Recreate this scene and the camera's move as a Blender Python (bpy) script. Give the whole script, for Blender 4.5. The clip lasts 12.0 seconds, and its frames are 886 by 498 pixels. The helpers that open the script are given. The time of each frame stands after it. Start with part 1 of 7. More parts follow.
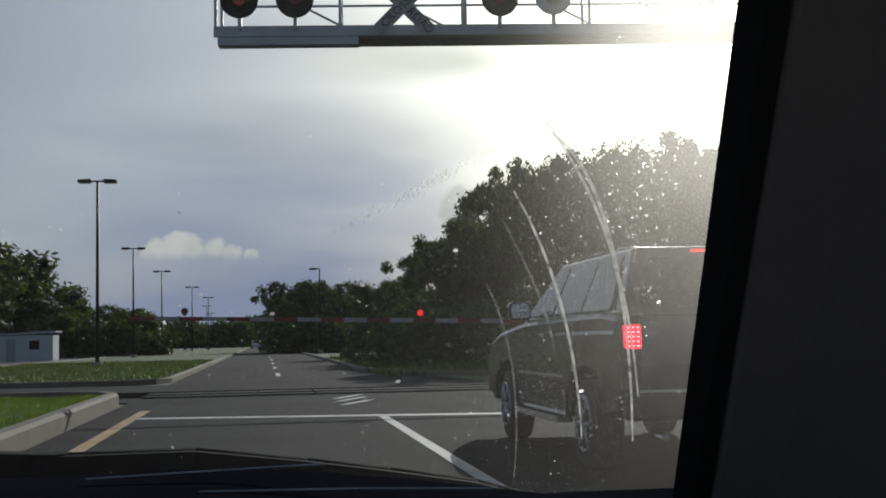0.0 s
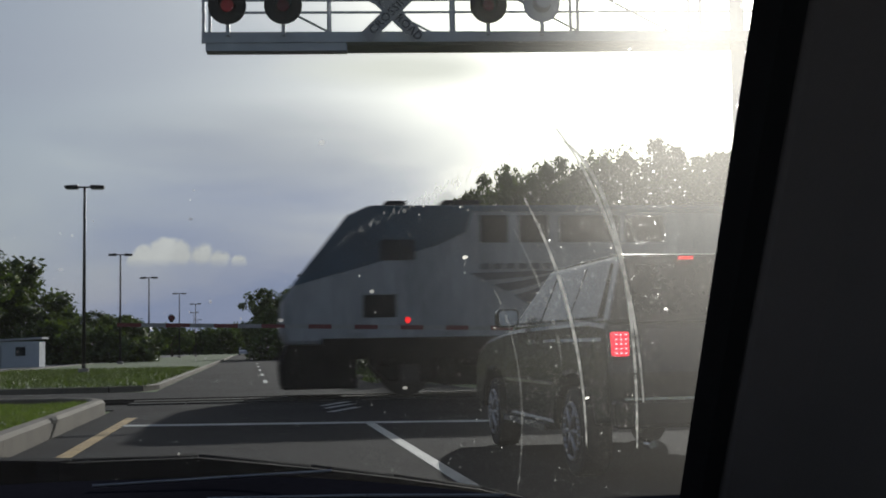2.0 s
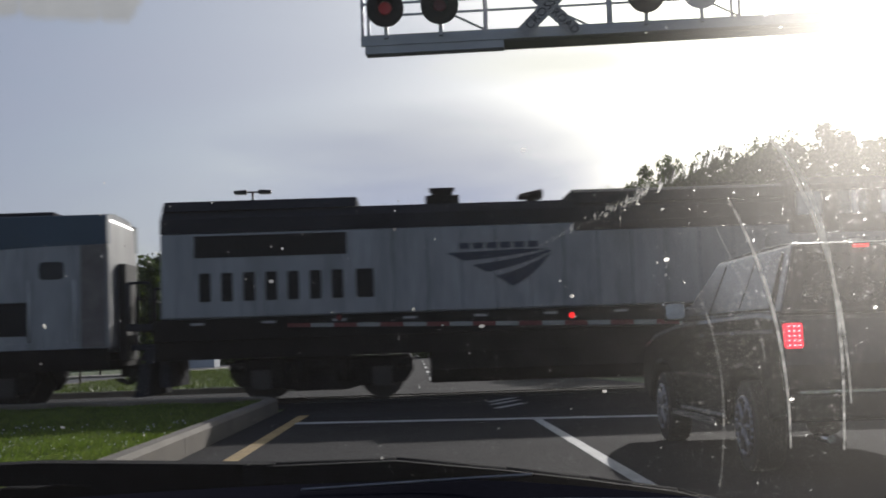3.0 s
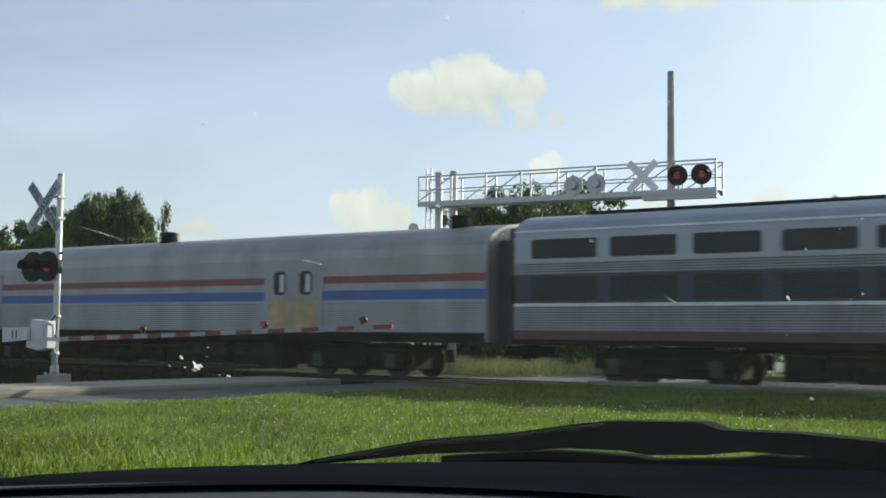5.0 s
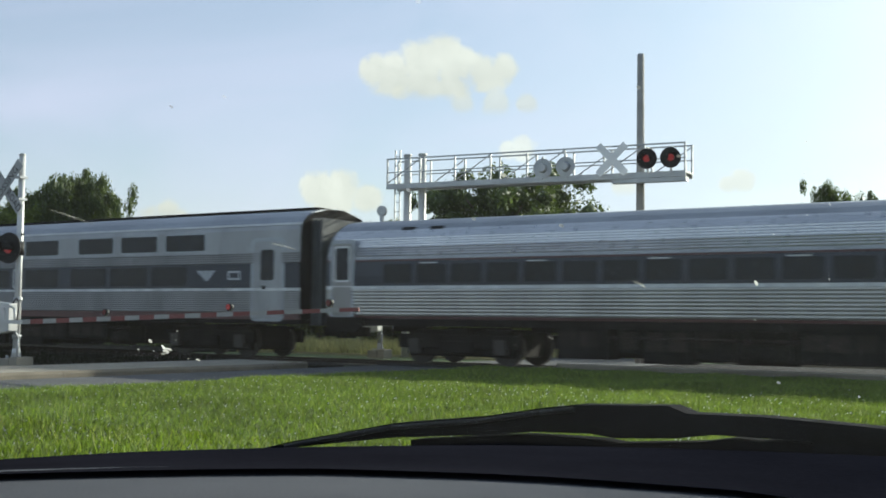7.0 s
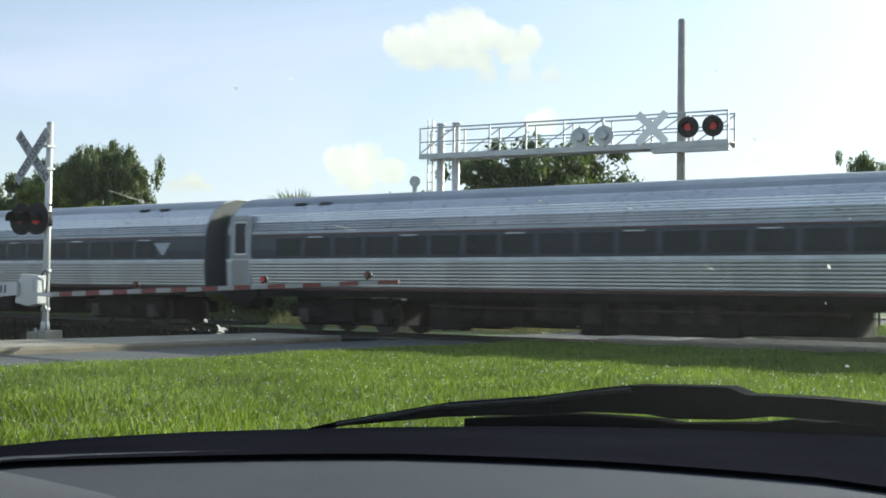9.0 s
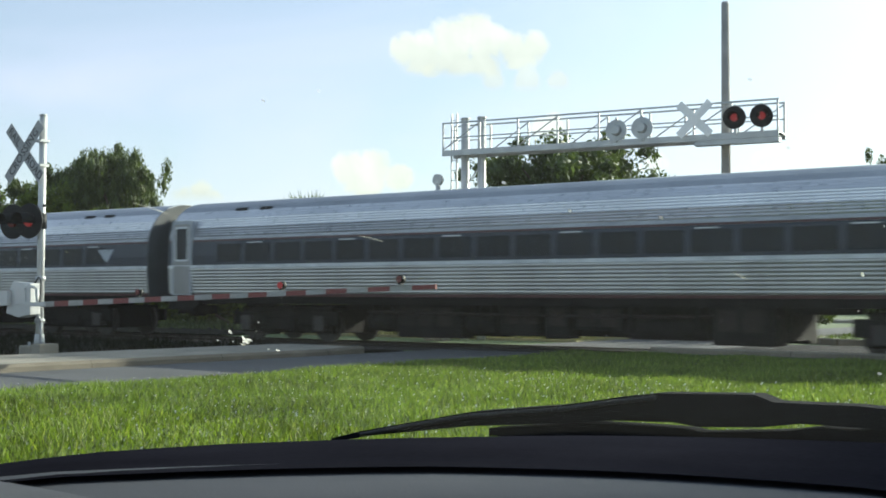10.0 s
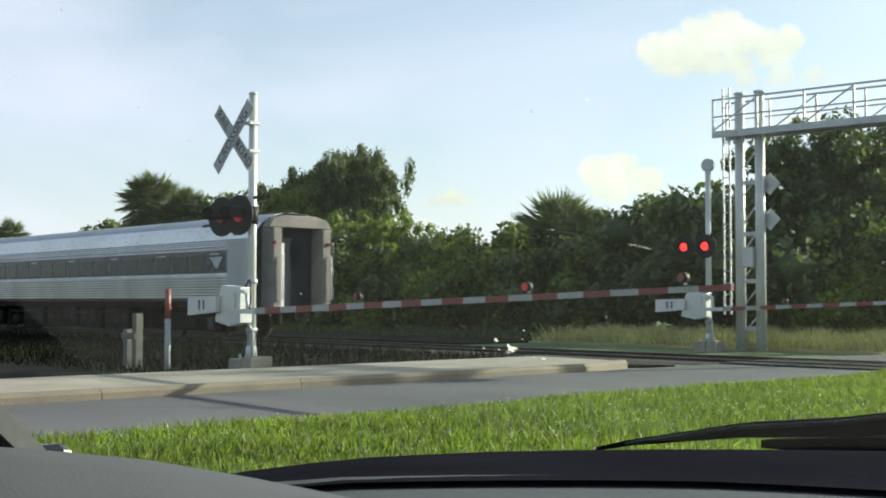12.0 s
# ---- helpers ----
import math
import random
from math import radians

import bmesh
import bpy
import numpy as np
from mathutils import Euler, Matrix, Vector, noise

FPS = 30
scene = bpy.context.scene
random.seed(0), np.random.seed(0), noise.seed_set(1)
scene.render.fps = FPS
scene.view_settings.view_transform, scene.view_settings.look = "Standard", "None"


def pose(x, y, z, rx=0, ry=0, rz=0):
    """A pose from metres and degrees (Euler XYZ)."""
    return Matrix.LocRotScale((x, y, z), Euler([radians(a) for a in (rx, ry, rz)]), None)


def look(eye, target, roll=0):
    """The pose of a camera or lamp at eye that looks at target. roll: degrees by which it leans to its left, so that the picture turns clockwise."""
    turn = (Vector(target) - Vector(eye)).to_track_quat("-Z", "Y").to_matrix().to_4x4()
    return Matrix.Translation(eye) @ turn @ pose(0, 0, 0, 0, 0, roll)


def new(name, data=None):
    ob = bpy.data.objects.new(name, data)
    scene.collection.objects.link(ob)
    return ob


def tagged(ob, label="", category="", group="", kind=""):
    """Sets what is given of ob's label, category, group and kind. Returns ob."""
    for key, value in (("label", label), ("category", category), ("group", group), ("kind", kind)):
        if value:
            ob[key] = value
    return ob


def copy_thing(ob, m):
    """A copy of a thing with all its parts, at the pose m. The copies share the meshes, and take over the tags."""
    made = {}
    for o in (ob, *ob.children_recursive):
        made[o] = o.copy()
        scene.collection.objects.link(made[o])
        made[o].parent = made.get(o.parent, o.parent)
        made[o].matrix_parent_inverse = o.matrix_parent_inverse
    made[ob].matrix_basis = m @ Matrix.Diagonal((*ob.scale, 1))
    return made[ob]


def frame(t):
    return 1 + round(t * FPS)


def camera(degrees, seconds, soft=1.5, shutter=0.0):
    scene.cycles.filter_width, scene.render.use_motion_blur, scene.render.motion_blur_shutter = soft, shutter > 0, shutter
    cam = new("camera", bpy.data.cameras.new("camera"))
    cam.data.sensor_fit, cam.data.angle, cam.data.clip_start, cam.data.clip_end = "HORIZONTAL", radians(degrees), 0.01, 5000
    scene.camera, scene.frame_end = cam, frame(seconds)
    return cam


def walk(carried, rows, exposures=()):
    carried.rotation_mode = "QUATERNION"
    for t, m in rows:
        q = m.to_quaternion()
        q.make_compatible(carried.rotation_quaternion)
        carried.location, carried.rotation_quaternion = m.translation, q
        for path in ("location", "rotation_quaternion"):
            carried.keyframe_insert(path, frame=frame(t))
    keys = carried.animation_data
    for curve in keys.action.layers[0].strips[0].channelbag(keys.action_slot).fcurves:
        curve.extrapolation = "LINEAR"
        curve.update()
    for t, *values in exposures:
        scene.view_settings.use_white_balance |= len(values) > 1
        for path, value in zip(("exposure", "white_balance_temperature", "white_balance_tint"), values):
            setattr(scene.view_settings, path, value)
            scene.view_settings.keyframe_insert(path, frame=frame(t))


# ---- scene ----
cam = camera(40.1, 12.0, soft=1.8, shutter=0.15)

# seconds, x, y, yaw, pitch, lean; the eye is 1.2 m above the road
PATH = [
    (0.0, -0.001, -3.106, -8.49, 4.22, -1.12),
    (0.5, 0.006, -3.113, -9.53, 4.39, -1.53),
    (1.0, 0.006, -3.106, -9.68, 4.46, -1.27),
    (1.5, 0.005, -3.104, -10.00, 4.42, -1.23),
    (2.0, 0.005, -3.085, -9.06, 4.54, -1.03),
    (2.5, -0.000, -3.094, -5.45, 4.67, -1.45),
    (3.0, -0.013, -3.084, -1.44, 4.55, -1.93),
    (3.3, -0.004, -3.100, 4.36, 3.21, -2.04),
    (3.6, 0.005, -3.115, 12.71, 3.99, -0.34),
    (3.7, 0.004, -3.112, 16.51, 4.29, -0.70),
    (4.2, 0.0, -2.6, 29.5, 4.40, -0.2),
    (5.3, 0.010, -1.102, 35.41, 4.14, 0.66),
    (5.5, -0.031, -1.107, 34.31, 4.29, 0.42),
    (6.0, -0.006, -1.097, 34.76, 4.57, 0.33),
    (6.5, 0.006, -1.093, 33.12, 4.41, 0.85),
    (7.0, -0.068, -1.076, 33.87, 3.36, 0.70),
    (9.0, -0.783, -0.578, 34.99, 2.06, 0.76),
    (9.5, -1.761, 0.434, 35.23, 2.11, 0.70),
    (10.0, -2.626, 1.168, 35.39, 2.33, 0.27),
    (10.5, -3.349, 1.819, 35.53, 2.60, -0.16),
    (11.0, -3.840, 2.204, 36.80, 2.48, -0.52),
    (11.3, -4.116, 2.620, 39.64, 2.39, -0.18),
    (11.5, -5.0, 3.34, 41.50, 2.50, -0.10),
    (12.0, -5.463, 4.298, 47.11, 2.52, 0.08),
]


def view(x, y, yaw, pitch, lean):
    eye = Vector((x, y, 1.2))
    a, b = radians(yaw), radians(pitch)
    return look(eye, eye + Vector((-math.sin(a) * math.cos(b), math.cos(a) * math.cos(b), math.sin(b))), lean)


walk(cam, [(t, view(x, y, w, p, r)) for t, x, y, w, p, r in PATH],
     exposures=[(0.0, -0.92, 6150, 15), (2.0, -0.92, 6150, 15), (2.4, -0.90, 6150, 19), (2.8, -0.80, 6150, 20), (3.3, -0.2, 6400, 19), (3.7, 0.15, 6400, 5), (5.3, 0.65, 6450, 6), (7.2, 0.68, 6450, 6), (9.5, 0.96, 6400, 4), (12.0, 0.95, 6750, 1)])

# ---------------------------------------------------------------- light
SUN_EL, SUN_AZ = 19.5, 19.0      # degrees above the horizon; degrees to the right of the road's heading
SUN_DIR = Vector((math.sin(radians(SUN_AZ)) * math.cos(radians(SUN_EL)), math.cos(radians(SUN_AZ)) * math.cos(radians(SUN_EL)), math.sin(radians(SUN_EL))))


def make_world():
    world = bpy.data.worlds.new("sky")
    scene.world = world
    world.use_nodes = True
    nt = world.node_tree
    nt.nodes.clear()
    N, L = nt.nodes.new, nt.links.new

    def math_(op, a, b=None, c=None, clamp=False):
        n = N("ShaderNodeMath")
        n.operation, n.use_clamp = op, clamp
        for i, s in enumerate((a, b, c)):
            if s is None:
                continue
            if isinstance(s, (int, float)):
                n.inputs[i].default_value = s
            else:
                L(s, n.inputs[i])
        return n.outputs[0]

    def dot(vec, d):
        n = N("ShaderNodeVectorMath")
        n.operation = "DOT_PRODUCT"
        L(vec, n.inputs[0])
        n.inputs[1].default_value = d
        return n.outputs["Value"]

    def noise_(vec, scale, detail, rough=0.55, dist=0.0):
        n = N("ShaderNodeTexNoise")
        n.inputs["Scale"].default_value, n.inputs["Detail"].default_value, n.inputs["Roughness"].default_value, n.inputs["Distortion"].default_value = scale, detail, rough, dist
        L(vec, n.inputs["Vector"])
        return n.outputs["Fac"]

    def mix(fac, a, b):
        n = N("ShaderNodeMix")
        n.data_type = "RGBA"
        for s, i in ((fac, 0), (a, 6), (b, 7)):
            if isinstance(s, (int, float)):
                n.inputs[i].default_value = s
            elif isinstance(s, tuple):
                n.inputs[i].default_value = (*s, 1)
            else:
                L(s, n.inputs[i])
        return n.outputs[2]

    direction = N("ShaderNodeTexCoord").outputs["Generated"]
    sky = N("ShaderNodeTexSky")
    sky.sky_type, sky.sun_disc = "NISHITA", False
    sky.sun_elevation, sky.sun_rotation = radians(SUN_EL), radians(SUN_AZ)
    sky.air_density, sky.dust_density, sky.ozone_density = 1.0, 0.7, 1.4
    scaled = N("ShaderNodeVectorMath")
    scaled.operation = "SCALE"
    L(sky.outputs[0], scaled.inputs[0])
    scaled.inputs["Scale"].default_value = 0.085
    base = scaled.outputs[0]

    # thin high haze, thicker towards the horizon
    stretch = N("ShaderNodeMapping")
    stretch.inputs["Scale"].default_value = (1, 1, 3.2)
    L(direction, stretch.inputs["Vector"])
    veil = noise_(stretch.outputs[0], 2.2, 6, 0.55, 0.6)
    haze = math_("MULTIPLY_ADD", veil, 1.3, -0.12, clamp=True)
    split = N("ShaderNodeSeparateXYZ")
    L(direction, split.inputs[0])
    overhead = math_("MULTIPLY_ADD", split.outputs[2], 2.6, -0.80, clamp=True)
    haze = math_("MULTIPLY", haze, math_("MULTIPLY_ADD", overhead, -0.6, 1.0))
    leftward = math_("MULTIPLY_ADD", dot(direction, (-0.87, 0.5, 0.0)), 3.4, -2.38, clamp=True)
    colour = mix(haze, base, mix(leftward, (0.435, 0.482, 0.61), (0.50, 0.483, 0.635)))
    # the haze lights up round the sun
    toward = math_("MAXIMUM", dot(direction, SUN_DIR), 0.0)
    ragged = math_("MULTIPLY_ADD", noise_(stretch.outputs[0], 3.0, 5, 0.5, 0.5), 2.0, -0.10, clamp=False)
    ragged = math_("MAXIMUM", ragged, 0.25)
    near = math_("MULTIPLY", math_("POWER", toward, 75.0), ragged)
    wide = math_("MULTIPLY", math_("POWER", toward, 9.0), 0.66)
    glow = math_("MULTIPLY_ADD", near, 6.0, wide)
    add = N("ShaderNodeMix")
    add.data_type, add.blend_type = "RGBA", "ADD"
    add.inputs[0].default_value = 1.0
    L(colour, add.inputs[6])
    tint = N("ShaderNodeVectorMath")
    tint.operation = "SCALE"
    tint.inputs[0].default_value = (1.0, 0.965, 0.74)
    L(glow, tint.inputs["Scale"])
    L(tint.outputs[0], add.inputs[7])
    colour = add.outputs[2]

    puff = noise_(direction, 36, 8, 0.62, 0.3)
    puff2 = noise_(direction, 130, 5, 0.6)
    broad = noise_(stretch.outputs[0], 3.5, 5, 0.5, 0.4)
    # soft layers: heading to the left of the road, height, half width, half height (degrees), density, brightness, tint
    for az, el, hw, hh, dens, lum, tint_ in BANKS:
        a, e = radians(az), radians(el)
        fwd = (-math.sin(a) * math.cos(e), math.cos(a) * math.cos(e), math.sin(e))
        u = math_("DIVIDE", dot(direction, (math.cos(a), math.sin(a), 0.0)), math.tan(radians(hw)))
        v = math_("DIVIDE", dot(direction, (math.sin(a) * math.sin(e), -math.cos(a) * math.sin(e), math.cos(e))), math.tan(radians(hh)))
        r = math_("SQRT", math_("ADD", math_("MULTIPLY", u, u), math_("MULTIPLY", v, v)))
        wobble = math_("MULTIPLY_ADD", broad, 1.1, -0.55)
        mask = math_("MULTIPLY", math_("MULTIPLY", math_("ADD", math_("SUBTRACT", 0.95, r), wobble), 1.5, clamp=True), dens)
        mask = math_("MULTIPLY", mask, math_("GREATER_THAN", dot(direction, fwd), 0.5))
        white = N("ShaderNodeVectorMath")
        white.operation = "SCALE"
        white.inputs[0].default_value = tint_
        L(math_("MULTIPLY_ADD", broad, 0.3 * lum, 0.85 * lum), white.inputs["Scale"])
        colour = mix(mask, colour, white.outputs[0])
    # cumulus: round lobes (heading, height, radius in degrees) over a flat base
    sep = N("ShaderNodeSeparateXYZ")
    L(direction, sep.inputs[0])
    ragged_edge = math_("MULTIPLY_ADD", puff, 2.5, -1.25)
    ragged_edge = math_("ADD", ragged_edge, math_("MULTIPLY_ADD", puff2, 0.6, -0.30))
    for lum, dens, base_el, lobes in CUMULUS:
        field = None
        for az, el, rad in lobes:
            a, e, k = radians(az), radians(el), 2.0 / radians(rad) ** 2
            d = dot(direction, (-math.sin(a) * math.cos(e), math.cos(a) * math.cos(e), math.sin(e)))
            f = math_("MULTIPLY_ADD", d, k, 1.0 - k)
            field = f if field is None else math_("MAXIMUM", field, f)
        field = math_("ADD", field, ragged_edge)
        height = math_("SUBTRACT", sep.outputs[2], math.sin(radians(base_el)))
        foot = math_("MULTIPLY", height, 130.0, clamp=True)
        mask = math_("MULTIPLY", math_("MULTIPLY", math_("MULTIPLY", field, 1.7, clamp=True), foot), dens)
        lit = math_("MULTIPLY_ADD", math_("MULTIPLY", height, 28.0, clamp=True), 0.16 * lum, 0.84 * lum)
        lit = math_("ADD", lit, math_("MULTIPLY_ADD", puff, 0.5 * lum, -0.25 * lum))
        white = N("ShaderNodeVectorMath")
        white.operation = "SCALE"
        white.inputs[0].default_value = (1.03, 1.02, 0.92)
        L(lit, white.inputs["Scale"])
        colour = mix(mask, colour, white.outputs[0])
    bg = N("ShaderNodeBackground")
    L(colour, bg.inputs["Color"])
    bg.inputs["Strength"].default_value = 1.1
    out = N("ShaderNodeOutputWorld")
    L(bg.outputs[0], out.inputs["Surface"])


BLUEGREY, CREAM = (0.82, 0.97, 1.40), (1.03, 1.02, 0.84)
BANKS = [(0.0, 0.5, 19.0, 9.5, 0.95, 0.45, BLUEGREY), (-3.0, 9.6, 12.0, 2.4, 0.4, 0.50, (0.90, 0.97, 1.15)), (-8.0, 13.0, 7.5, 1.4, 0.7, 1.25, CREAM)]
CUMULUS = [(0.53, 0.85, 10.25, ((37.25, 11.73, 0.80), (36.30, 11.36, 1.20), (34.97, 12.18, 1.20), (34.03, 12.70, 1.01), (33.21, 11.82, 1.12), (32.12, 11.63, 1.07), (31.13, 11.75, 0.88), (34.95, 11.13, 1.20), (33.47, 11.11, 1.07))),
           (0.52, 0.6, 9.6, ((36.01, 10.66, 0.43), (33.05, 10.19, 0.64), (31.43, 10.14, 0.75), (29.95, 10.20, 0.59))),
           (0.53, 0.85, 4.4, ((39.79, 6.11, 0.91), (38.6, 6.3, 0.91), (37.47, 5.74, 0.8), (39.12, 5.6, 1.07), (47.51, 4.6, 0.64), (46.76, 4.81, 0.69), (46.12, 4.52, 0.53))),
           (0.60, 0.65, 5.8, ((19.95, 6.54, 0.67), (20.58, 6.39, 0.48), (30.06, 8.2, 0.69), (30.86, 8.06, 0.48), (25.39, 6.31, 0.64))),
           (0.56, 0.8, 14.9, ((27.44, 15.63, 0.69), (26.1, 15.87, 0.96), (24.5, 15.91, 1.07), (23.18, 15.62, 0.8), (18.51, 15.8, 1.1), (16.99, 16.0, 1.3), (15.25, 15.9, 1.3), (13.54, 15.9, 1.2))),
           (1.0, 0.85, 3.77, ((4.78, 4.25, 0.62), (3.94, 4.50, 0.72), (3.18, 4.45, 0.78), (2.29, 4.34, 0.75), (1.47, 4.10, 0.62), (0.54, 4.0, 0.42), (5.28, 4.08, 0.38))),
           (1.0, 0.8, 5.3, ((-9.21, 6.28, 0.97), (-8.74, 5.84, 0.70), (-9.79, 6.00, 0.70), (-9.5, 5.9, 0.5)))]
make_world()
sun = new("sun", bpy.data.lights.new("sun", "SUN"))
sun.data.energy, sun.data.angle, sun.data.color = 4.8, radians(0.6), (1.0, 0.95, 0.84)
sun.matrix_world = look(SUN_DIR * 100, (0, 0, 0))

# ---------------------------------------------------------------- materials


def mat(name, colour, rough=0.6, metal=0.0, vary=0.25, scale=3.0, fine=40.0, bump=0.15, stain=None, random_=0.0, spec=0.5, emit=None, island=0.0, streak=None):
    """A surface with stains at a large scale, grain at a small one and a fine relief."""
    m = bpy.data.materials.new(name)
    m.use_nodes = True
    nt = m.node_tree
    bsdf = nt.nodes["Principled BSDF"]
    N, L = nt.nodes.new, nt.links.new
    co = N("ShaderNodeTexCoord").outputs["Object"]

    if streak:
        lie = N("ShaderNodeMapping")
        lie.inputs["Scale"].default_value = streak
        L(co, lie.inputs["Vector"])
        co = lie.outputs[0]

    def noise_(s, d):
        n = N("ShaderNodeTexNoise")
        n.inputs["Scale"].default_value, n.inputs["Detail"].default_value = s, d
        L(co, n.inputs["Vector"])
        return n.outputs["Fac"]

    big, small = noise_(scale, 5), noise_(fine, 3)
    dark = tuple(c * (1 - vary) for c in colour) if stain is None else stain
    light = tuple(min(1, c * (1 + vary * 0.6)) for c in colour)
    ramp = N("ShaderNodeValToRGB")
    ramp.color_ramp.elements[0].position, ramp.color_ramp.elements[1].position = 0.34, 0.66
    ramp.color_ramp.elements[0].color, ramp.color_ramp.elements[1].color = (*dark, 1), (*light, 1)
    mixer = N("ShaderNodeMath")
    mixer.operation = "MULTIPLY_ADD"
    mixer.inputs[1].default_value = 0.4
    L(small, mixer.inputs[0])
    sub = N("ShaderNodeMath")
    sub.operation = "MULTIPLY"
    sub.inputs[1].default_value = 0.6
    L(big, sub.inputs[0])
    L(sub.outputs[0], mixer.inputs[2])
    L(mixer.outputs[0], ramp.inputs["Fac"])
    out = ramp.outputs["Color"]
    if random_ or island:
        info = N("ShaderNodeObjectInfo").outputs["Random"] if random_ else N("ShaderNodeNewGeometry").outputs["Random Per Island"]
        hsv = N("ShaderNodeHueSaturation")
        r = N("ShaderNodeMath")
        r.operation = "MULTIPLY_ADD"
        r.inputs[1].default_value, r.inputs[2].default_value = 2 * (random_ or island), 1 - (random_ or island)
        L(info, r.inputs[0])
        L(r.outputs[0], hsv.inputs["Value"])
        L(out, hsv.inputs["Color"])
        out = hsv.outputs["Color"]
    L(out, bsdf.inputs["Base Color"])
    rr = N("ShaderNodeMath")
    rr.operation, rr.use_clamp = "MULTIPLY_ADD", True
    rr.inputs[1].default_value, rr.inputs[2].default_value = 0.3, rough - 0.15
    L(small, rr.inputs[0])
    L(rr.outputs[0], bsdf.inputs["Roughness"])
    bsdf.inputs["Metallic"].default_value = metal
    bsdf.inputs["Specular IOR Level"].default_value = spec
    if bump:
        b = N("ShaderNodeBump")
        b.inputs["Strength"].default_value, b.inputs["Distance"].default_value = bump, 0.02
        L(small, b.inputs["Height"])
        L(b.outputs[0], bsdf.inputs["Normal"])
    if emit:
        bsdf.inputs["Emission Color"].default_value, bsdf.inputs["Emission Strength"].default_value = (*emit[0], 1), emit[1]
    return m


def leaf_mat(name, colour, vary=0.45, through_=0.28, sheen=0.35):
    """Leaves: diffuse with light shining through."""
    m = mat(name, colour, 0.55, vary=0.4, scale=0.6, fine=5.0, bump=0.0, island=vary)
    nt = m.node_tree
    bsdf = nt.nodes["Principled BSDF"]
    bsdf.inputs["Specular IOR Level"].default_value = sheen
    tr = nt.nodes.new("ShaderNodeBsdfTranslucent")
    src = bsdf.inputs["Base Color"].links[0].from_socket
    warm = nt.nodes.new("ShaderNodeMix")
    warm.data_type, warm.blend_type = "RGBA", "MULTIPLY"
    warm.inputs[0].default_value = 1.0
    nt.links.new(src, warm.inputs[6])
    warm.inputs[7].default_value = (1.4, 1.5, 0.5, 1)
    nt.links.new(warm.outputs[2], tr.inputs["Color"])
    mx = nt.nodes.new("ShaderNodeMixShader")
    mx.inputs[0].default_value = through_
    nt.links.new(bsdf.outputs[0], mx.inputs[1])
    nt.links.new(tr.outputs[0], mx.inputs[2])
    nt.links.new(mx.outputs[0], nt.nodes["Material Output"].inputs["Surface"])
    return m


def clear_mat(name, colour):
    """Thin glass that one sees through, with a faint gloss."""
    m = bpy.data.materials.new(name)
    m.use_nodes = True
    nt = m.node_tree
    nt.nodes.clear()
    clear, gloss, mx, out = (nt.nodes.new(k) for k in ("ShaderNodeBsdfTransparent", "ShaderNodeBsdfGlossy", "ShaderNodeMixShader", "ShaderNodeOutputMaterial"))
    clear.inputs["Color"].default_value = (*colour, 1)
    gloss.inputs["Roughness"].default_value = 0.08
    mx.inputs[0].default_value = 0.08
    nt.links.new(clear.outputs[0], mx.inputs[1])
    nt.links.new(gloss.outputs[0], mx.inputs[2])
    nt.links.new(mx.outputs[0], out.inputs["Surface"])
    return m


ASPHALT = mat("asphalt", (0.030, 0.029, 0.031), 0.95, vary=0.45, scale=0.35, fine=60, bump=0.5, spec=0.08)
OLDASPHALT = mat("old_asphalt", (0.105, 0.105, 0.11), 0.9, vary=0.3, scale=0.4, fine=50, bump=0.4, spec=0.2)
ENDGREY = mat("grimy_end_frame", (0.17, 0.15, 0.14), 0.7, 0.1, vary=0.35, scale=2.0, fine=12)
CONCRETE = mat("concrete", (0.26, 0.235, 0.19), 0.85, vary=0.3, scale=1.2, fine=45, bump=0.3)
WHITE_LINE = mat("white_road_paint", (0.46, 0.455, 0.44), 0.7, vary=0.3, scale=2.5, fine=30)
YELLOW_LINE = mat("yellow_road_paint", (0.42, 0.27, 0.085), 0.7, vary=0.35, scale=2.5, fine=30)
SOIL = mat("grassy_soil", (0.07, 0.11, 0.03), 0.95, vary=0.4, scale=0.6, fine=12, bump=0.4)
DRY = mat("dry_verge", (0.30, 0.27, 0.14), 0.95, vary=0.4, scale=0.5, fine=10, bump=0.4)
FARGRASS = leaf_mat("rough_grass_blades", (0.085, 0.115, 0.035), 0.5, 0.3)
GRASS = leaf_mat("grass_blades", (0.103, 0.148, 0.031), 0.75, 0.45)
PALEGRASS = leaf_mat("pale_grass_tips", (0.22, 0.25, 0.09), 0.5, 0.4)
DRYGRASS = leaf_mat("dry_grass_blades", (0.46, 0.42, 0.24), 0.35, 0.4)
LEAF = leaf_mat("dark_green_leaves", (0.074, 0.10, 0.038))
LEAF2 = leaf_mat("mid_green_leaves", (0.088, 0.122, 0.040))
LEAF3 = leaf_mat("yellow_green_leaves", (0.13, 0.17, 0.04), 0.45, 0.42)
PALM = leaf_mat("palm_fronds", (0.115, 0.14, 0.075), 0.3)
BARK = mat("bark", (0.14, 0.11, 0.08), 0.95, vary=0.4, scale=2, fine=25, bump=0.6)
BALLAST = mat("ballast", (0.06, 0.055, 0.05), 0.95, vary=0.45, scale=4, fine=18, bump=0.8, spec=0.1)
RAIL = mat("rail_steel", (0.055, 0.045, 0.04), 0.85, 0.1, spec=0.15)
TIE = mat("crossing_panel", (0.045, 0.044, 0.044), 0.95, vary=0.35, spec=0.08)
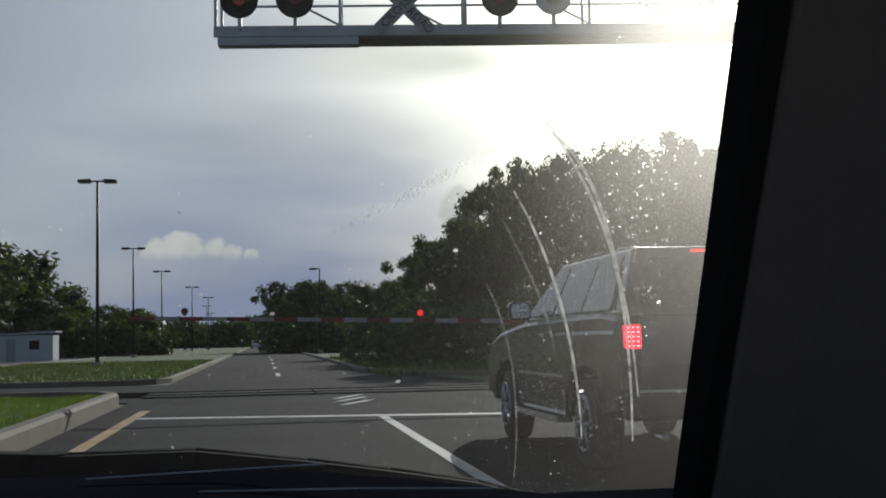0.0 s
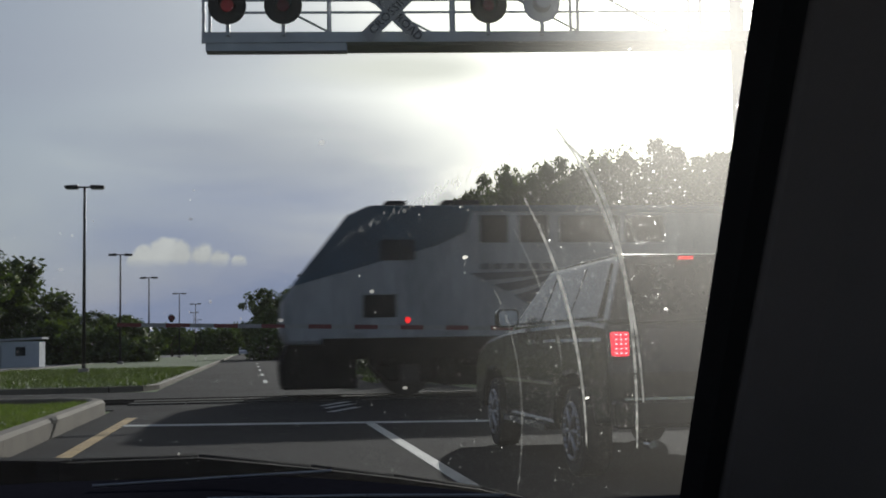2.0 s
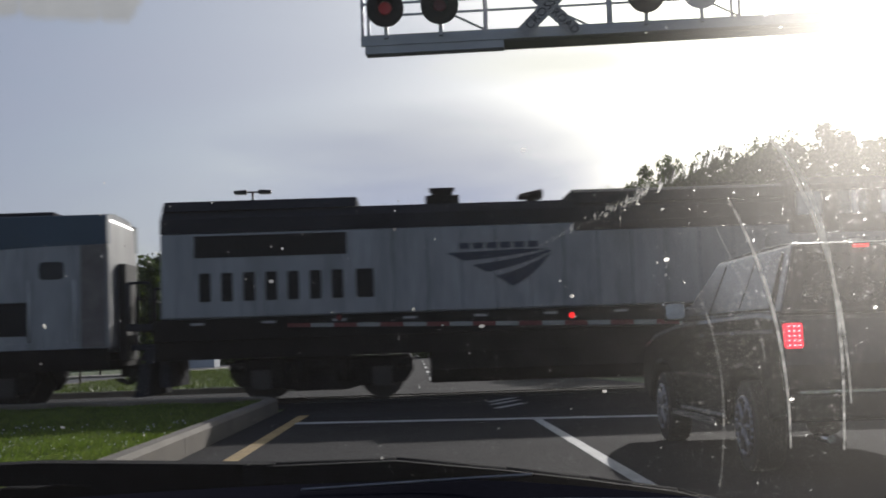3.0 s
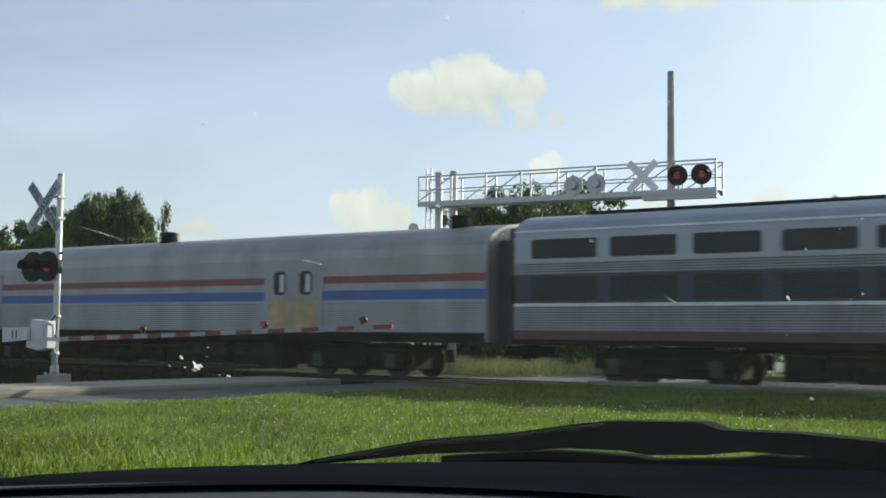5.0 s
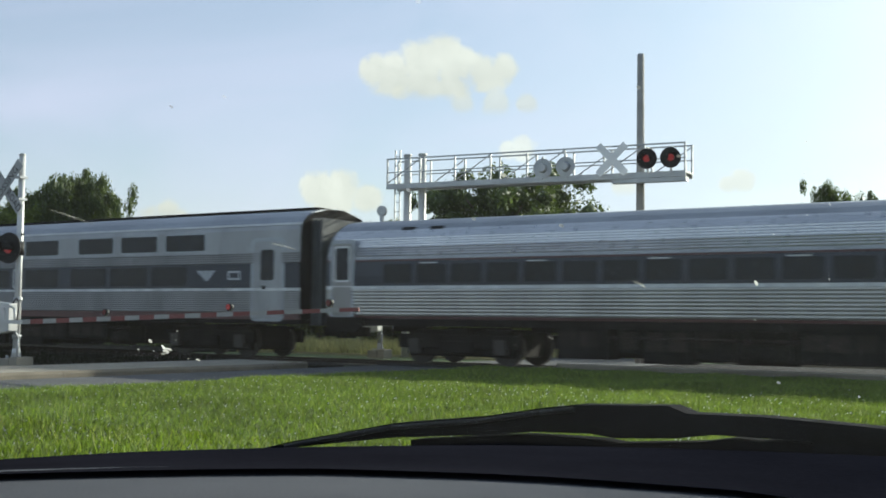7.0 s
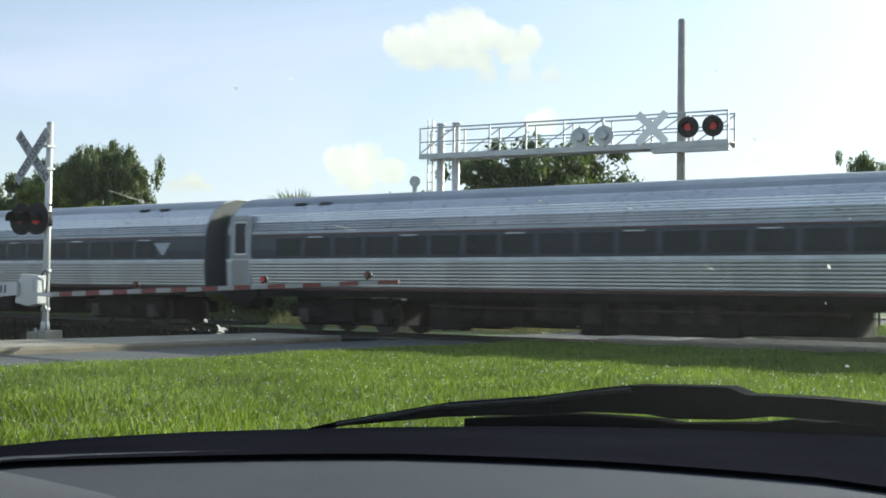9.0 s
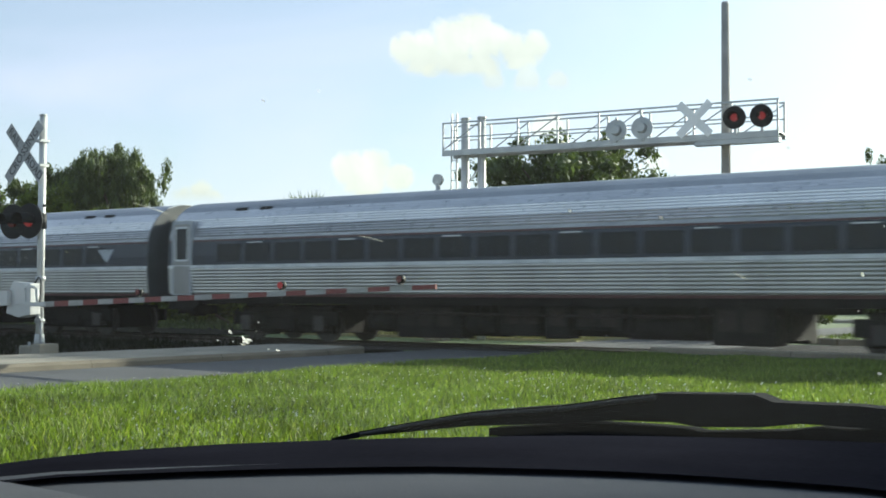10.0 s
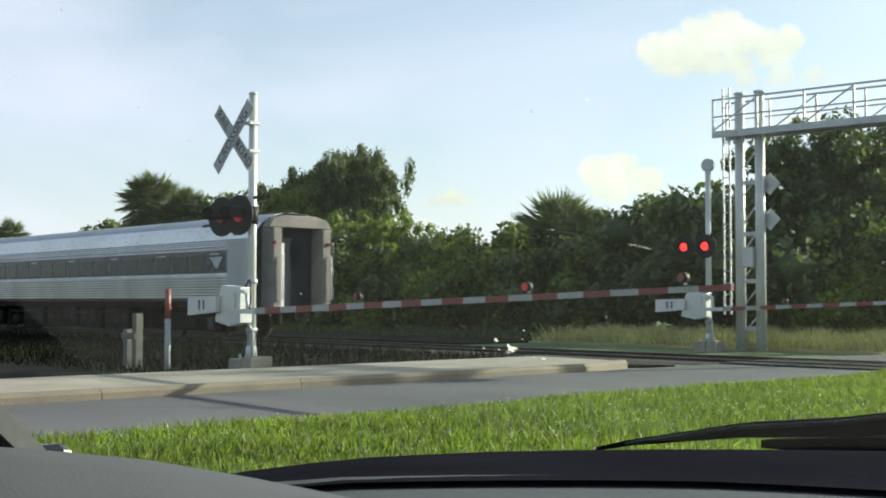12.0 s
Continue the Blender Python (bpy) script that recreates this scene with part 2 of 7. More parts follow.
SILVER = mat("aluminium_paint", (0.56, 0.56, 0.55), 0.5, 0.25, vary=0.15, scale=1.5, fine=25)
GALV = mat("galvanised_steel", (0.42, 0.43, 0.44), 0.5, 0.5, vary=0.2, scale=3, fine=30)
BLACK = mat("black_paint", (0.012, 0.012, 0.013), 0.6, vary=0.3, spec=0.2)
REDPAINT = mat("red_reflective_sheet", (0.16, 0.024, 0.023), 0.45, vary=0.2)
WHITESHEET = mat("white_reflective_sheet", (0.31, 0.315, 0.32), 0.5, vary=0.15)
ARMWHITE = mat("dull_white_gate_sheet", (0.29, 0.285, 0.275), 0.55, vary=0.2)
SIGNBACK = mat("pale_sign_back", (0.72, 0.73, 0.74), 0.6, vary=0.1)
LETTER = mat("black_letters", (0.02, 0.02, 0.022), 0.6)
RED_OFF = mat("dark_red_lens", (0.13, 0.012, 0.014), 0.25, vary=0.2)
RED_DIM = mat("glowing_red_lens", (0.25, 0.02, 0.02), 0.3, emit=((1.0, 0.04, 0.05), 0.065))
RED_ON = mat("lit_red_lens", (0.4, 0.015, 0.015), 0.3, emit=((1.0, 0.018, 0.016), 1.9))
TAIL_ON = mat("lit_tail_light", (0.5, 0.02, 0.02), 0.3, emit=((1.0, 0.03, 0.06), 2.2))
LED = mat("led_point", (0.9, 0.4, 0.4), 0.3, emit=((1.0, 0.35, 0.38), 5.0))
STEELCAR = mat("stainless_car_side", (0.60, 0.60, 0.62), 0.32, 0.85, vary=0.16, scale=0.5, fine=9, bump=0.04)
ROOFCAR = mat("weathered_car_roof", (0.36, 0.38, 0.41), 0.45, 0.6, vary=0.25, scale=0.4, fine=6, bump=0.04)
VLIGHT = mat("light_grey_car_panel", (0.33, 0.335, 0.345), 0.45, 0.4, vary=0.22, scale=1.0, fine=10, bump=0.03, streak=(1.0, 1.0, 0.3))
BAND = mat("dark_blue_window_band", (0.018, 0.025, 0.043), 0.4, vary=0.3, scale=0.6, fine=8, bump=0.0)
CARGLASS = mat("tinted_car_window", (0.013, 0.017, 0.025), 0.22, vary=0.4, scale=0.8, fine=6, bump=0.0, spec=0.22)
SUVGLASS = mat("privacy_glass", (0.006, 0.006, 0.007), 0.15, vary=0.3, bump=0.0, spec=0.2)
RUBBER = mat("black_rubber", (0.02, 0.02, 0.021), 0.8, vary=0.3)
UNDER = mat("grimy_undergear", (0.018, 0.016, 0.015), 0.9, vary=0.5, scale=1.5, fine=12, spec=0.1)
GRIME = mat("oily_brown_cover", (0.028, 0.023, 0.020), 0.85, vary=0.5, scale=2.5, fine=14, spec=0.15)
BELLOWS = mat("dusty_bellows", (0.085, 0.09, 0.095), 0.8, vary=0.3, scale=2, fine=12)
WHEELSTEEL = mat("wheel_steel", (0.04, 0.035, 0.032), 0.65, 0.3)
STRIPE_RED = mat("red_stripe", (0.23, 0.062, 0.052), 0.5)
# lower-side steel: weathering, with the ground's brown reflection put into the colour
COACHLOW = mat("ground_toned_lower_side", (0.42, 0.40, 0.36), 0.40, 0.6, vary=0.26, scale=0.9, fine=9, bump=0.04, streak=(1.0, 1.0, 0.3))
STEELLOW = mat("grimy_stainless_lower_side", (0.26, 0.25, 0.245), 0.45, 0.55, vary=0.3, scale=0.9, fine=9, bump=0.04, streak=(1.0, 1.0, 0.3))
DARKRED = mat("dull_red_line", (0.10, 0.042, 0.04), 0.5)
STRIPE_BLUE = mat("blue_stripe", (0.05, 0.12, 0.33), 0.5)
STRIPE_WHITE = mat("white_stripe", (0.66, 0.66, 0.66), 0.5)
BAGGREY = mat("grey_baggage_side", (0.33, 0.32, 0.31), 0.5, 0.4, vary=0.28, scale=1.0, fine=10, bump=0.05, streak=(1.0, 1.0, 0.25))
TAN = mat("tan_door_panel", (0.46, 0.34, 0.17), 0.7, vary=0.35, scale=2.0, fine=12)
LOCOGREY = mat("light_grey_loco_paint", (0.30, 0.305, 0.32), 0.45, 0.15, vary=0.34, scale=1.3, fine=9, bump=0.03, streak=(1.0, 1.0, 0.22))
LOCODARK = mat("dark_slate_loco_paint", (0.028, 0.030, 0.037), 0.92, 0.0, vary=0.35, scale=0.8, fine=9, spec=0.04)
LOCOBLUE = mat("dark_blue_loco_paint", (0.02, 0.06, 0.10), 0.4, 0.1, vary=0.3, scale=0.8)
LOGO = mat("dark_blue_marking", (0.028, 0.036, 0.065), 0.5)
# opaque pale glass, the sky's reflection is put into the colour
PALEGLASS = mat("glass_with_painted_sheen", (0.46, 0.48, 0.50), 0.25, vary=0.5, scale=2.5, fine=9, bump=0.0, spec=0.5)
CABGLASS = clear_mat("cab_glass", (0.55, 0.60, 0.62))
LOGO_PALE = mat("pale_marking", (0.42, 0.44, 0.47), 0.5)
SUVPAINT = mat("dark_grey_car_paint", (0.022, 0.021, 0.020), 0.2, 0.4, vary=0.12, scale=2, fine=20, bump=0.0)
CHROME = mat("bright_chrome_trim", (0.75, 0.75, 0.75), 0.2, 1.0, vary=0.1, bump=0.0)
TYRE = mat("tyre_rubber", (0.018, 0.018, 0.018), 0.85)
ALLOY = mat("alloy_rim", (0.32, 0.32, 0.33), 0.35, 0.9)
POLEWOOD = mat("weathered_pole_wood", (0.33, 0.31, 0.285), 0.9, vary=0.35, scale=1.5, fine=30, bump=0.4)
STUB = mat("grey_weathered_post", (0.13, 0.13, 0.115), 0.9, vary=0.35, scale=2, fine=25, bump=0.4)
KERBSTONE = mat("tan_kerb_concrete", (0.165, 0.14, 0.105), 0.85, vary=0.35, scale=1.2, fine=40, bump=0.3)
DARKMETAL = mat("dark_bronze_pole", (0.04, 0.035, 0.032), 0.5, 0.4)
SHEDWHITE = mat("white_shed_wall", (0.50, 0.52, 0.55), 0.7, vary=0.15)
DASH = mat("grey_dashboard_vinyl", (0.092, 0.096, 0.113), 0.9, vary=0.12, scale=6, fine=500, bump=0.05, spec=0.08)
DASHDARK = mat("dark_cowl_plastic", (0.015, 0.015, 0.021), 0.9, vary=0.3, scale=6, fine=200, bump=0.0, spec=0.0)
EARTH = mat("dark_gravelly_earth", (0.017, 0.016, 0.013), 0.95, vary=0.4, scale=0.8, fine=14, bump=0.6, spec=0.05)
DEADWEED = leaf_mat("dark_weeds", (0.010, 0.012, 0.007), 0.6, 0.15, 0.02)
PETAL = mat("white_petals", (0.75, 0.75, 0.70), 0.7)
PILLAR = mat("charcoal_pillar_trim", (0.25, 0.23, 0.22), 0.75, vary=0.08, scale=10, fine=600, bump=0.05)
WIPER = mat("matt_black_wiper", (0.009, 0.009, 0.012), 0.9, vary=0.3, scale=20, fine=80, bump=0.0, spec=0.05)
FARWALL = mat("pale_far_building", (0.34, 0.34, 0.36), 0.8, vary=0.15, scale=0.1)

# ---------------------------------------------------------------- mesh tools


class Geo:
    """Collects faces for one mesh."""

    def __init__(self):
        self.v, self.f, self.s = [], [], []

    def add(self, verts, faces, smooth=False):
        k = len(self.v)
        self.v += [tuple(p) for p in verts]
        self.f += [tuple(i + k for i in face) for face in faces]
        self.s += [smooth] * len(faces)
        return self

    def box(self, x0, x1, y0, y1, z0, z1):
        p = [(x, y, z) for z in (z0, z1) for y in (y0, y1) for x in (x0, x1)]
        return self.add(p, [(0, 2, 3, 1), (4, 5, 7, 6), (0, 1, 5, 4), (2, 6, 7, 3), (0, 4, 6, 2), (1, 3, 7, 5)])

    def tube(self, p, q, r, r2=None, n=10, cap=True):
        p, q = Vector(p), Vector(q)
        r2 = r if r2 is None else r2
        t = (q - p).normalized()
        a = t.orthogonal().normalized()
        b = t.cross(a)
        ring = [(math.cos(2 * math.pi * i / n), math.sin(2 * math.pi * i / n)) for i in range(n)]
        vs = [p + (a * c + b * s) * r for c, s in ring] + [q + (a * c + b * s) * r2 for c, s in ring]
        self.add(vs, [(i, (i + 1) % n, n + (i + 1) % n, n + i) for i in range(n)], True)
        if cap:
            k = len(self.v) - 2 * n
            self.f += [tuple(k + i for i in reversed(range(n))), tuple(k + n + i for i in range(n))]
            self.s += [False, False]
        return self

    def prism(self, poly, axis, a, b, smooth=False):
        """poly: points in the two other axes, in the order of xyz; run from a to b along the axis."""
        i = "xyz".index(axis)
        n = len(poly)

        def at(p, c):
            q = list(p)
            q.insert(i, c)
            return q
        self.add([at(p, a) for p in poly] + [at(p, b) for p in poly], [(j, (j + 1) % n, n + (j + 1) % n, n + j) for j in range(n)], smooth)
        k = len(self.v) - 2 * n
        self.f += [tuple(k + j for j in reversed(range(n))), tuple(k + n + j for j in range(n))]
        self.s += [False, False]
        return self

    def rrect(self, x0, x1, z0, z1, r, y0, y1, n=4):
        return self.prism(rounded(x0, x1, z0, z1, r, n), "y", y0, y1)

    def path(self, pts, r, n=6):
        for p, q in zip(pts, pts[1:]):
            self.tube(p, q, r, n=n)
        return self


def rounded(x0, x1, z0, z1, r, n=4):
    out = []
    for cx, cz, a0 in ((x1 - r, z1 - r, 0), (x0 + r, z1 - r, 90), (x0 + r, z0 + r, 180), (x1 - r, z0 + r, 270)):
        for k in range(n + 1):
            a = radians(a0 + 90 * k / n)
            out.append((cx + r * math.cos(a), cz + r * math.sin(a)))
    return out


def mesh_of(name, g, material):
    me = bpy.data.meshes.new(name)
    me.from_pydata(g.v, [], g.f)
    me.polygons.foreach_set("use_smooth", g.s)
    me.materials.append(material)
    bm = bmesh.new()
    bm.from_mesh(me)
    bmesh.ops.recalc_face_normals(bm, faces=bm.faces)
    bm.to_mesh(me)
    bm.free()
    return me


def part(name, g, material, parent=None, label="", at=None, bevel=0.0):
    me = g if isinstance(g, bpy.types.Mesh) else mesh_of(name, g, material)
    ob = new(name, me)
    if parent is not None:
        ob.parent = parent
    if at is not None:
        ob.matrix_basis = at
    if label:
        ob["label"] = label
    if bevel:
        m = ob.modifiers.new("edge", "BEVEL")
        m.width, m.segments, m.limit_method, m.angle_limit = bevel, 2, "ANGLE", radians(40)
    return ob


def thing(name, at=None, label="", category="", group="", kind=""):
    ob = new(name)
    ob.empty_display_size = 0.2
    if at is not None:
        ob.matrix_basis = at
    return tagged(ob, label, category, group, kind)


def letters(name, text, size, material, parent, at, depth=0.004, wide=1.0):
    cu = bpy.data.curves.new(name, "FONT")
    cu.body, cu.size, cu.extrude, cu.align_x, cu.align_y, cu.resolution_u = text, size, depth, "CENTER", "CENTER", 2
    tmp = bpy.data.objects.new("tmp", cu)
    scene.collection.objects.link(tmp)
    me = bpy.data.meshes.new_from_object(tmp.evaluated_get(bpy.context.evaluated_depsgraph_get()))
    bpy.data.objects.remove(tmp)
    me.name = name
    me.materials.clear()
    me.materials.append(material)
    me.transform(Matrix.Diagonal((wide, 1, 1, 1)))
    return part(name, me, material, parent, at=at)


# ---------------------------------------------------------------- ground, roads, track
TRACK_Y, RAIL_TOP = 26.0, 0.06


def slab(name, poly, z0, z1, material, label, category, kind="structure"):
    ob = part(name, Geo().prism(poly, "z", z0, z1), material)
    return tagged(ob, label, category, kind=kind)


slab("ground", [(-2500, -900), (2500, -900), (2500, 3500), (-2500, 3500)], -1.0, -0.03, SOIL, "flat grassy ground reaching the horizon", "ground")
slab("road", [(-2.75, -120), (6.3, -120), (6.3, 29.5), (5.6, 36), (3.85, 44), (3.75, 420), (-2.75, 420)], -0.5, 0.0, ASPHALT, "grey worn asphalt road crossing the railway", "road")
slab("road_opposite", [(-19.3, -120), (-14.45, -120), (-14.45, 420), (-19.3, 420)], -0.5, 0.0, OLDASPHALT, "grey asphalt carriageway beyond the grass median", "road")
slab("road_link", [(-14.45, 23.2), (-2.75, 22.8), (-2.75, 33.6), (-14.45, 33.6)], -0.5, -0.006, ASPHALT, "asphalt apron round the rails", "road")
tagged(part("ballast", Geo().prism([(23.3, -0.2), (24.3, 0.0), (27.7, 0.0), (28.7, -0.2)], "x", -420, -19.4), BALLAST), "dark grey crushed stone track bed", "ballast", kind="stuff")
tagged(part("ballast", Geo().prism([(23.3, -0.2), (24.3, 0.0), (27.7, 0.0), (28.7, -0.2)], "x", 6.5, 420), BALLAST), "dark grey crushed stone track bed", "ballast", kind="stuff")
for y in (TRACK_Y - 0.7525, TRACK_Y + 0.7525):
    prof = [(y - 0.07, -0.1), (y + 0.07, -0.1), (y + 0.07, -0.085), (y + 0.012, -0.06), (y + 0.012, RAIL_TOP - 0.04), (y + 0.036, RAIL_TOP - 0.03), (y + 0.036, RAIL_TOP), (y - 0.036, RAIL_TOP), (y - 0.036, RAIL_TOP - 0.03), (y - 0.012, RAIL_TOP - 0.04), (y - 0.012, -0.06), (y - 0.07, -0.085)]
    tagged(part("rail", Geo().prism(prof, "x", -420, 420), RAIL), "worn steel railway rail", "rail", group="rails", kind="structure")
# crossing panels between and beside the rails
for x0, x1 in ((-19.3, -14.5), (-2.7, 6.3)):
    pan = thing("crossing_surface", label="dark rubber and concrete crossing panels between the rails", category="crossing", kind="structure")
    n = 4 if x0 < -10 else 7
    for i in range(n):
        a, b = x0 + (x1 - x0) * i / n + 0.015, x0 + (x1 - x0) * (i + 1) / n - 0.015
        for y0, y1 in ((24.55, 25.17), (25.33, 26.67), (26.83, 27.45)):
            part("panel", Geo().box(a, b, y0, y1, -0.1, 0.035), TIE, pan)


def strip(name, poly, material, label, z=0.004):
    return tagged(part(name, Geo().prism(poly, "z", z - 0.003, z), material), label, "road marking", kind="structure")


strip("stop_line", [(-2.05, 17.0), (6.0, 15.2), (6.0, 15.6), (-2.05, 17.4)], WHITE_LINE, "worn white stop line painted on asphalt")
strip("lane_line", [(1.79, -60), (1.93, -60), (1.93, 16.0), (1.79, 16.05)], WHITE_LINE, "worn white lane line")
strip("edge_line", [(-2.2, -60), (-2.02, -60), (-2.02, 19.5), (-2.2, 19.5)], YELLOW_LINE, "faded yellow edge line beside the median kerb")
for y in (19.8, 21.2, 22.3):
    strip("lane_dash", [(1.4, y), (1.55, y), (2.2, y + 1.6), (2.05, y + 1.6)], WHITE_LINE, "scuffed white marking before the rails")
for y in (40, 52, 64, 78, 94):
    strip("lane_dash", [(0.45, y), (0.6, y), (0.6, y + 4), (0.45, y + 4)], WHITE_LINE, "worn white lane dash")
strip("edge_line_opposite", [(-14.9, -60), (-14.78, -60), (-14.78, 22), (-14.9, 22)], WHITE_LINE, "thin pale edge line along the far carriageway")

# median with its kerb stones
def kerb_run(name, pts, label, stone=3.0, w=0.17, h=0.15):
    """Kerb stones along a line of points, one stone after another."""
    run = thing(name, label=label, category="kerb", kind="structure")
    for p, q in zip(pts, pts[1:]):
        p, q = Vector(p), Vector(q)
        n = max(1, round((q - p).length / stone))
        for i in range(n):
            a, b = p.lerp(q, i / n), p.lerp(q, (i + 1) / n)
            t = (b - a).normalized()
            s = Vector((-t.y, t.x))
            a, b = a + t * 0.006, b - t * 0.006
            prof = [(-w / 2 - 0.03, -0.2), (-w / 2 - 0.02, h - 0.05), (-w / 2 + 0.03, h), (w / 2 - 0.03, h), (w / 2, h - 0.03), (w / 2, -0.2)]
            vs = [(*(c + s * o), z) for c in (a, b) for o, z in prof]
            m = len(prof)
            part("kerb_stone", Geo().add(vs, [(j, (j + 1) % m, m + (j + 1) % m, m + j) for j in range(m)] + [tuple(range(m - 1, -1, -1)), tuple(range(m, 2 * m))]), KERBSTONE, run)
    return run


NOSE = [(-2.95, 21.6), (-3.2, 22.4), (-3.8, 22.9), (-4.6, 23.05)]
kerb_run("kerb_median", [(-2.85, -30), (-2.9, 8), (-2.93, 15), *NOSE, (-13.2, 23.2)], "worn pale concrete kerb round the grass median", h=0.26, w=0.22)
kerb_run("kerb_median_far_side", [(-13.2, 23.2), (-14.1, 22.6), (-14.5, 21.4), (-14.45, -30)], "low concrete kerb between lawn and far carriageway", h=0.13)
slab("median_lawn", [(-2.95, -30), (-2.98, 15), (-3.02, 21.6), (-3.3, 22.3), (-4.6, 22.95), (-13.2, 23.1), (-14.1, 22.4), (-14.4, 21.4), (-14.4, -30)], -0.3, 0.15, SOIL, "mown green grass median", "lawn")
kerb_run("kerb_far_median", [(-2.95, 200), (-2.95, 36.5), (-3.3, 35.0), (-4.2, 34.4), (-13.0, 34.4), (-14.4, 35.5), (-14.4, 200)], "pale concrete kerb of the median beyond the rails", stone=6)
slab("far_median_lawn", [(-3.05, 200), (-3.05, 36.5), (-3.4, 35.1), (-4.2, 34.5), (-13.0, 34.5), (-14.3, 35.5), (-14.3, 200)], -0.3, 0.1, SOIL, "green grass median beyond the rails", "lawn")
kerb_run("kerb_right", [(3.9, 200), (3.9, 46), (4.1, 42), (5.6, 37.5), (7.5, 36)], "low concrete kerb on the far side of the rails", stone=4)
slab("pavement", [(-22.4, -40), (-19.45, -40), (-19.45, 20.5), (-19.9, 22.3), (-22.4, 22.6)], -0.3, 0.11, CONCRETE, "pale concrete pavement beside the far carriageway", "pavement")
kerb_run("kerb_pavement", [(-19.4, -40), (-19.4, 20.5), (-19.9, 22.3)], "pale concrete kerb of the pavement", h=0.13)
slab("service_lane", [(-14.0, 70), (-24, 66), (-60, 75), (-60, 79), (-24, 71), (-14, 76)], -0.3, 0.11, CONCRETE, "pale path crossing the lawn beyond the rails", "path")
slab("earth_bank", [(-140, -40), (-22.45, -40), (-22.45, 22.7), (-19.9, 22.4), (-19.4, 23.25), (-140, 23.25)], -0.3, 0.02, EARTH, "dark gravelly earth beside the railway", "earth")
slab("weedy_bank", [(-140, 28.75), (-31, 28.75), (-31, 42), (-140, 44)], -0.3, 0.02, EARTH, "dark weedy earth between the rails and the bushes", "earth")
slab("dry_verge", [(-30.9, 31.5), (-19.5, 31.5), (-19.5, 36.5), (-30.9, 39)], -0.3, 0.03, DRY, "strip of dry straw-coloured grass", "verge")


def blades(name, n, area, height, width, material, label, seed):
    """Many thin blades of grass in one mesh; area: x0, x1, y0, y1; z from the ground there."""
    rng = np.random.default_rng(seed)
    x0, x1, y0, y1, z = area
    p = np.stack([rng.uniform(x0, x1, n), rng.uniform(y0, y1, n), np.full(n, z)], 1)
    a = rng.uniform(0, 2 * np.pi, n)
    h = height * rng.uniform(0.45, 1.25, n) * (0.75 + 0.5 * np.sin(p[:, 0] * 1.7 + 1.3 * np.sin(p[:, 1] * 0.9)) ** 2)
    side = np.stack([np.cos(a), np.sin(a), 0 * a], 1) * (width * rng.uniform(0.6, 1.4, n))[:, None]
    lean = np.stack([rng.normal(0, 0.45, n), rng.normal(0, 0.45, n), np.ones(n)], 1)
    tip = p + lean * h[:, None]
    v = np.stack([p - side, p + side, tip], 1).reshape(-1, 3)
    me = bpy.data.meshes.new(name)
    me.vertices.add(3 * n)
    me.vertices.foreach_set("co", v.astype(np.float32).ravel())
    me.loops.add(3 * n)
    me.loops.foreach_set("vertex_index", np.arange(3 * n, dtype=np.int32))
    me.polygons.add(n)
    me.polygons.foreach_set("loop_start", np.arange(0, 3 * n, 3, dtype=np.int32))
    me.update(calc_edges=True)
    me.materials.append(material)
    return tagged(new(name, me), label, "grass", kind="stuff")


blades("grass", 340000, (-14.35, -3.05, 1.0, 22.3, 0.145), 0.070, 0.0072, GRASS, "short bright green mown grass on the median", 1)
blades("grass", 20000, (-14.2, -3.1, 35, 75, 0.095), 0.14, 0.02, FARGRASS, "green grass on the median beyond the rails", 2)
blades("dry_grass", 17000, (-31, -19.6, 31.8, 37, 0.0), 0.42, 0.02, DRYGRASS, "tall dry grass along the railway", 3)
blades("weeds", 9000, (-80, -31, 32.5, 39.5, 0.0), 0.30, 0.02, LEAF, "dark green weeds at the foot of the bushes", 6)
blades("grass", 12000, (3.95, 14, 37, 75, -0.03), 0.30, 0.03, FARGRASS, "rough green grass on the verge", 4)
blades("pale_grass", 16000, (-14.3, -3.1, 2.0, 22.2, 0.15), 0.095, 0.0055, PALEGRASS, "pale seeding blades among the mown grass", 17)


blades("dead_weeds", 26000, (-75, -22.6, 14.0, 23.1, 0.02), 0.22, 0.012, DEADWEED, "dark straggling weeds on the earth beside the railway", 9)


def flowers(n, seed):
    rng = np.random.default_rng(seed)
    g = Geo()
    for i in range(n):
        x, y, z = rng.uniform(-14.2, -3.2), rng.uniform(4, 15), rng.uniform(0.20, 0.27)
        r = rng.uniform(0.006, 0.013)
        g.add([(x - r, y, z), (x, y - r, z), (x + r, y, z + r), (x, y + r, z + r), (x, y, z - r)], [(0, 1, 2, 3), (0, 4, 1), (1, 4, 2)])
    return tagged(part("clover_flowers", g, PETAL), "scattered small white clover flowers in the grass", "flowers", kind="stuff")


flowers(1000, 8)

# ---------------------------------------------------------------- trees


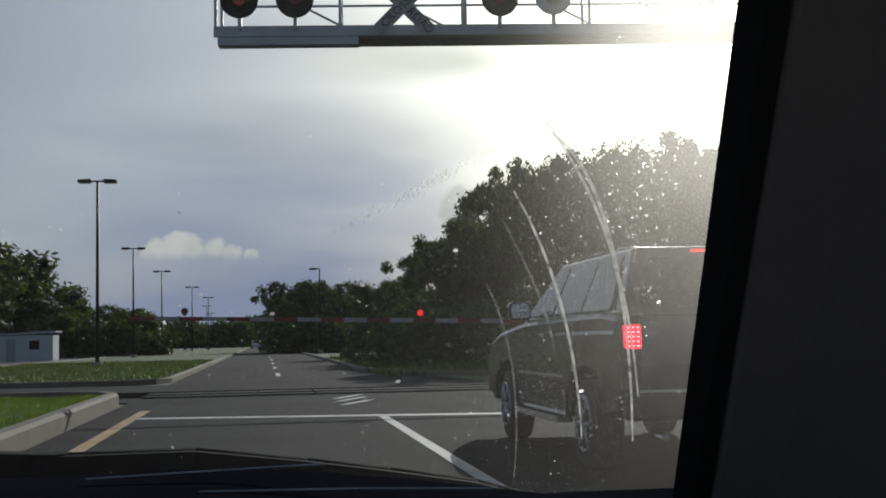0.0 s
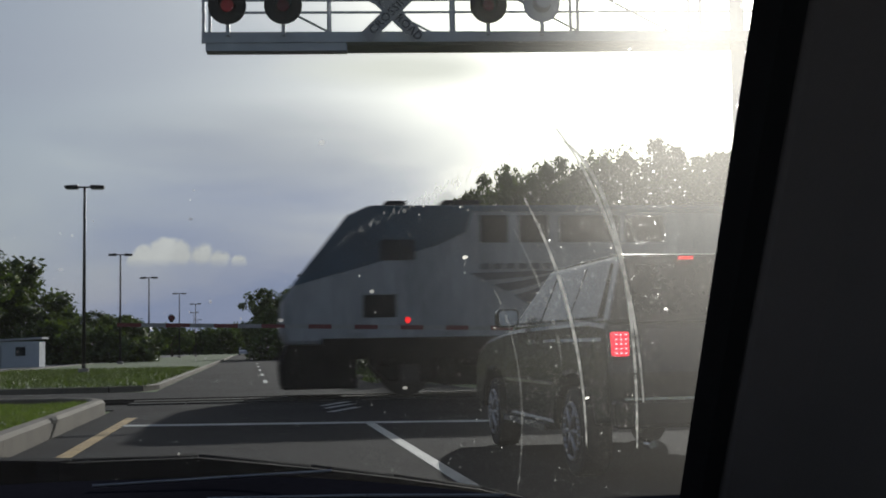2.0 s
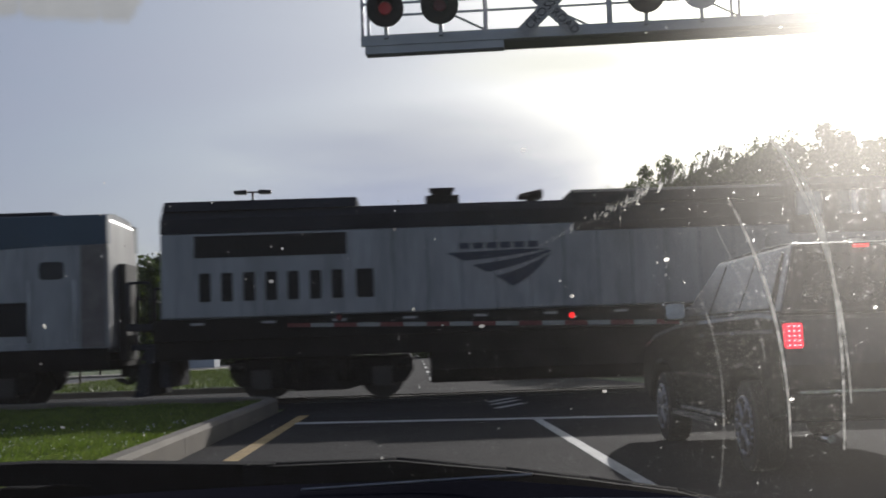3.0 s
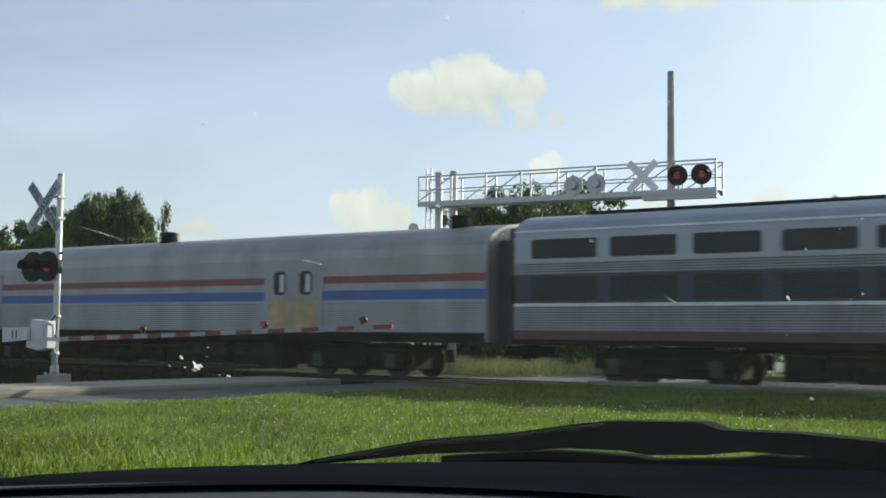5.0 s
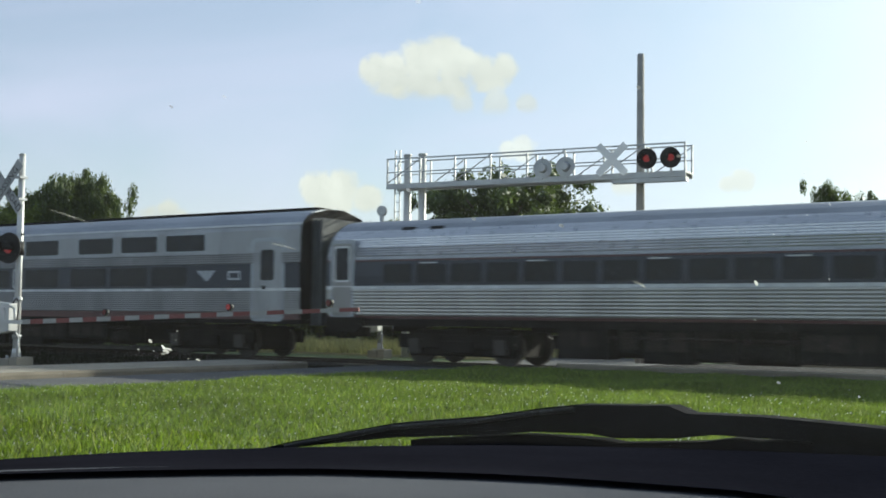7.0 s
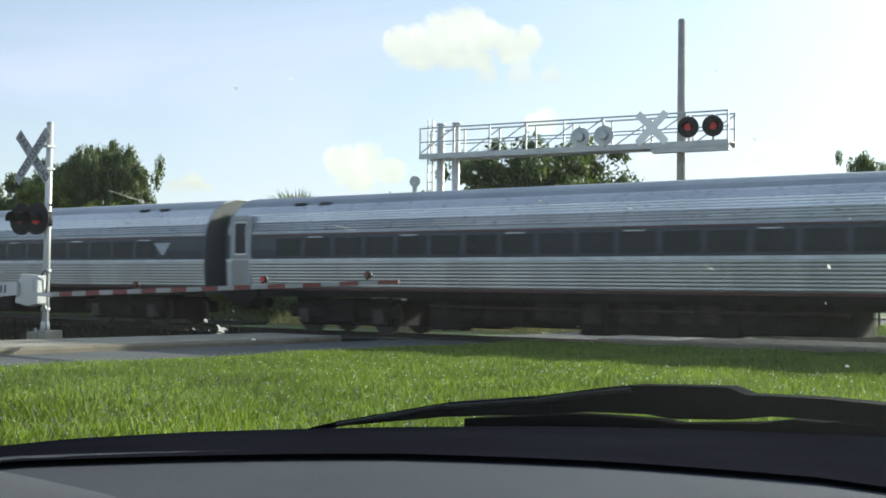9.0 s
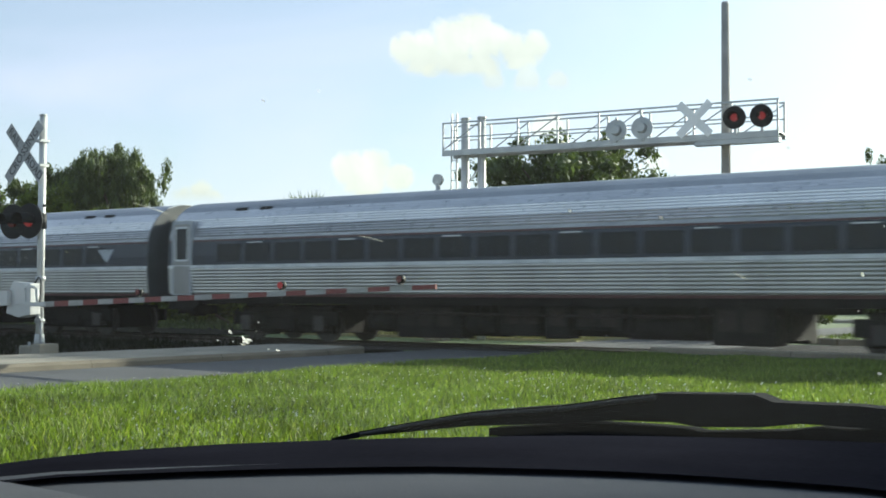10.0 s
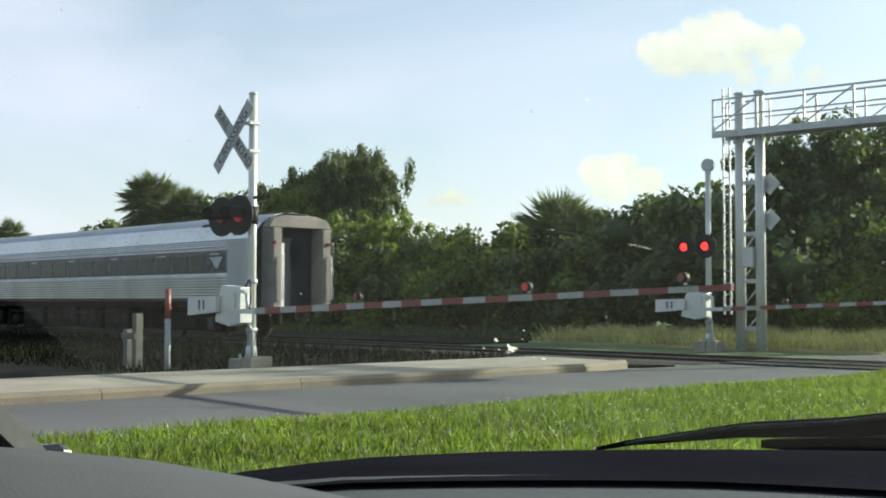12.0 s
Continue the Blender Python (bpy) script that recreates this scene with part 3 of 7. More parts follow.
def leaf_mesh(name, centres, radii, per, size, material, seed, flat=0.75):
    rng = np.random.default_rng(seed)
    c = np.repeat(np.asarray(centres, float), per, 0)
    r = np.repeat(np.asarray(radii, float), per)
    n = len(c)
    d = rng.normal(size=(n, 3))
    d /= np.linalg.norm(d, axis=1)[:, None]
    p = c + d * (r * rng.uniform(0.25, 1.0, n) ** 0.5)[:, None] * np.array([1, 1, flat])
    u = rng.normal(size=(n, 3))
    u /= np.linalg.norm(u, axis=1)[:, None]
    w = np.cross(u, rng.normal(size=(n, 3)))
    w /= np.linalg.norm(w, axis=1)[:, None]
    s = (size * rng.uniform(0.5, 1.4, n))[:, None]
    v = np.stack([p - u * s, p + w * s * 0.45, p + u * s, p - w * s * 0.45], 1).reshape(-1, 3)
    # the dense twiggy heart of each clump, a ragged eight-sided lump
    lump = np.array([(1, 0, 0), (0, 1, 0), (-1, 0, 0), (0, -1, 0), (0, 0, 1), (0, 0, -1)], float)
    sides = np.array([(0, 1, 4), (1, 2, 4), (2, 3, 4), (3, 0, 4), (1, 0, 5), (2, 1, 5), (3, 2, 5), (0, 3, 5)])
    m = len(centres)
    hearts = np.asarray(centres, float)[:, None, :] + lump[None] * (np.asarray(radii, float) * 0.66)[:, None, None] * rng.uniform(0.7, 1.1, (m, 6, 1)) * np.array([1, 1, flat])
    tri = (sides[None] + (np.arange(m) * 6)[:, None, None] + 4 * n).reshape(-1)
    me = bpy.data.meshes.new(name)
    me.vertices.add(4 * n + 6 * m)
    me.vertices.foreach_set("co", np.concatenate([v, hearts.reshape(-1, 3)]).astype(np.float32).ravel())
    me.loops.add(4 * n + 24 * m)
    me.loops.foreach_set("vertex_index", np.concatenate([np.arange(4 * n), tri]).astype(np.int32))
    me.polygons.add(n + 8 * m)
    me.polygons.foreach_set("loop_start", np.concatenate([np.arange(0, 4 * n, 4), 4 * n + np.arange(0, 24 * m, 3)]).astype(np.int32))
    me.update(calc_edges=True)
    me.materials.append(material)
    return me


def broadleaf(name, h, spread, material, seed, per=190, leaf=0.115, low=0.22, label="leafy dark green tree"):
    """A tree of height h at the origin: tapered trunk, limbs, and clumps of leaves at the limbs' ends."""
    rng = random.Random(seed)
    t = thing(name, label=label, category="tree")
    g = Geo()
    top = h * 0.45
    g.tube((0, 0, -0.1), (0.1, 0.05, top), 0.05 * h * 0.5, 0.03 * h * 0.45, 9)
    centres, radii = [], []
    for i in range(13):
        a = 2 * math.pi * (i * 0.618 + rng.random() * 0.1)
        reach = spread * rng.uniform(0.35, 0.85)
        z = h * rng.uniform(low + 0.12, 0.9)
        e = Vector((math.cos(a) * reach, math.sin(a) * reach, z))
        s = Vector((0.05, 0.02, min(top, z * 0.6)))
        mid = s.lerp(e, 0.5) + Vector((0, 0, 0.06 * h))
        g.tube(s, mid, 0.012 * h, 0.008 * h, 6)
        g.tube(mid, e, 0.008 * h, 0.003 * h, 5)
        for _ in range(7):
            o = Vector((rng.gauss(0, 1), rng.gauss(0, 1), rng.gauss(0, 0.7))) * spread * 0.24
            q = e + o
            q.z = min(max(q.z, h * low), h * 0.97)
            centres.append(q)
            radii.append(spread * rng.uniform(0.10, 0.24))
    for _ in range(26):
        a, rr = rng.random() * 6.283, spread * 0.6 * math.sqrt(rng.random())
        centres.append((math.cos(a) * rr, math.sin(a) * rr, h * rng.uniform(0.6, 0.96) * (1 - 0.25 * (rr / spread) ** 2)))
        radii.append(spread * rng.uniform(0.14, 0.26))
    part("trunk", g, BARK, t)
    part("crown", leaf_mesh("crown", centres, radii, per, leaf * (h / 8) ** 0.5, material, seed), material, t)
    return t


def bush(name, h, spread, material, seed, label, per=190, leaf=0.104):
    rng = random.Random(seed)
    t = thing(name, label=label, category="bush")
    g = Geo()
    centres, radii = [], []
    for i in range(38):
        a, rr = rng.random() * 6.283, spread * math.sqrt(rng.random())
        z = h * rng.uniform(0.08, 1.0) * (1 - 0.45 * (rr / spread) ** 2)
        centres.append((math.cos(a) * rr, math.sin(a) * rr, z))
        radii.append(spread * rng.uniform(0.16, 0.32))
        if i < 6:
            g.tube((0, 0, -0.05), centres[-1], 0.04, 0.015, 5)
    part("stem", g, BARK, t)
    part("foliage", leaf_mesh("foliage", centres, radii, per, leaf, material, seed), material, t)
    return t


def palm(h, seed, n=84, reach=1.75):
    rng = random.Random(seed)
    t = thing("palm_tree", label="cabbage palm with a round head of fan fronds", category="palm tree")
    g = Geo()
    g.tube((0, 0, -0.1), (0.1, 0, h * 0.5), 0.2, 0.17, 9)
    g.tube((0.1, 0, h * 0.5), (0.05, 0, h - 1.0), 0.17, 0.2, 9)
    part("trunk", g, BARK, t)
    f = Geo()
    for i in range(n):
        a = 2 * math.pi * (i * 0.618)
        el = radians(rng.uniform(-62, 85))
        d = Vector((math.cos(a) * math.cos(el), math.sin(a) * math.cos(el), math.sin(el)))
        o = Vector((0.05, 0, h - 1.0))
        c = o + d * reach * 0.45
        f.tube(o, c, 0.02, 0.012, 4, False)
        s = d.cross(Vector((0, 0, 1)))
        s = s.normalized() if s.length > 0.05 else Vector((1, 0, 0))
        for k in range(-9, 10):
            b = radians(k * 10)
            tip = c + (d * math.cos(b) + s * math.sin(b)) * reach * rng.uniform(0.36, 0.55) - Vector((0, 0, 0.16 + 0.02 * abs(k)))
            w = d.cross(s) * 0.04 + s * 0.065
            f.add([c - w, c + w, tip], [(0, 1, 2)])
    part("fronds", f, PALM, t)
    return t


oaks = [broadleaf("tree", 8, 4.2, LEAF, 11), broadleaf("tree", 8, 3.6, LEAF2, 12, label="leafy green tree with an uneven crown"), broadleaf("tree", 8, 4.8, LEAF, 13, label="broad dark green spreading tree"), broadleaf("tree", 8, 3.9, LEAF3, 14, label="lighter yellow-green leafy tree")]
bushes = [bush("bush", 3.2, 2.4, LEAF2, 21, "dense green bush beside the railway"), bush("bush", 3.2, 2.8, LEAF, 22, "dense dark green bush beside the road"), bush("bush", 2.6, 2.2, LEAF3, 23, "low leafy yellow-green bush by the rails")]
far_bushes = [bush("bush", 3.2, 2.6, LEAF2, 24, "far dense green bush", 50, 0.24), bush("bush", 3.2, 2.8, LEAF, 25, "far dense dark green bush", 50, 0.24)]
far_oaks = [broadleaf("tree", 8, 4.4, LEAF, 41, 60, 0.2, label="far leafy dark green tree"), broadleaf("tree", 8, 4.8, LEAF, 42, 60, 0.2, label="far broad dark green tree"), broadleaf("tree", 8, 4.0, LEAF2, 43, 60, 0.2, label="far leafy green tree crown")]
palms = [palm(6.0, 31), palm(6.0, 32, 60, 1.6), palm(4.9, 33, 96, 2.5)]


def plant(src, x, y, h, base, turn=0, wide=1.0, group=""):
    s = h / base
    m = Matrix.LocRotScale((x, y, -0.03), Euler((0, 0, radians(turn))), (s * wide, s * wide, s))
    ob = copy_thing(src, m)
    if group:
        ob["group"] = group
    return ob


# behind the rails, to the left of the road
for k, x, y, h, w in ((2, -26.8, 43, 7.9, 0.85), (0, -24.3, 44.5, 5.7, 0.55), (1, -30.2, 45, 6.6, 0.8), (0, -20.8, 45, 4.6, 0.6), (1, -22.7, 76, 10.4, 0.36), (0, -20.9, 78, 9.7, 0.34), (1, -12.9, 44, 5.2, 0.4), (0, -35, 44.5, 5.6, 0.8),
                      (2, -53.2, 43, 9.3, 0.38), (0, -55.0, 44.2, 9.2, 0.42), (1, -56.8, 43.5, 8.9, 0.5), (2, -59.0, 43.8, 8.4, 0.45), (0, -61.4, 44, 7.8, 0.62), (1, -66, 45, 7.6, 0.85), (3, -55.5, 41.5, 6.8, 0.8), (2, -70.6, 43.5, 8.2, 0.5), (1, -77.0, 44.5, 7.2, 0.5), (1, -80, 50, 8, 1.0), (3, -49.5, 41, 5.4, 0.7), (0, -90, 52, 7.6, 1.1), (2, -102, 54, 8.5, 1.0), (0, -71, 48, 7.2, 0.9)):
    plant(oaks[k] if x > -66 else far_oaks[k % 3], x, y, h, 8, x * 37, w, "trees behind the railway")
for i in range(34):
    r = random.Random(500 + i)
    x = -18 - i * 2.0 + r.uniform(-0.6, 0.6)
    plant(bushes[i % 3 if r.random() < 0.7 else 1], x, 39.2 + r.uniform(-0.6, 1.6) + (2.0 if x > -24 else 0), r.uniform(3.4, 5.0), 3.2 if i % 3 != 2 else 2.6, r.uniform(0, 360), r.uniform(0.8, 1.05), "bushes behind the railway")
for x, y, h, k, w in ((-38.7, 41.7, 6.0, 2, 1.0), (-37.6, 42.6, 4.9, 1, 1.2), (-73.2, 42.5, 8.9, 0, 1.0), (-75.8, 44, 8.2, 1, 1.1), (-70.8, 43.5, 8.0, 1, 1.0), (-96, 43, 7.2, 0, 1.0)):
    plant(palms[k], x, y, h, 6.0, x * 11, w, "palms behind the railway")
for x, y, h in ((-22.6, 37.7, 2.9), (-20.4, 38.2, 2.6), (-25.0, 38.6, 2.5), (-18.4, 38.6, 3.2)):
    plant(bushes[2], x, y, h, 2.6, x * 29, 0.9, "bushes behind the railway")
# right of the road beyond the rails
for k, x, y, h, w in ((2, 13.8, 57, 10.4, 0.60), (0, 18.8, 55, 11.0, 0.8), (1, 24.0, 54, 10.8, 1.0), (2, 30, 53, 10.8, 1.0), (0, 14.6, 60, 9.6, 0.66), (2, 20.5, 59, 10.4, 0.8), (1, 26, 58, 10.4, 0.9), (2, 11.8, 62, 7.6, 0.7), (1, 10.2, 66, 7.0, 0.85), (1, 15.8, 50, 8.2, 0.6), (0, 15, 68, 8.8, 0.9), (2, 9.0, 80, 5.6, 0.95), (0, 36, 55, 10, 1.0), (2, 43, 52, 10, 1.0), (1, 52, 50, 9.5, 1.0)):
    plant(oaks[k] if x < 29 else far_oaks[k % 3], x, y, h, 8, x * 53, w, "trees beside the road")
for i, (x, y, h) in enumerate(((6.6, 50, 2.6), (8.4, 47, 2.8), (10.5, 45, 3.0), (13, 44, 3.4), (16, 44, 3.4), (19, 43, 3.6), (23, 43, 4), (6.3, 58, 2.6), (27, 42, 4), (31, 42, 4), (36, 42, 4))):
    plant(bushes[i % 2], x, y, h, 3.2, i * 77, 1.0, "bushes beside the road")
for i in range(7):
    plant(far_oaks[(2, 0, 1)[i % 3]], 1.8 + 1.5 * i, 132 + 5 * ((i * 7) % 3), 6.2 + 0.9 * ((i * 5) % 3), 8, i * 61, 1.0, "far trees beside the road")
# far left
for i, (x, y, h) in enumerate(((-38, 118, 9.5), (-33.5, 122, 10.5), (-29.5, 120, 11.5), (-44, 120, 8.5), (-27, 132, 11.5), (-23.5, 142, 6.6), (-20.5, 150, 6.2), (-26, 150, 7.6), (-31, 150, 8.2), (-17.5, 165, 6), (-51, 122, 8.5), (-18.5, 190, 6.4), (-60, 118, 8), (-22, 210, 7), (-14.5, 230, 6.5), (-70, 110, 8), (-82, 104, 9), (-95, 98, 9))):
    plant(far_oaks[i % 3], x, y, h, 8, i * 43, 1.15, "far trees across the lawn")
for i in range(22):
    r = random.Random(900 + i)
    plant(far_bushes[i % 2], -62 + i * 2.3 + r.uniform(-0.6, 0.6), 112 + r.uniform(-3, 6) + (12 if i > 14 else 0), r.uniform(3.6, 5.2), 3.2, r.uniform(0, 360), 1.2, "far bushes across the lawn")
for i in range(16):
    r = random.Random(970 + i)
    far = i > 10
    plant(far_bushes[i % 2], (-34 + i * 2.7) if not far else (-6 + (i - 11) * 2.4), (430 if far else 318) + r.uniform(-12, 12), r.uniform(5.6, 7.4) + (2.0 if far else 0), 3.2, r.uniform(0, 360), 1.1, "far bushes at the end of the road")
for i in range(7):
    r = random.Random(950 + i)
    plant(far_bushes[i % 2], 3.8 + i * 1.5, 126 + r.uniform(-3, 3), r.uniform(3.0, 4.4), 3.2, r.uniform(0, 360), 1.1, "far bushes beside the road")
for o in oaks + far_oaks + bushes + far_bushes + palms:
    for c in (*o.children, o):
        bpy.data.objects.remove(c)

# ---------------------------------------------------------------- crossing signals


def flasher(parent, x, y, z, face, lens, tilt=0.0, hood=0.30, back=None):
    """A round signal head with its black background disc and hood. face -1: towards -y, +1: towards +y."""
    h = part("signal_head", Geo().tube((0, 0, 0), (0, face * 0.03, 0), 0.30, n=28).tube((0, 0, 0), (0, -face * 0.16, 0), 0.15, 0.11, n=16), back or BLACK, parent, "round background disc of a signal head", at=pose(x, y, z, 0, 0, tilt))
    part("lens", Geo().tube((0, face * 0.03, 0), (0, face * 0.055, 0), 0.105, 0.095, n=20), lens, h)
    if hood:
        g = Geo()
        n = 14
        for i in range(n):
            a, b = radians(-20 + 220 * i / n), radians(-20 + 220 * (i + 1) / n)
            ring = [(math.cos(t) * r, d, math.sin(t) * r) for t in (a, b) for r, d in ((0.135, face * 0.03), (0.135, face * hood), (0.127, face * hood), (0.127, face * 0.03))]
            g.add(ring, [(0, 1, 5, 4), (2, 3, 7, 6), (1, 2, 6, 5)], True)
        part("hood", g, BLACK, h)
    return h


def crossbuck(parent, x, y, z, face, length=1.2, blade=0.21, front=True, angle=45.0):
    for k, (word, a) in enumerate((("RAIL ROAD", -angle), ("CROSSING", angle))):
        m = pose(x, y + face * 0.012 * k, z) @ pose(0, 0, 0, 0, -a, 0)
        b = part("blade", Geo().box(-length / 2, length / 2, -0.004, 0.004, -blade / 2, blade / 2), WHITESHEET if front else SIGNBACK, parent, "white crossbuck blade" if front else "pale back of a crossbuck blade", at=m)
        if front:
            for text, dx in ((word, 0.0),) if k else (("RAIL", -0.305), ("ROAD", 0.305)):
                letters("letters", text, 0.19 * length / 1.2, LETTER, b, pose(dx * length, face * 0.0065, 0, 90, 0, 0), 0.002, 1.05 if k else 0.95)


def gate_arm(parent, x0, x1, y, z0, z1, lights=(), stripe=0.42):
    """A tapering arm with red and white sheets from x0 to x1."""
    n = max(2, round(abs(x1 - x0) / stripe))
    arm = thing("gate_arm")
    arm.parent = parent
    for i in range(n):
        a, b = i / n, (i + 1) / n
        xa, xb = x0 + (x1 - x0) * a, x0 + (x1 - x0) * b
        za, zb = z0 + (z1 - z0) * a, z0 + (z1 - z0) * b
        h = 0.050 - 0.016 * a
        lo, hi = min(xa, xb), max(xa, xb)
        zl, zh = (za, zb) if xa < xb else (zb, za)
        part("red_sheet" if i % 2 else "white_sheet", Geo().prism([(lo, zl - h), (hi, zh - h), (hi, zh + h), (lo, zl + h)], "y", y - 0.025, y + 0.025), REDPAINT if i % 2 else ARMWHITE, arm)
    for f, lens in lights:
        x, z = x0 + (x1 - x0) * f, z0 + (z1 - z0) * f + 0.075
        lamp = part("gate_lamp", Geo().box(x - 0.03, x + 0.03, y - 0.04, y + 0.04, z - 0.02, z + 0.02).tube((x, y - 0.045, z + 0.06), (x, y + 0.045, z + 0.06), 0.062, n=14), BLACK, arm)
        part("lens", Geo().tube((x, y - 0.06, z + 0.06), (x, y - 0.046, z + 0.06), 0.05, 0.056, n=14), lens, lamp)
    return arm


def gate_signal(x, y, mast_h, arm_to, arm_y, arm_z, lens, face_pair, label, base=0.0, lights=(), buck=True, light_z=2.72, light_dx=(-0.66, -0.14), ball=False):
    """A crossing signal: mast, foundation, crossbuck, flashing lights, gate mechanism and arm."""
    t = thing("crossing_signal", pose(x, y, base), label, "crossing signal", "crossing signals")
    part("foundation", Geo().box(-0.32, 0.05, -0.24, 0.2, -0.3, 0.20).box(0.07, 0.34, -0.24, 0.2, -0.3, 0.24), CONCRETE, t, bevel=0.02)
    part("mast", Geo().tube((0, 0, 0.15), (0, 0, mast_h), 0.075, 0.07, 14).tube((0, 0, mast_h), (0, 0, mast_h + 0.04), 0.085, 0.06, 14).tube((0, 0, 0.2), (0, 0, 0.42), 0.11, 0.085, 14), SILVER, t)
    if buck:
        crossbuck(t, -0.40, -0.13, mast_h - 0.70, -1, 1.48, 0.25)
        for dz in (0.52, 1.0):
            part("bracket", Geo().box(-0.1, 0.09, -0.12, 0.09, mast_h - dz, mast_h - dz + 0.05), GALV, t)
    if ball:
        part("bell", Geo().tube((0, -0.05, mast_h + 0.1), (0, 0.05, mast_h + 0.1), 0.17, n=18).tube((0, 0, mast_h), (0, 0, mast_h + 0.1), 0.05, n=10), GALV, t, "grey round warning bell")
    part("light_arm", Geo().tube((light_dx[0], 0.0, light_z), (light_dx[1] + 0.1, 0.0, light_z), 0.035, n=8).tube((-0.1, 0, light_z + 0.3), (0.12, 0, light_z + 0.3), 0.03, n=8).tube((0, 0, light_z + 0.15), (0, 0, light_z - 0.15), 0.1, n=12), BLACK, t)
    for dx, ln in zip(light_dx, lens):
        head = flasher(t, dx, -0.16 * face_pair, light_z, -face_pair, ln, 8, 0.30 if buck else 0.12)
        if buck:
            head.scale = (1.14, 1.14, 1.14)
    # mechanism and counterweight
    part("mechanism", Geo().prism([(-0.62, arm_z - 0.28), (-0.2, arm_z - 0.36), (0.14, arm_z - 0.30), (0.14, arm_z + 0.30), (-0.42, arm_z + 0.34), (-0.5, arm_z + 0.2)], "y", -0.33, -0.09), SILVER, t, "pale grey gate mechanism box", bevel=0.015)
    cw = part("counterweight", Geo().prism([(-1.35, arm_z - 0.18), (-0.45, arm_z - 0.12), (-0.45, arm_z + 0.16), (-1.35, arm_z + 0.14)], "y", -0.42, -0.34), SILVER, t)
    for dx in (-1.0, -0.86):
        part("marking", Geo().box(dx, dx + 0.05, -0.426, -0.421, arm_z - 0.08, arm_z + 0.09), LOGO, cw)
    part("crank", Geo().tube((0.1, -0.3, arm_z + 0.25), (0.32, -0.32, arm_z + 0.2), 0.03, n=8).tube((0.32, -0.32, arm_z + 0.2), (0.36, -0.32, arm_z - 0.1), 0.03, n=8).box(-0.05, 0.62, -0.36, -0.30, arm_z - 0.14, arm_z - 0.06), SILVER, t)
    part("conduit", Geo().path([(0.10, -0.05, 0.25), (0.13, -0.06, arm_z - 0.45), (0.16, -0.16, arm_z - 0.32)], 0.022).path([(-0.09, 0.03, 0.3), (-0.09, 0.03, light_z - 0.1)], 0.018), GALV, t)
    part("loop_cable", Geo().path([(0.10, -0.2, arm_z + 0.30), (0.24, -0.22, arm_z + 0.42), (0.36, -0.26, arm_z + 0.36), (0.42, -0.3, arm_z + 0.1), (0.38, -0.3, arm_z - 0.12)], 0.016), RUBBER, t)
    box = part("mechanism_cover", Geo().rrect(-0.30, 0.02, arm_z - 0.12, arm_z + 0.22, 0.03, -0.352, -0.331), SILVER, t, "bolted access cover")
    for bx in (-0.27, -0.01):
        for bz in (-0.09, 0.19):
            part("bolt", Geo().tube((bx, -0.352, arm_z + bz), (bx, -0.366, arm_z + bz), 0.014, n=6), GALV, box)
    for cz in (0.36, -0.46):
        part("clamp", Geo().tube((0, 0, arm_z + cz), (0, 0, arm_z + cz + 0.08), 0.10, n=12), GALV, t)
    for bx, by, bz in ((-0.2, -0.1, 0.19), (-0.05, -0.18, 0.19), (0.2, -0.1, 0.23)):
        part("anchor_bolt", Geo().tube((bx, by, bz), (bx, by, bz + 0.08), 0.018, n=6), GALV, t)
    gate_arm(t, 0.45, arm_to - x, arm_y - y, arm_z - 0.1, arm_z + 0.22, lights)
    return t


gate_signal(-22.7, 15.9, 4.68, -13.0, 15.6, 1.10, (RED_OFF, RED_DIM), 1, "silver crossing signal with crossbuck, dim red lights and lowered gate", base=0.05, lights=((0.67, RED_DIM), (0.93, RED_OFF), (0.30, RED_OFF)), light_z=2.62)
gate_signal(-23.3, 30.0, 4.55, -14.2, 29.7, 1.12, (RED_ON, RED_ON), 1, "silver crossing signal with two lit red lights and lowered gate", base=0.02, lights=((0.22, RED_OFF), (0.62, RED_OFF)), buck=False, light_z=2.6, light_dx=(-0.62, 0.02), ball=True)
gate_signal(10.8, 19.6, 4.7, -2.35, 19.3, 1.45, (RED_OFF, RED_DIM), 1, "silver crossing signal whose lowered gate closes the road", lights=((0.615, RED_ON), (0.93, RED_OFF)))


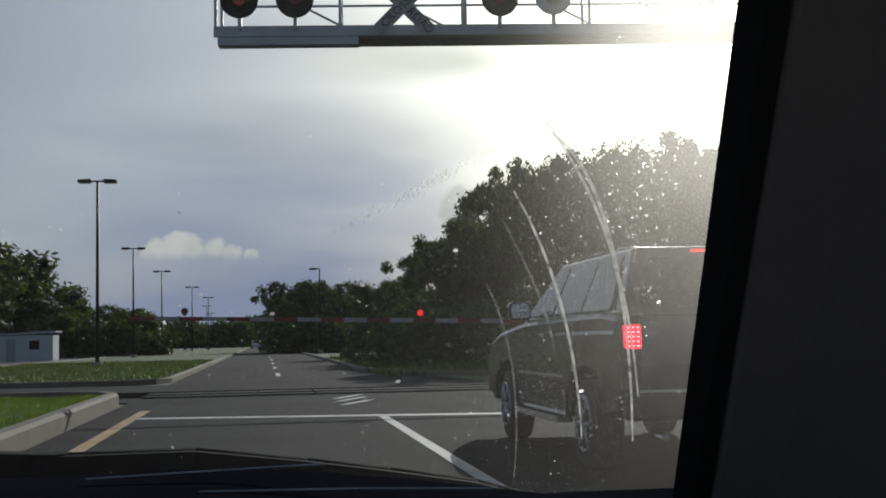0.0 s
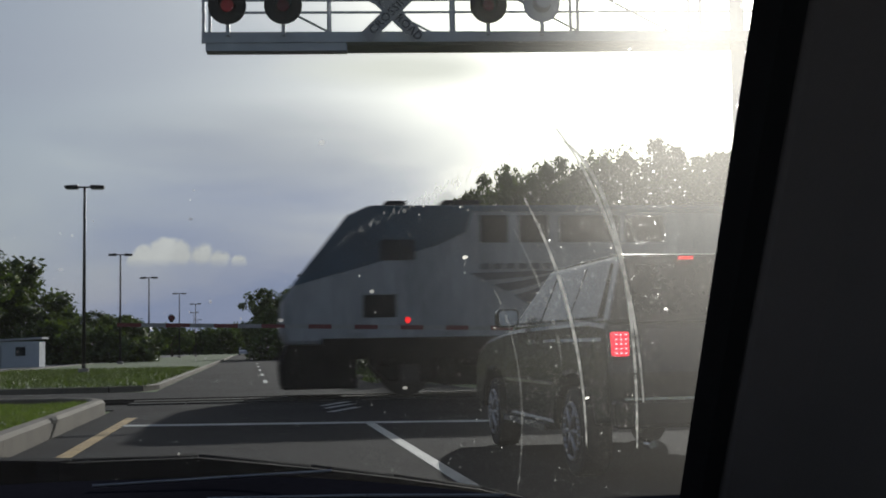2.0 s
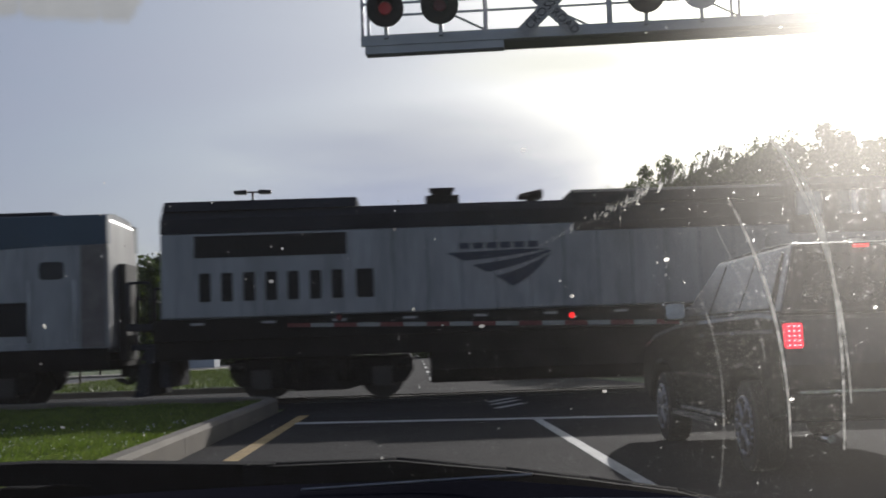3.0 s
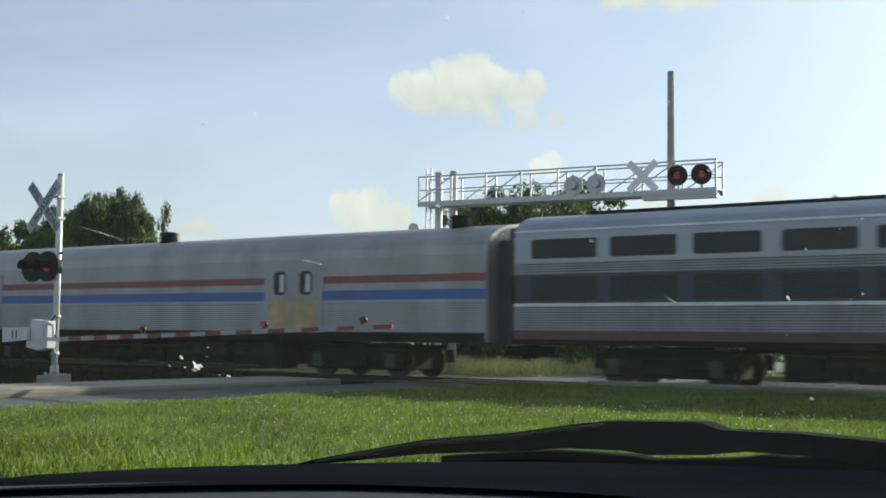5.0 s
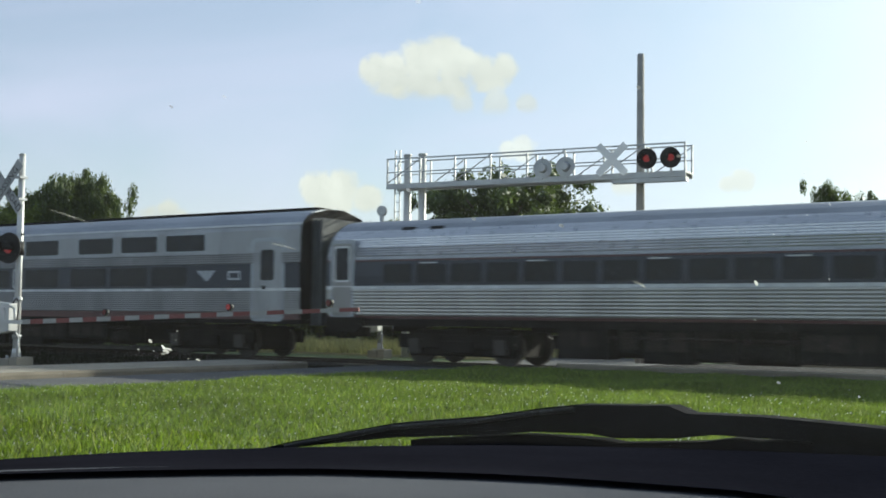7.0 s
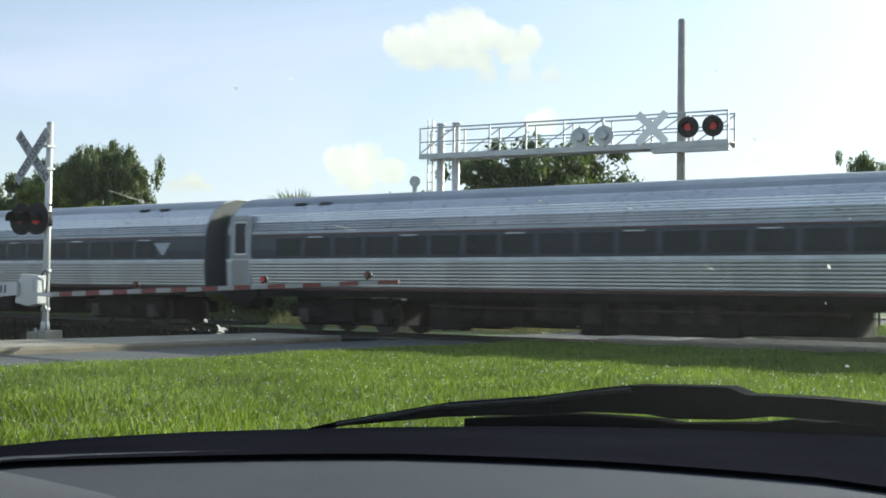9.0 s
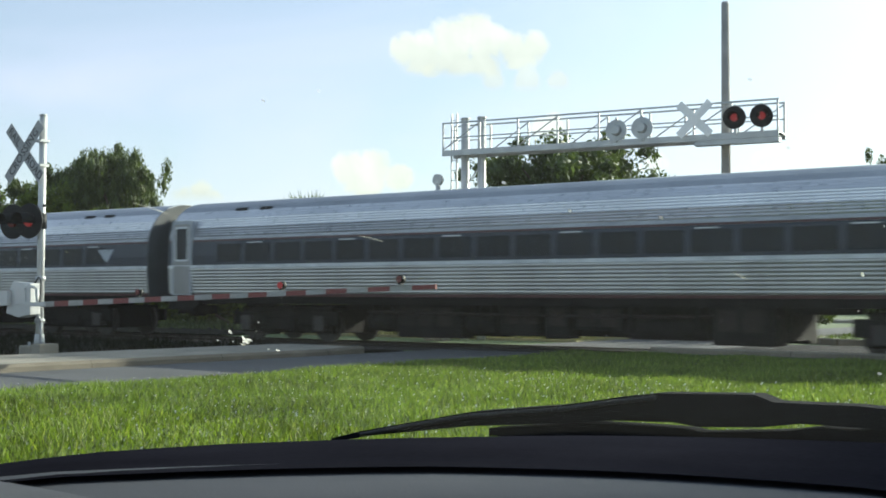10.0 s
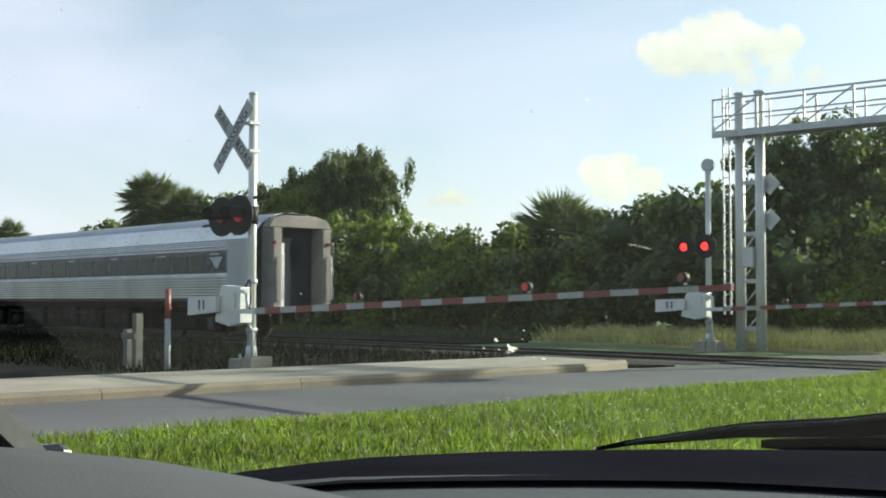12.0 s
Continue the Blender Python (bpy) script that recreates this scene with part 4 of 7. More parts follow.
def cantilever(name, mx, y, tip, z0, z1, heads, buck_x, label, mast_dx=(0.0, 0.55), buck_front=True, bay=1.1, buck_z=6.0, turn=0.0, back=0.75):
    """A signal bridge: two masts, and a walkway truss with rails from the masts to the tip."""
    t = thing(name, pose(mx, y, 0, 0, 0, turn), label, "signal bridge", "signal bridges")
    L = tip - mx
    s = 1 if L > 0 else -1
    for dx in mast_dx:
        part("mast", Geo().tube((s * dx, 0, 0), (s * dx, 0, z1 + 0.1), 0.13, 0.12, 16).tube((s * dx, 0, z1 + 0.1), (s * dx, 0, z1 + 0.16), 0.15, 0.13, 16), SILVER, t)
    g = Geo()
    for z in (0.5, 1.7, 2.9, 4.2):
        g.box(min(0, s * mast_dx[1]), max(0, s * mast_dx[1]), -0.04, 0.04, z, z + 0.1)
    for i in range(7):
        za = 0.3 + i * 0.7
        g.tube((0, 0, za), (s * mast_dx[1], 0, za + 0.7), 0.02, n=5)
    part("mast_brace", g, GALV, t)
    lad = Geo()
    for dx in (-0.42, -0.24):
        lad.box(s * dx - 0.02, s * dx + 0.02, -0.10, -0.06, 0.9, z1 + 0.3)
    for i in range(19):
        lad.box(min(s * -0.42, s * -0.24), max(s * -0.42, s * -0.24), -0.09, -0.07, 1.1 + i * 0.3, 1.125 + i * 0.3)
    part("ladder", lad, GALV, t)
    x0, x1 = -s * back, L
    lo, hi = min(x0, x1), max(x0, x1)
    part("walkway", Geo().box(lo, hi, -0.38, -0.32, z0, z0 + 0.17).box(lo, hi, 0.32, 0.38, z0, z0 + 0.17).box(lo, hi, -0.32, 0.32, z0 + 0.12, z0 + 0.15), GALV, t, "galvanised walkway channel")
    box0, box1 = sorted((L, L - s * 2.3))
    part("conduit", Geo().box(box0 + 0.06, box1, -0.36, -0.10, z0 - 0.13, z0 - 0.006), GALV, t)
    n = max(4, round(abs(L) / bay))
    for yy in (-0.36, 0.36):
        rail = Geo()
        rail.box(lo, hi, yy - 0.022, yy + 0.022, z1 - 0.045, z1)
        rail.box(lo, hi, yy - 0.018, yy + 0.018, z0 + 0.52 * (z1 - z0), z0 + 0.52 * (z1 - z0) + 0.035)
        part("handrail", rail, GALV, t)
        for i in range(n + 1):
            x = x0 + (x1 - x0) * i / n
            x = min(max(x, lo + 0.03), hi - 0.03)
            part("post", Geo().box(x - 0.024, x + 0.024, yy - 0.024, yy + 0.024, z0 + 0.17, z1 - 0.045), GALV, t)
        web = Geo()
        for i in range(n):
            if i % 2 == (yy > 0):
                xa, xb = x0 + (x1 - x0) * i / n, x0 + (x1 - x0) * (i + 1) / n
                web.tube((xa, yy, z0 + 0.17), (xb, yy, z1 - 0.05), 0.02, n=5)
        part("diagonal", web, GALV, t)
    for hx, hz, face, lens, *aim in heads:
        hd = thing("light_bracket")
        hd.parent = t
        part("bracket", Geo().box(hx - mx - 0.03, hx - mx + 0.03, min(-0.45, 0.3), -0.38, z0 + 0.1, hz + 0.35).box(hx - mx - 0.03, hx - mx + 0.03, -0.48, -0.36, hz - 0.04, hz + 0.04), GALV, hd)
        flasher(t, hx - mx, -0.5 if face < 0 else -0.44, hz, face, lens, aim[0] if aim else 4, back=GALV if face > 0 else None)
    crossbuck(t, buck_x - mx, -0.47, buck_z, -1, 1.22, 0.22, buck_front)
    return t


cantilever("signal_bridge", 8.55, 15.63, -0.75, 6.06, 7.35, ((-0.33, 6.62, -1, RED_DIM), (0.55, 6.62, -1, RED_OFF), (3.82, 6.62, -1, RED_OFF), (4.69, 6.66, 1, RED_OFF)), 2.28, "grey steel cantilever bridge with red flashers and crossbuck over the road", bay=1.9, buck_z=6.53, turn=-6.0)
FAR_BRIDGE = cantilever("signal_bridge", -22.95, 30.9, -13.6, 5.42, 6.42, ((-14.02, 5.96, -1, RED_DIM, 30), (-14.72, 5.96, -1, RED_DIM), (-17.28, 5.86, 1, RED_OFF), (-18.02, 5.84, 1, RED_OFF)), -15.8, "silver steel cantilever bridge with flashers across the far carriageway", buck_front=False, turn=6.4, back=0.58)
for i, z in enumerate((3.3, 4.2)):
    tagged(part("mast_plate", Geo().prism([(0.0, -0.28), (0.28, 0.0), (0.0, 0.28), (-0.28, 0.0)], "y", 0.13, 0.145), GALV, FAR_BRIDGE, "pale diamond-shaped back of a sign", at=pose(0.75, 0, z)))
part("junction_box", Geo().box(0.12, 0.42, -0.2, 0.05, 2.1, 2.6), SILVER, FAR_BRIDGE, bevel=0.02)

# posts by the pavement
t = thing("marker_post", pose(-23.55, 14.8, 0.0), "white marker post with a red top band", "marker post")
part("post", Geo().tube((0, 0, -0.2), (0, 0, 0.92), 0.05, n=10), WHITESHEET, t)
part("band", Geo().tube((0, 0, 0.922), (0, 0, 1.42), 0.05, n=10), STRIPE_RED, t, "red upper half")
t = thing("relay_post", pose(-24.75, 14.9, 0.0), "weathered grey wooden stub posts joined by a rail", "post")
for dx, top in ((0.0, 1.0), (-0.32, 0.72)):
    part("post", Geo().box(dx - 0.07, dx + 0.07, -0.07, 0.07, -0.2, top), STUB, t, bevel=0.01)
part("rail", Geo().box(-0.39, 0.07, -0.10, -0.072, 0.55, 0.66), STUB, t)

# ---------------------------------------------------------------- poles and lamps
t = thing("utility_pole", pose(-15.25, 32.05, 0), "bare weathered wooden utility pole", "utility pole")
part("pole", Geo().tube((0, 0, -0.5), (0, 0, 9.20), 0.15, 0.105, 14), POLEWOOD, t)
part("cap", Geo().tube((0, 0, 9.20), (0, 0, 9.24), 0.105, 0.09, 14), GALV, t)


def lot_lamp(x, y, h, turn=0.0, heads=2):
    t = thing("street_lamp", pose(x, y, 0.0, 0, 0, turn), "tall dark street lamp with twin flat box heads" if heads == 2 else "dark street lamp with one box head", "street lamp", "street lamps on the far median")
    part("pole", Geo().tube((0, 0, 0.3), (0, 0, h), 0.10, 0.065, 10), DARKMETAL, t)
    part("footing", Geo().tube((0, 0, -0.3), (0, 0, 0.35), 0.28, n=14), CONCRETE, t)
    for s in (-1, 1)[:heads]:
        a = part("arm", Geo().box(min(0, s * 0.35), max(0, s * 0.35), -0.04, 0.04, h - 0.08, h), DARKMETAL, t)
        hd = part("lamp_head", Geo().prism([(s * 0.32, h - 0.13), (s * 1.0, h - 0.11), (s * 1.0, h + 0.03), (s * 0.32, h + 0.07)], "y", -0.24, 0.24), DARKMETAL, t, bevel=0.02)
        part("diffuser", Geo().box(min(s * 0.4, s * 0.92), max(s * 0.4, s * 0.92), -0.18, 0.18, h - 0.15, h - 0.125), WHITESHEET, hd)
    return t


for x, y, h, tn in ((-8.55, 62.3, 9.85, 0), (-11.0, 104, 9.5, 4), (-11.5, 140, 9.6, -5), (-10.4, 181, 9.6, 8), (-10.0, 226, 9.7, 0), (-12.5, 275, 9.6, 0), (-13.5, 320, 9.0, 0)):
    lot_lamp(x, y, h, tn)
lot_lamp(5.6, 118, 8.4, 0, 1)
t = thing("shed", pose(-19.6, 104, 0), "small white windowed shed on the lawn", "shed")
part("wall", Geo().box(-2.2, 2.2, -1.5, 1.5, -0.1, 2.15), SHEDWHITE, t)
part("roof", Geo().prism([(-2.45, 2.15), (2.45, 2.35), (2.45, 2.5), (-2.45, 2.3)], "y", -1.7, 1.7), GALV, t)
part("window", Geo().box(0.3, 1.1, -1.53, -1.49, 0.95, 1.7), CARGLASS, t)
part("door", Geo().box(-1.6, -0.8, -1.53, -1.49, -0.05, 1.85), VLIGHT, t)
# far buildings and cars down the road
for x, y, w, d, h in ((-16, 900, 30, 30, 12), (14.0, 940, 34, 30, 11.5), (-58, 940, 26, 24, 11)):
    t = thing("building", pose(x, y, 0), "pale flat-roofed building far down the road", "building")
    part("wall", Geo().box(-w / 2, w / 2, 0, d, -0.5, h), FARWALL, t)
    part("roof", Geo().box(-w / 2 - 0.4, w / 2 + 0.4, -0.4, d + 0.4, h, h + 0.8), CONCRETE, t)
    for i in range(5):
        for j in range(4):
            part("window", Geo().box(-w / 2 + 1.5 + i * (w - 3) / 5, -w / 2 + 3.6 + i * (w - 3) / 5, -0.06, 0.02, 1.2 + j * 2.6, 2.6 + j * 2.6), ROOFCAR, t)


def simple_car(x, y, paint, label, turn=0.0):
    t = thing("car", pose(x, y, 0, 0, 0, turn), label, "car", "cars far down the road")
    side = [(-2.2, 0.35), (2.2, 0.35), (2.25, 0.75), (1.9, 0.95), (1.0, 1.02), (0.4, 1.42), (-1.3, 1.45), (-1.95, 1.0), (-2.25, 0.9)]
    part("body", Geo().prism([(a, b) for a, b in side], "x", -0.88, 0.88), paint, t, bevel=0.05)
    part("windscreen", Geo().add([(-0.74, 1.03, 1.03), (0.74, 1.03, 1.03), (0.66, 0.45, 1.40), (-0.66, 0.45, 1.40), (-0.74, 0.98, 0.99), (0.74, 0.98, 0.99), (0.66, 0.40, 1.36), (-0.66, 0.40, 1.36)], [(0, 1, 2, 3), (4, 7, 6, 5), (0, 4, 5, 1), (2, 6, 7, 3)]), CARGLASS, t)
    for wx in (-0.82, 0.82):
        for wy in (-1.35, 1.35):
            part("wheel", Geo().tube((wx - 0.1, wy, 0.32), (wx + 0.1, wy, 0.32), 0.32, n=14), TYRE, t)
    return t


simple_car(-1.2, 225, SHEDWHITE, "small white car waiting far down the road", 180)
simple_car(-17.0, 190, SUVPAINT, "dark car far along the other carriageway", 180)
simple_car(1.9, 250, SUVPAINT, "dark car far down the road", 180)

# ---------------------------------------------------------------- the pickup-sized vehicle waiting in the next lane


def suv():
    X0, X1, Y0, Y1 = 2.89, 4.91, 6.55, 12.5
    t = thing("suv", label="dark grey SUV waiting at the stop line, brake lights lit", category="car")
    # body side outline: along y, z
    low = [(Y0 + 0.02, 0.55), (Y0, 0.95), (Y0 + 0.06, 1.36), (Y0 + 0.6, 1.40), (9.9, 1.37), (10.45, 1.35), (11.6, 1.27), (12.25, 1.14), (Y1, 0.95), (Y1, 0.5), (12.1, 0.42), (11.98, 0.42), (11.9, 0.70), (11.62, 0.88), (11.3, 0.92), (10.98, 0.88), (10.7, 0.70), (10.62, 0.42), (8.4, 0.42), (8.32, 0.70), (8.04, 0.88), (7.72, 0.92), (7.4, 0.88), (7.12, 0.70), (7.04, 0.48)]
    part("body", Geo().prism(low, "x", X0, X1), SUVPAINT, t, bevel=0.05)
    cab_lo = [(X0 + 0.03, 6.60), (X1 - 0.03, 6.60), (X1 - 0.03, 10.35), (X0 + 0.03, 10.35)]
    cab_hi = [(X0 + 0.24, 6.85), (X1 - 0.24, 6.85), (X1 - 0.24, 9.35), (X0 + 0.24, 9.35)]
    v = [(*p, 1.36) for p in cab_lo] + [(*p, 1.95) for p in cab_hi]
    part("cabin", Geo().add(v, [(0, 1, 5, 4), (1, 2, 6, 5), (2, 3, 7, 6), (3, 0, 4, 7), (4, 5, 6, 7), (3, 2, 1, 0)]), SUVPAINT, t, bevel=0.03)
    part("roof", Geo().prism([(6.90, 1.945), (9.40, 1.945), (9.15, 1.965), (8.2, 1.975), (7.2, 1.968), (6.95, 1.955)], "x", X0 + 0.26, X1 - 0.26), SUVPAINT, t, bevel=0.012)

    def side_pane(name, ya, yb, yc, yd, s):
        x_lo, x_hi = (X0 + 0.035, X0 + 0.215) if s < 0 else (X1 - 0.035, X1 - 0.215)
        o = 0.012 * s
        q = [(x_lo + o, ya, 1.42), (x_lo + o, yb, 1.42), (x_hi + o, yc, 1.885), (x_hi + o, yd, 1.885)]
        part(name, Geo().add(q + [(x - 0.02 * s, y, z) for x, y, z in q], [(0, 1, 2, 3), (7, 6, 5, 4), (0, 4, 5, 1), (1, 5, 6, 2), (2, 6, 7, 3), (3, 7, 4, 0)]), SUVGLASS if ya < 8.5 else CARGLASS, t, "dark tinted side window")
    for s in (-1, 1):
        side_pane("side_window", 6.90, 7.83, 7.78, 7.05, s)
        side_pane("side_window", 7.87, 8.91, 8.83, 7.82, s)
        side_pane("side_window", 8.97, 10.15, 9.28, 8.89, s)
    part("windscreen", Geo().add([(X0 + 0.12, 10.30, 1.42), (X1 - 0.12, 10.30, 1.42), (X1 - 0.3, 9.40, 1.90), (X0 + 0.3, 9.40, 1.90), (X0 + 0.12, 10.25, 1.40), (X1 - 0.12, 10.25, 1.40), (X1 - 0.3, 9.36, 1.88), (X0 + 0.3, 9.36, 1.88)], [(0, 1, 2, 3), (7, 6, 5, 4), (0, 4, 5, 1), (2, 6, 7, 3)]), CARGLASS, t)
    part("rear_window", Geo().add([(X0 + 0.2, 6.605, 1.42), (X1 - 0.2, 6.605, 1.42), (X1 - 0.34, 6.80, 1.86), (X0 + 0.34, 6.80, 1.86), (X0 + 0.2, 6.64, 1.42), (X1 - 0.2, 6.64, 1.42), (X1 - 0.34, 6.84, 1.86), (X0 + 0.34, 6.84, 1.86)], [(0, 1, 2, 3), (7, 6, 5, 4), (0, 4, 5, 1), (2, 6, 7, 3)]), SUVGLASS, t)
    part("brake_light", Geo().box(X0 + 0.72, X0 + 0.84, 6.765, 6.80, 1.895, 1.92), RED_ON, t, "lit high brake light")
    for x in (X0 + 0.02, X1 - 0.20):
        tl = part("tail_light", Geo().rrect(x + 0.02, x + 0.155, 1.085, 1.285, 0.02, Y0 - 0.03, Y0 + 0.05), TAIL_ON, t, "lit red tail light")
        leds = Geo()
        for i in range(3):
            for j in range(5):
                leds.box(x + 0.038 + i * 0.041, x + 0.054 + i * 0.041, Y0 - 0.036, Y0 - 0.031, 1.105 + j * 0.038, 1.114 + j * 0.038)
        part("led", leds, LED, tl)
    for s in (-1, 1):
        e = X0 if s < 0 else X1
        part("shoulder", Geo().prism([(e + 0.010 * s, 1.21), (e - 0.055 * s, 1.405), (e - 0.055 * s, 1.21)], "y", 6.72, 8.75), SUVPAINT, t, "glossy shoulder under the windows")
    part("bumper", Geo().box(X0 + 0.02, X1 - 0.02, Y0 - 0.10, Y0 + 0.05, 0.50, 0.74), SUVPAINT, t, bevel=0.04)
    part("bumper_trim", Geo().box(X0 + 0.1, X1 - 0.1, Y0 - 0.112, Y0 - 0.101, 0.73, 0.75), CHROME, t, "bright bumper strip")
    part("number_plate", Geo().box(X0 + 0.85, X0 + 1.17, Y0 - 0.02, Y0 - 0.004, 0.92, 1.08), WHITESHEET, t)
    part("exhaust", Geo().tube((X0 + 0.35, Y0 - 0.04, 0.36), (X0 + 0.35, Y0 + 0.3, 0.36), 0.035, n=10), CHROME, t)
    part("running_board", Geo().box(X0 - 0.06, X0 + 0.1, 8.55, 10.5, 0.36, 0.42), CHROME, t, "bright running board")
    part("side_trim", Geo().box(X0 - 0.012, X0 + 0.004, 8.5, 10.55, 0.80, 0.825), CHROME, t)
    for s in (-1, 1):
        x = X0 - 0.14 if s < 0 else X1 + 0.14
        m = part("mirror", Geo().rrect(x - 0.12, x + 0.12, 1.38, 1.58, 0.05, 9.75, 9.9), SUVPAINT, t, bevel=0.02)
        part("mirror_glass", Geo().rrect(x - 0.10, x + 0.10, 1.40, 1.56, 0.04, 9.744, 9.752), CHROME, m)
    for y in (8.0, 9.2):
        part("door_handle", Geo().box(X0 - 0.02, X0 + 0.01, y, y + 0.2, 1.20, 1.235), CHROME, t)
    for y in (7.72, 11.3):
        for xa, xb in ((X0 + 0.0, X0 + 0.26), (X1 - 0.26, X1)):
            w = part("wheel", Geo().tube((xa, y, 0.40), (xb, y, 0.40), 0.40, n=28), TYRE, t, "black tyre", bevel=0.03)
            xo = xa - 0.004 if xa < 4 else xb + 0.004
            rim = Geo().tube((xo, y, 0.40), (xo + 0.02 * (1 if xa < 4 else -1), y, 0.40), 0.07, n=12)
            for k in range(6):
                a = k * math.pi / 3
                rim.tube((xo, y, 0.40), (xo, y + 0.25 * math.cos(a), 0.40 + 0.25 * math.sin(a)), 0.03, 0.022, 6)
            for k in range(24):
                a, b = k * math.pi / 12, (k + 1) * math.pi / 12
                rim.tube((xo, y + 0.25 * math.cos(a), 0.40 + 0.25 * math.sin(a)), (xo, y + 0.25 * math.cos(b), 0.40 + 0.25 * math.sin(b)), 0.022, n=6)
            part("rim", rim, ALLOY, w)
    return t


suv()


# ---------------------------------------------------------------- the car that the camera sits in (origin: the eye at the start)
CAR_START = (0.0, -3.105, 1.2)


def windscreen_mat():
    """Clear glass with a film of dust, specks and smears that catch the sun."""
    m = bpy.data.materials.new("dusty_glass")
    m.use_nodes = True
    nt = m.node_tree
    nt.nodes.clear()
    N, L = nt.nodes.new, nt.links.new
    co = N("ShaderNodeTexCoord").outputs["Object"]

    def noise_(s, d):
        n = N("ShaderNodeTexNoise")
        n.inputs["Scale"].default_value, n.inputs["Detail"].default_value = s, d
        L(co, n.inputs["Vector"])
        return n.outputs["Fac"]

    def math_(op, a, b, c=None):
        n = N("ShaderNodeMath")
        n.operation, n.use_clamp = op, True
        for i, s in enumerate((a, b, c)):
            if isinstance(s, (int, float)):
                n.inputs[i].default_value = s
            elif s is not None:
                L(s, n.inputs[i])
        return n.outputs[0]
    sep = N("ShaderNodeSeparateXYZ")
    L(co, sep.inputs[0])
    sunward = math_("MULTIPLY_ADD", sep.outputs[0], 4.0, 0.22)        # dust film and specks grow towards the sun's side, standing in for glare
    film = math_("MULTIPLY_ADD", math_("MULTIPLY", noise_(7, 5), sunward), 0.011, 0.0100)
    vor = N("ShaderNodeTexVoronoi")
    vor.inputs["Scale"].default_value = 230
    L(co, vor.inputs["Vector"])
    small = math_("MULTIPLY", math_("LESS_THAN", vor.outputs["Distance"], 0.065), math_("GREATER_THAN", math_("MULTIPLY", noise_(9, 3), math_("ADD", sunward, 0.18)), 0.18))
    keep = math_("GREATER_THAN", noise_(260, 1), 0.50)
    specks = math_("MULTIPLY", math_("MULTIPLY", small, keep), 0.75)
    vor2 = N("ShaderNodeTexVoronoi")
    vor2.inputs["Scale"].default_value = 26
    L(co, vor2.inputs["Vector"])
    drops = math_("MULTIPLY", math_("MULTIPLY", math_("LESS_THAN", vor2.outputs["Distance"], 0.045), math_("GREATER_THAN", noise_(14, 1), 0.56)), 0.4)
    fac = math_("ADD", math_("ADD", film, specks), drops)
    clear = N("ShaderNodeBsdfTransparent")
    clear.inputs["Color"].default_value = (0.95, 0.97, 0.96, 1)
    dust = N("ShaderNodeBsdfTranslucent")
    dust.inputs["Color"].default_value = (0.80, 0.78, 0.72, 1)
    forward = N("ShaderNodeBsdfRefraction")          # fine dust scatters mostly straight on
    forward.inputs["Color"].default_value = (0.9, 0.88, 0.82, 1)
    forward.inputs["Roughness"].default_value, forward.inputs["IOR"].default_value = 0.62, 1.25
    film_mix = N("ShaderNodeMixShader")
    film_mix.inputs[0].default_value = 0.78
    L(dust.outputs[0], film_mix.inputs[1])
    L(forward.outputs[0], film_mix.inputs[2])
    mix = N("ShaderNodeMixShader")
    L(fac, mix.inputs[0])
    L(clear.outputs[0], mix.inputs[1])
    L(film_mix.outputs[0], mix.inputs[2])
    out = N("ShaderNodeOutputMaterial")
    L(mix.outputs[0], out.inputs["Surface"])
    return m


def scratch_mat(k, onward=0.5):
    m = bpy.data.materials.new("glass_scratch")
    m.use_nodes = True
    nt = m.node_tree
    nt.nodes.clear()
    N, L = nt.nodes.new, nt.links.new
    clear, dust, mix, out = N("ShaderNodeBsdfTransparent"), N("ShaderNodeBsdfTranslucent"), N("ShaderNodeMixShader"), N("ShaderNodeOutputMaterial")
    dust.inputs["Color"].default_value = (0.95, 0.93, 0.85, 1)
    n = N("ShaderNodeTexNoise")
    n.inputs["Scale"].default_value, n.inputs["Detail"].default_value = 90, 4
    L(N("ShaderNodeTexCoord").outputs["Object"], n.inputs["Vector"])
    f = N("ShaderNodeMath")
    f.operation, f.use_clamp = "MULTIPLY_ADD", True
    f.inputs[1].default_value, f.inputs[2].default_value = 2.6 * k, -0.6 * k
    L(n.outputs["Fac"], f.inputs[0])
    L(f.outputs[0], mix.inputs[0])
    forward, both = N("ShaderNodeBsdfRefraction"), N("ShaderNodeMixShader")
    forward.inputs["Roughness"].default_value, forward.inputs["IOR"].default_value = 0.6, 1.2
    both.inputs[0].default_value = onward
    L(dust.outputs[0], both.inputs[1])
    L(forward.outputs[0], both.inputs[2])
    L(clear.outputs[0], mix.inputs[1])
    L(both.outputs[0], mix.inputs[2])
    L(mix.outputs[0], out.inputs["Surface"])
    return m


def on_pane(x, z, lift=0.004):
    return Vector((x, 0.9 - 1.2 * (z + 0.1) - lift, z))


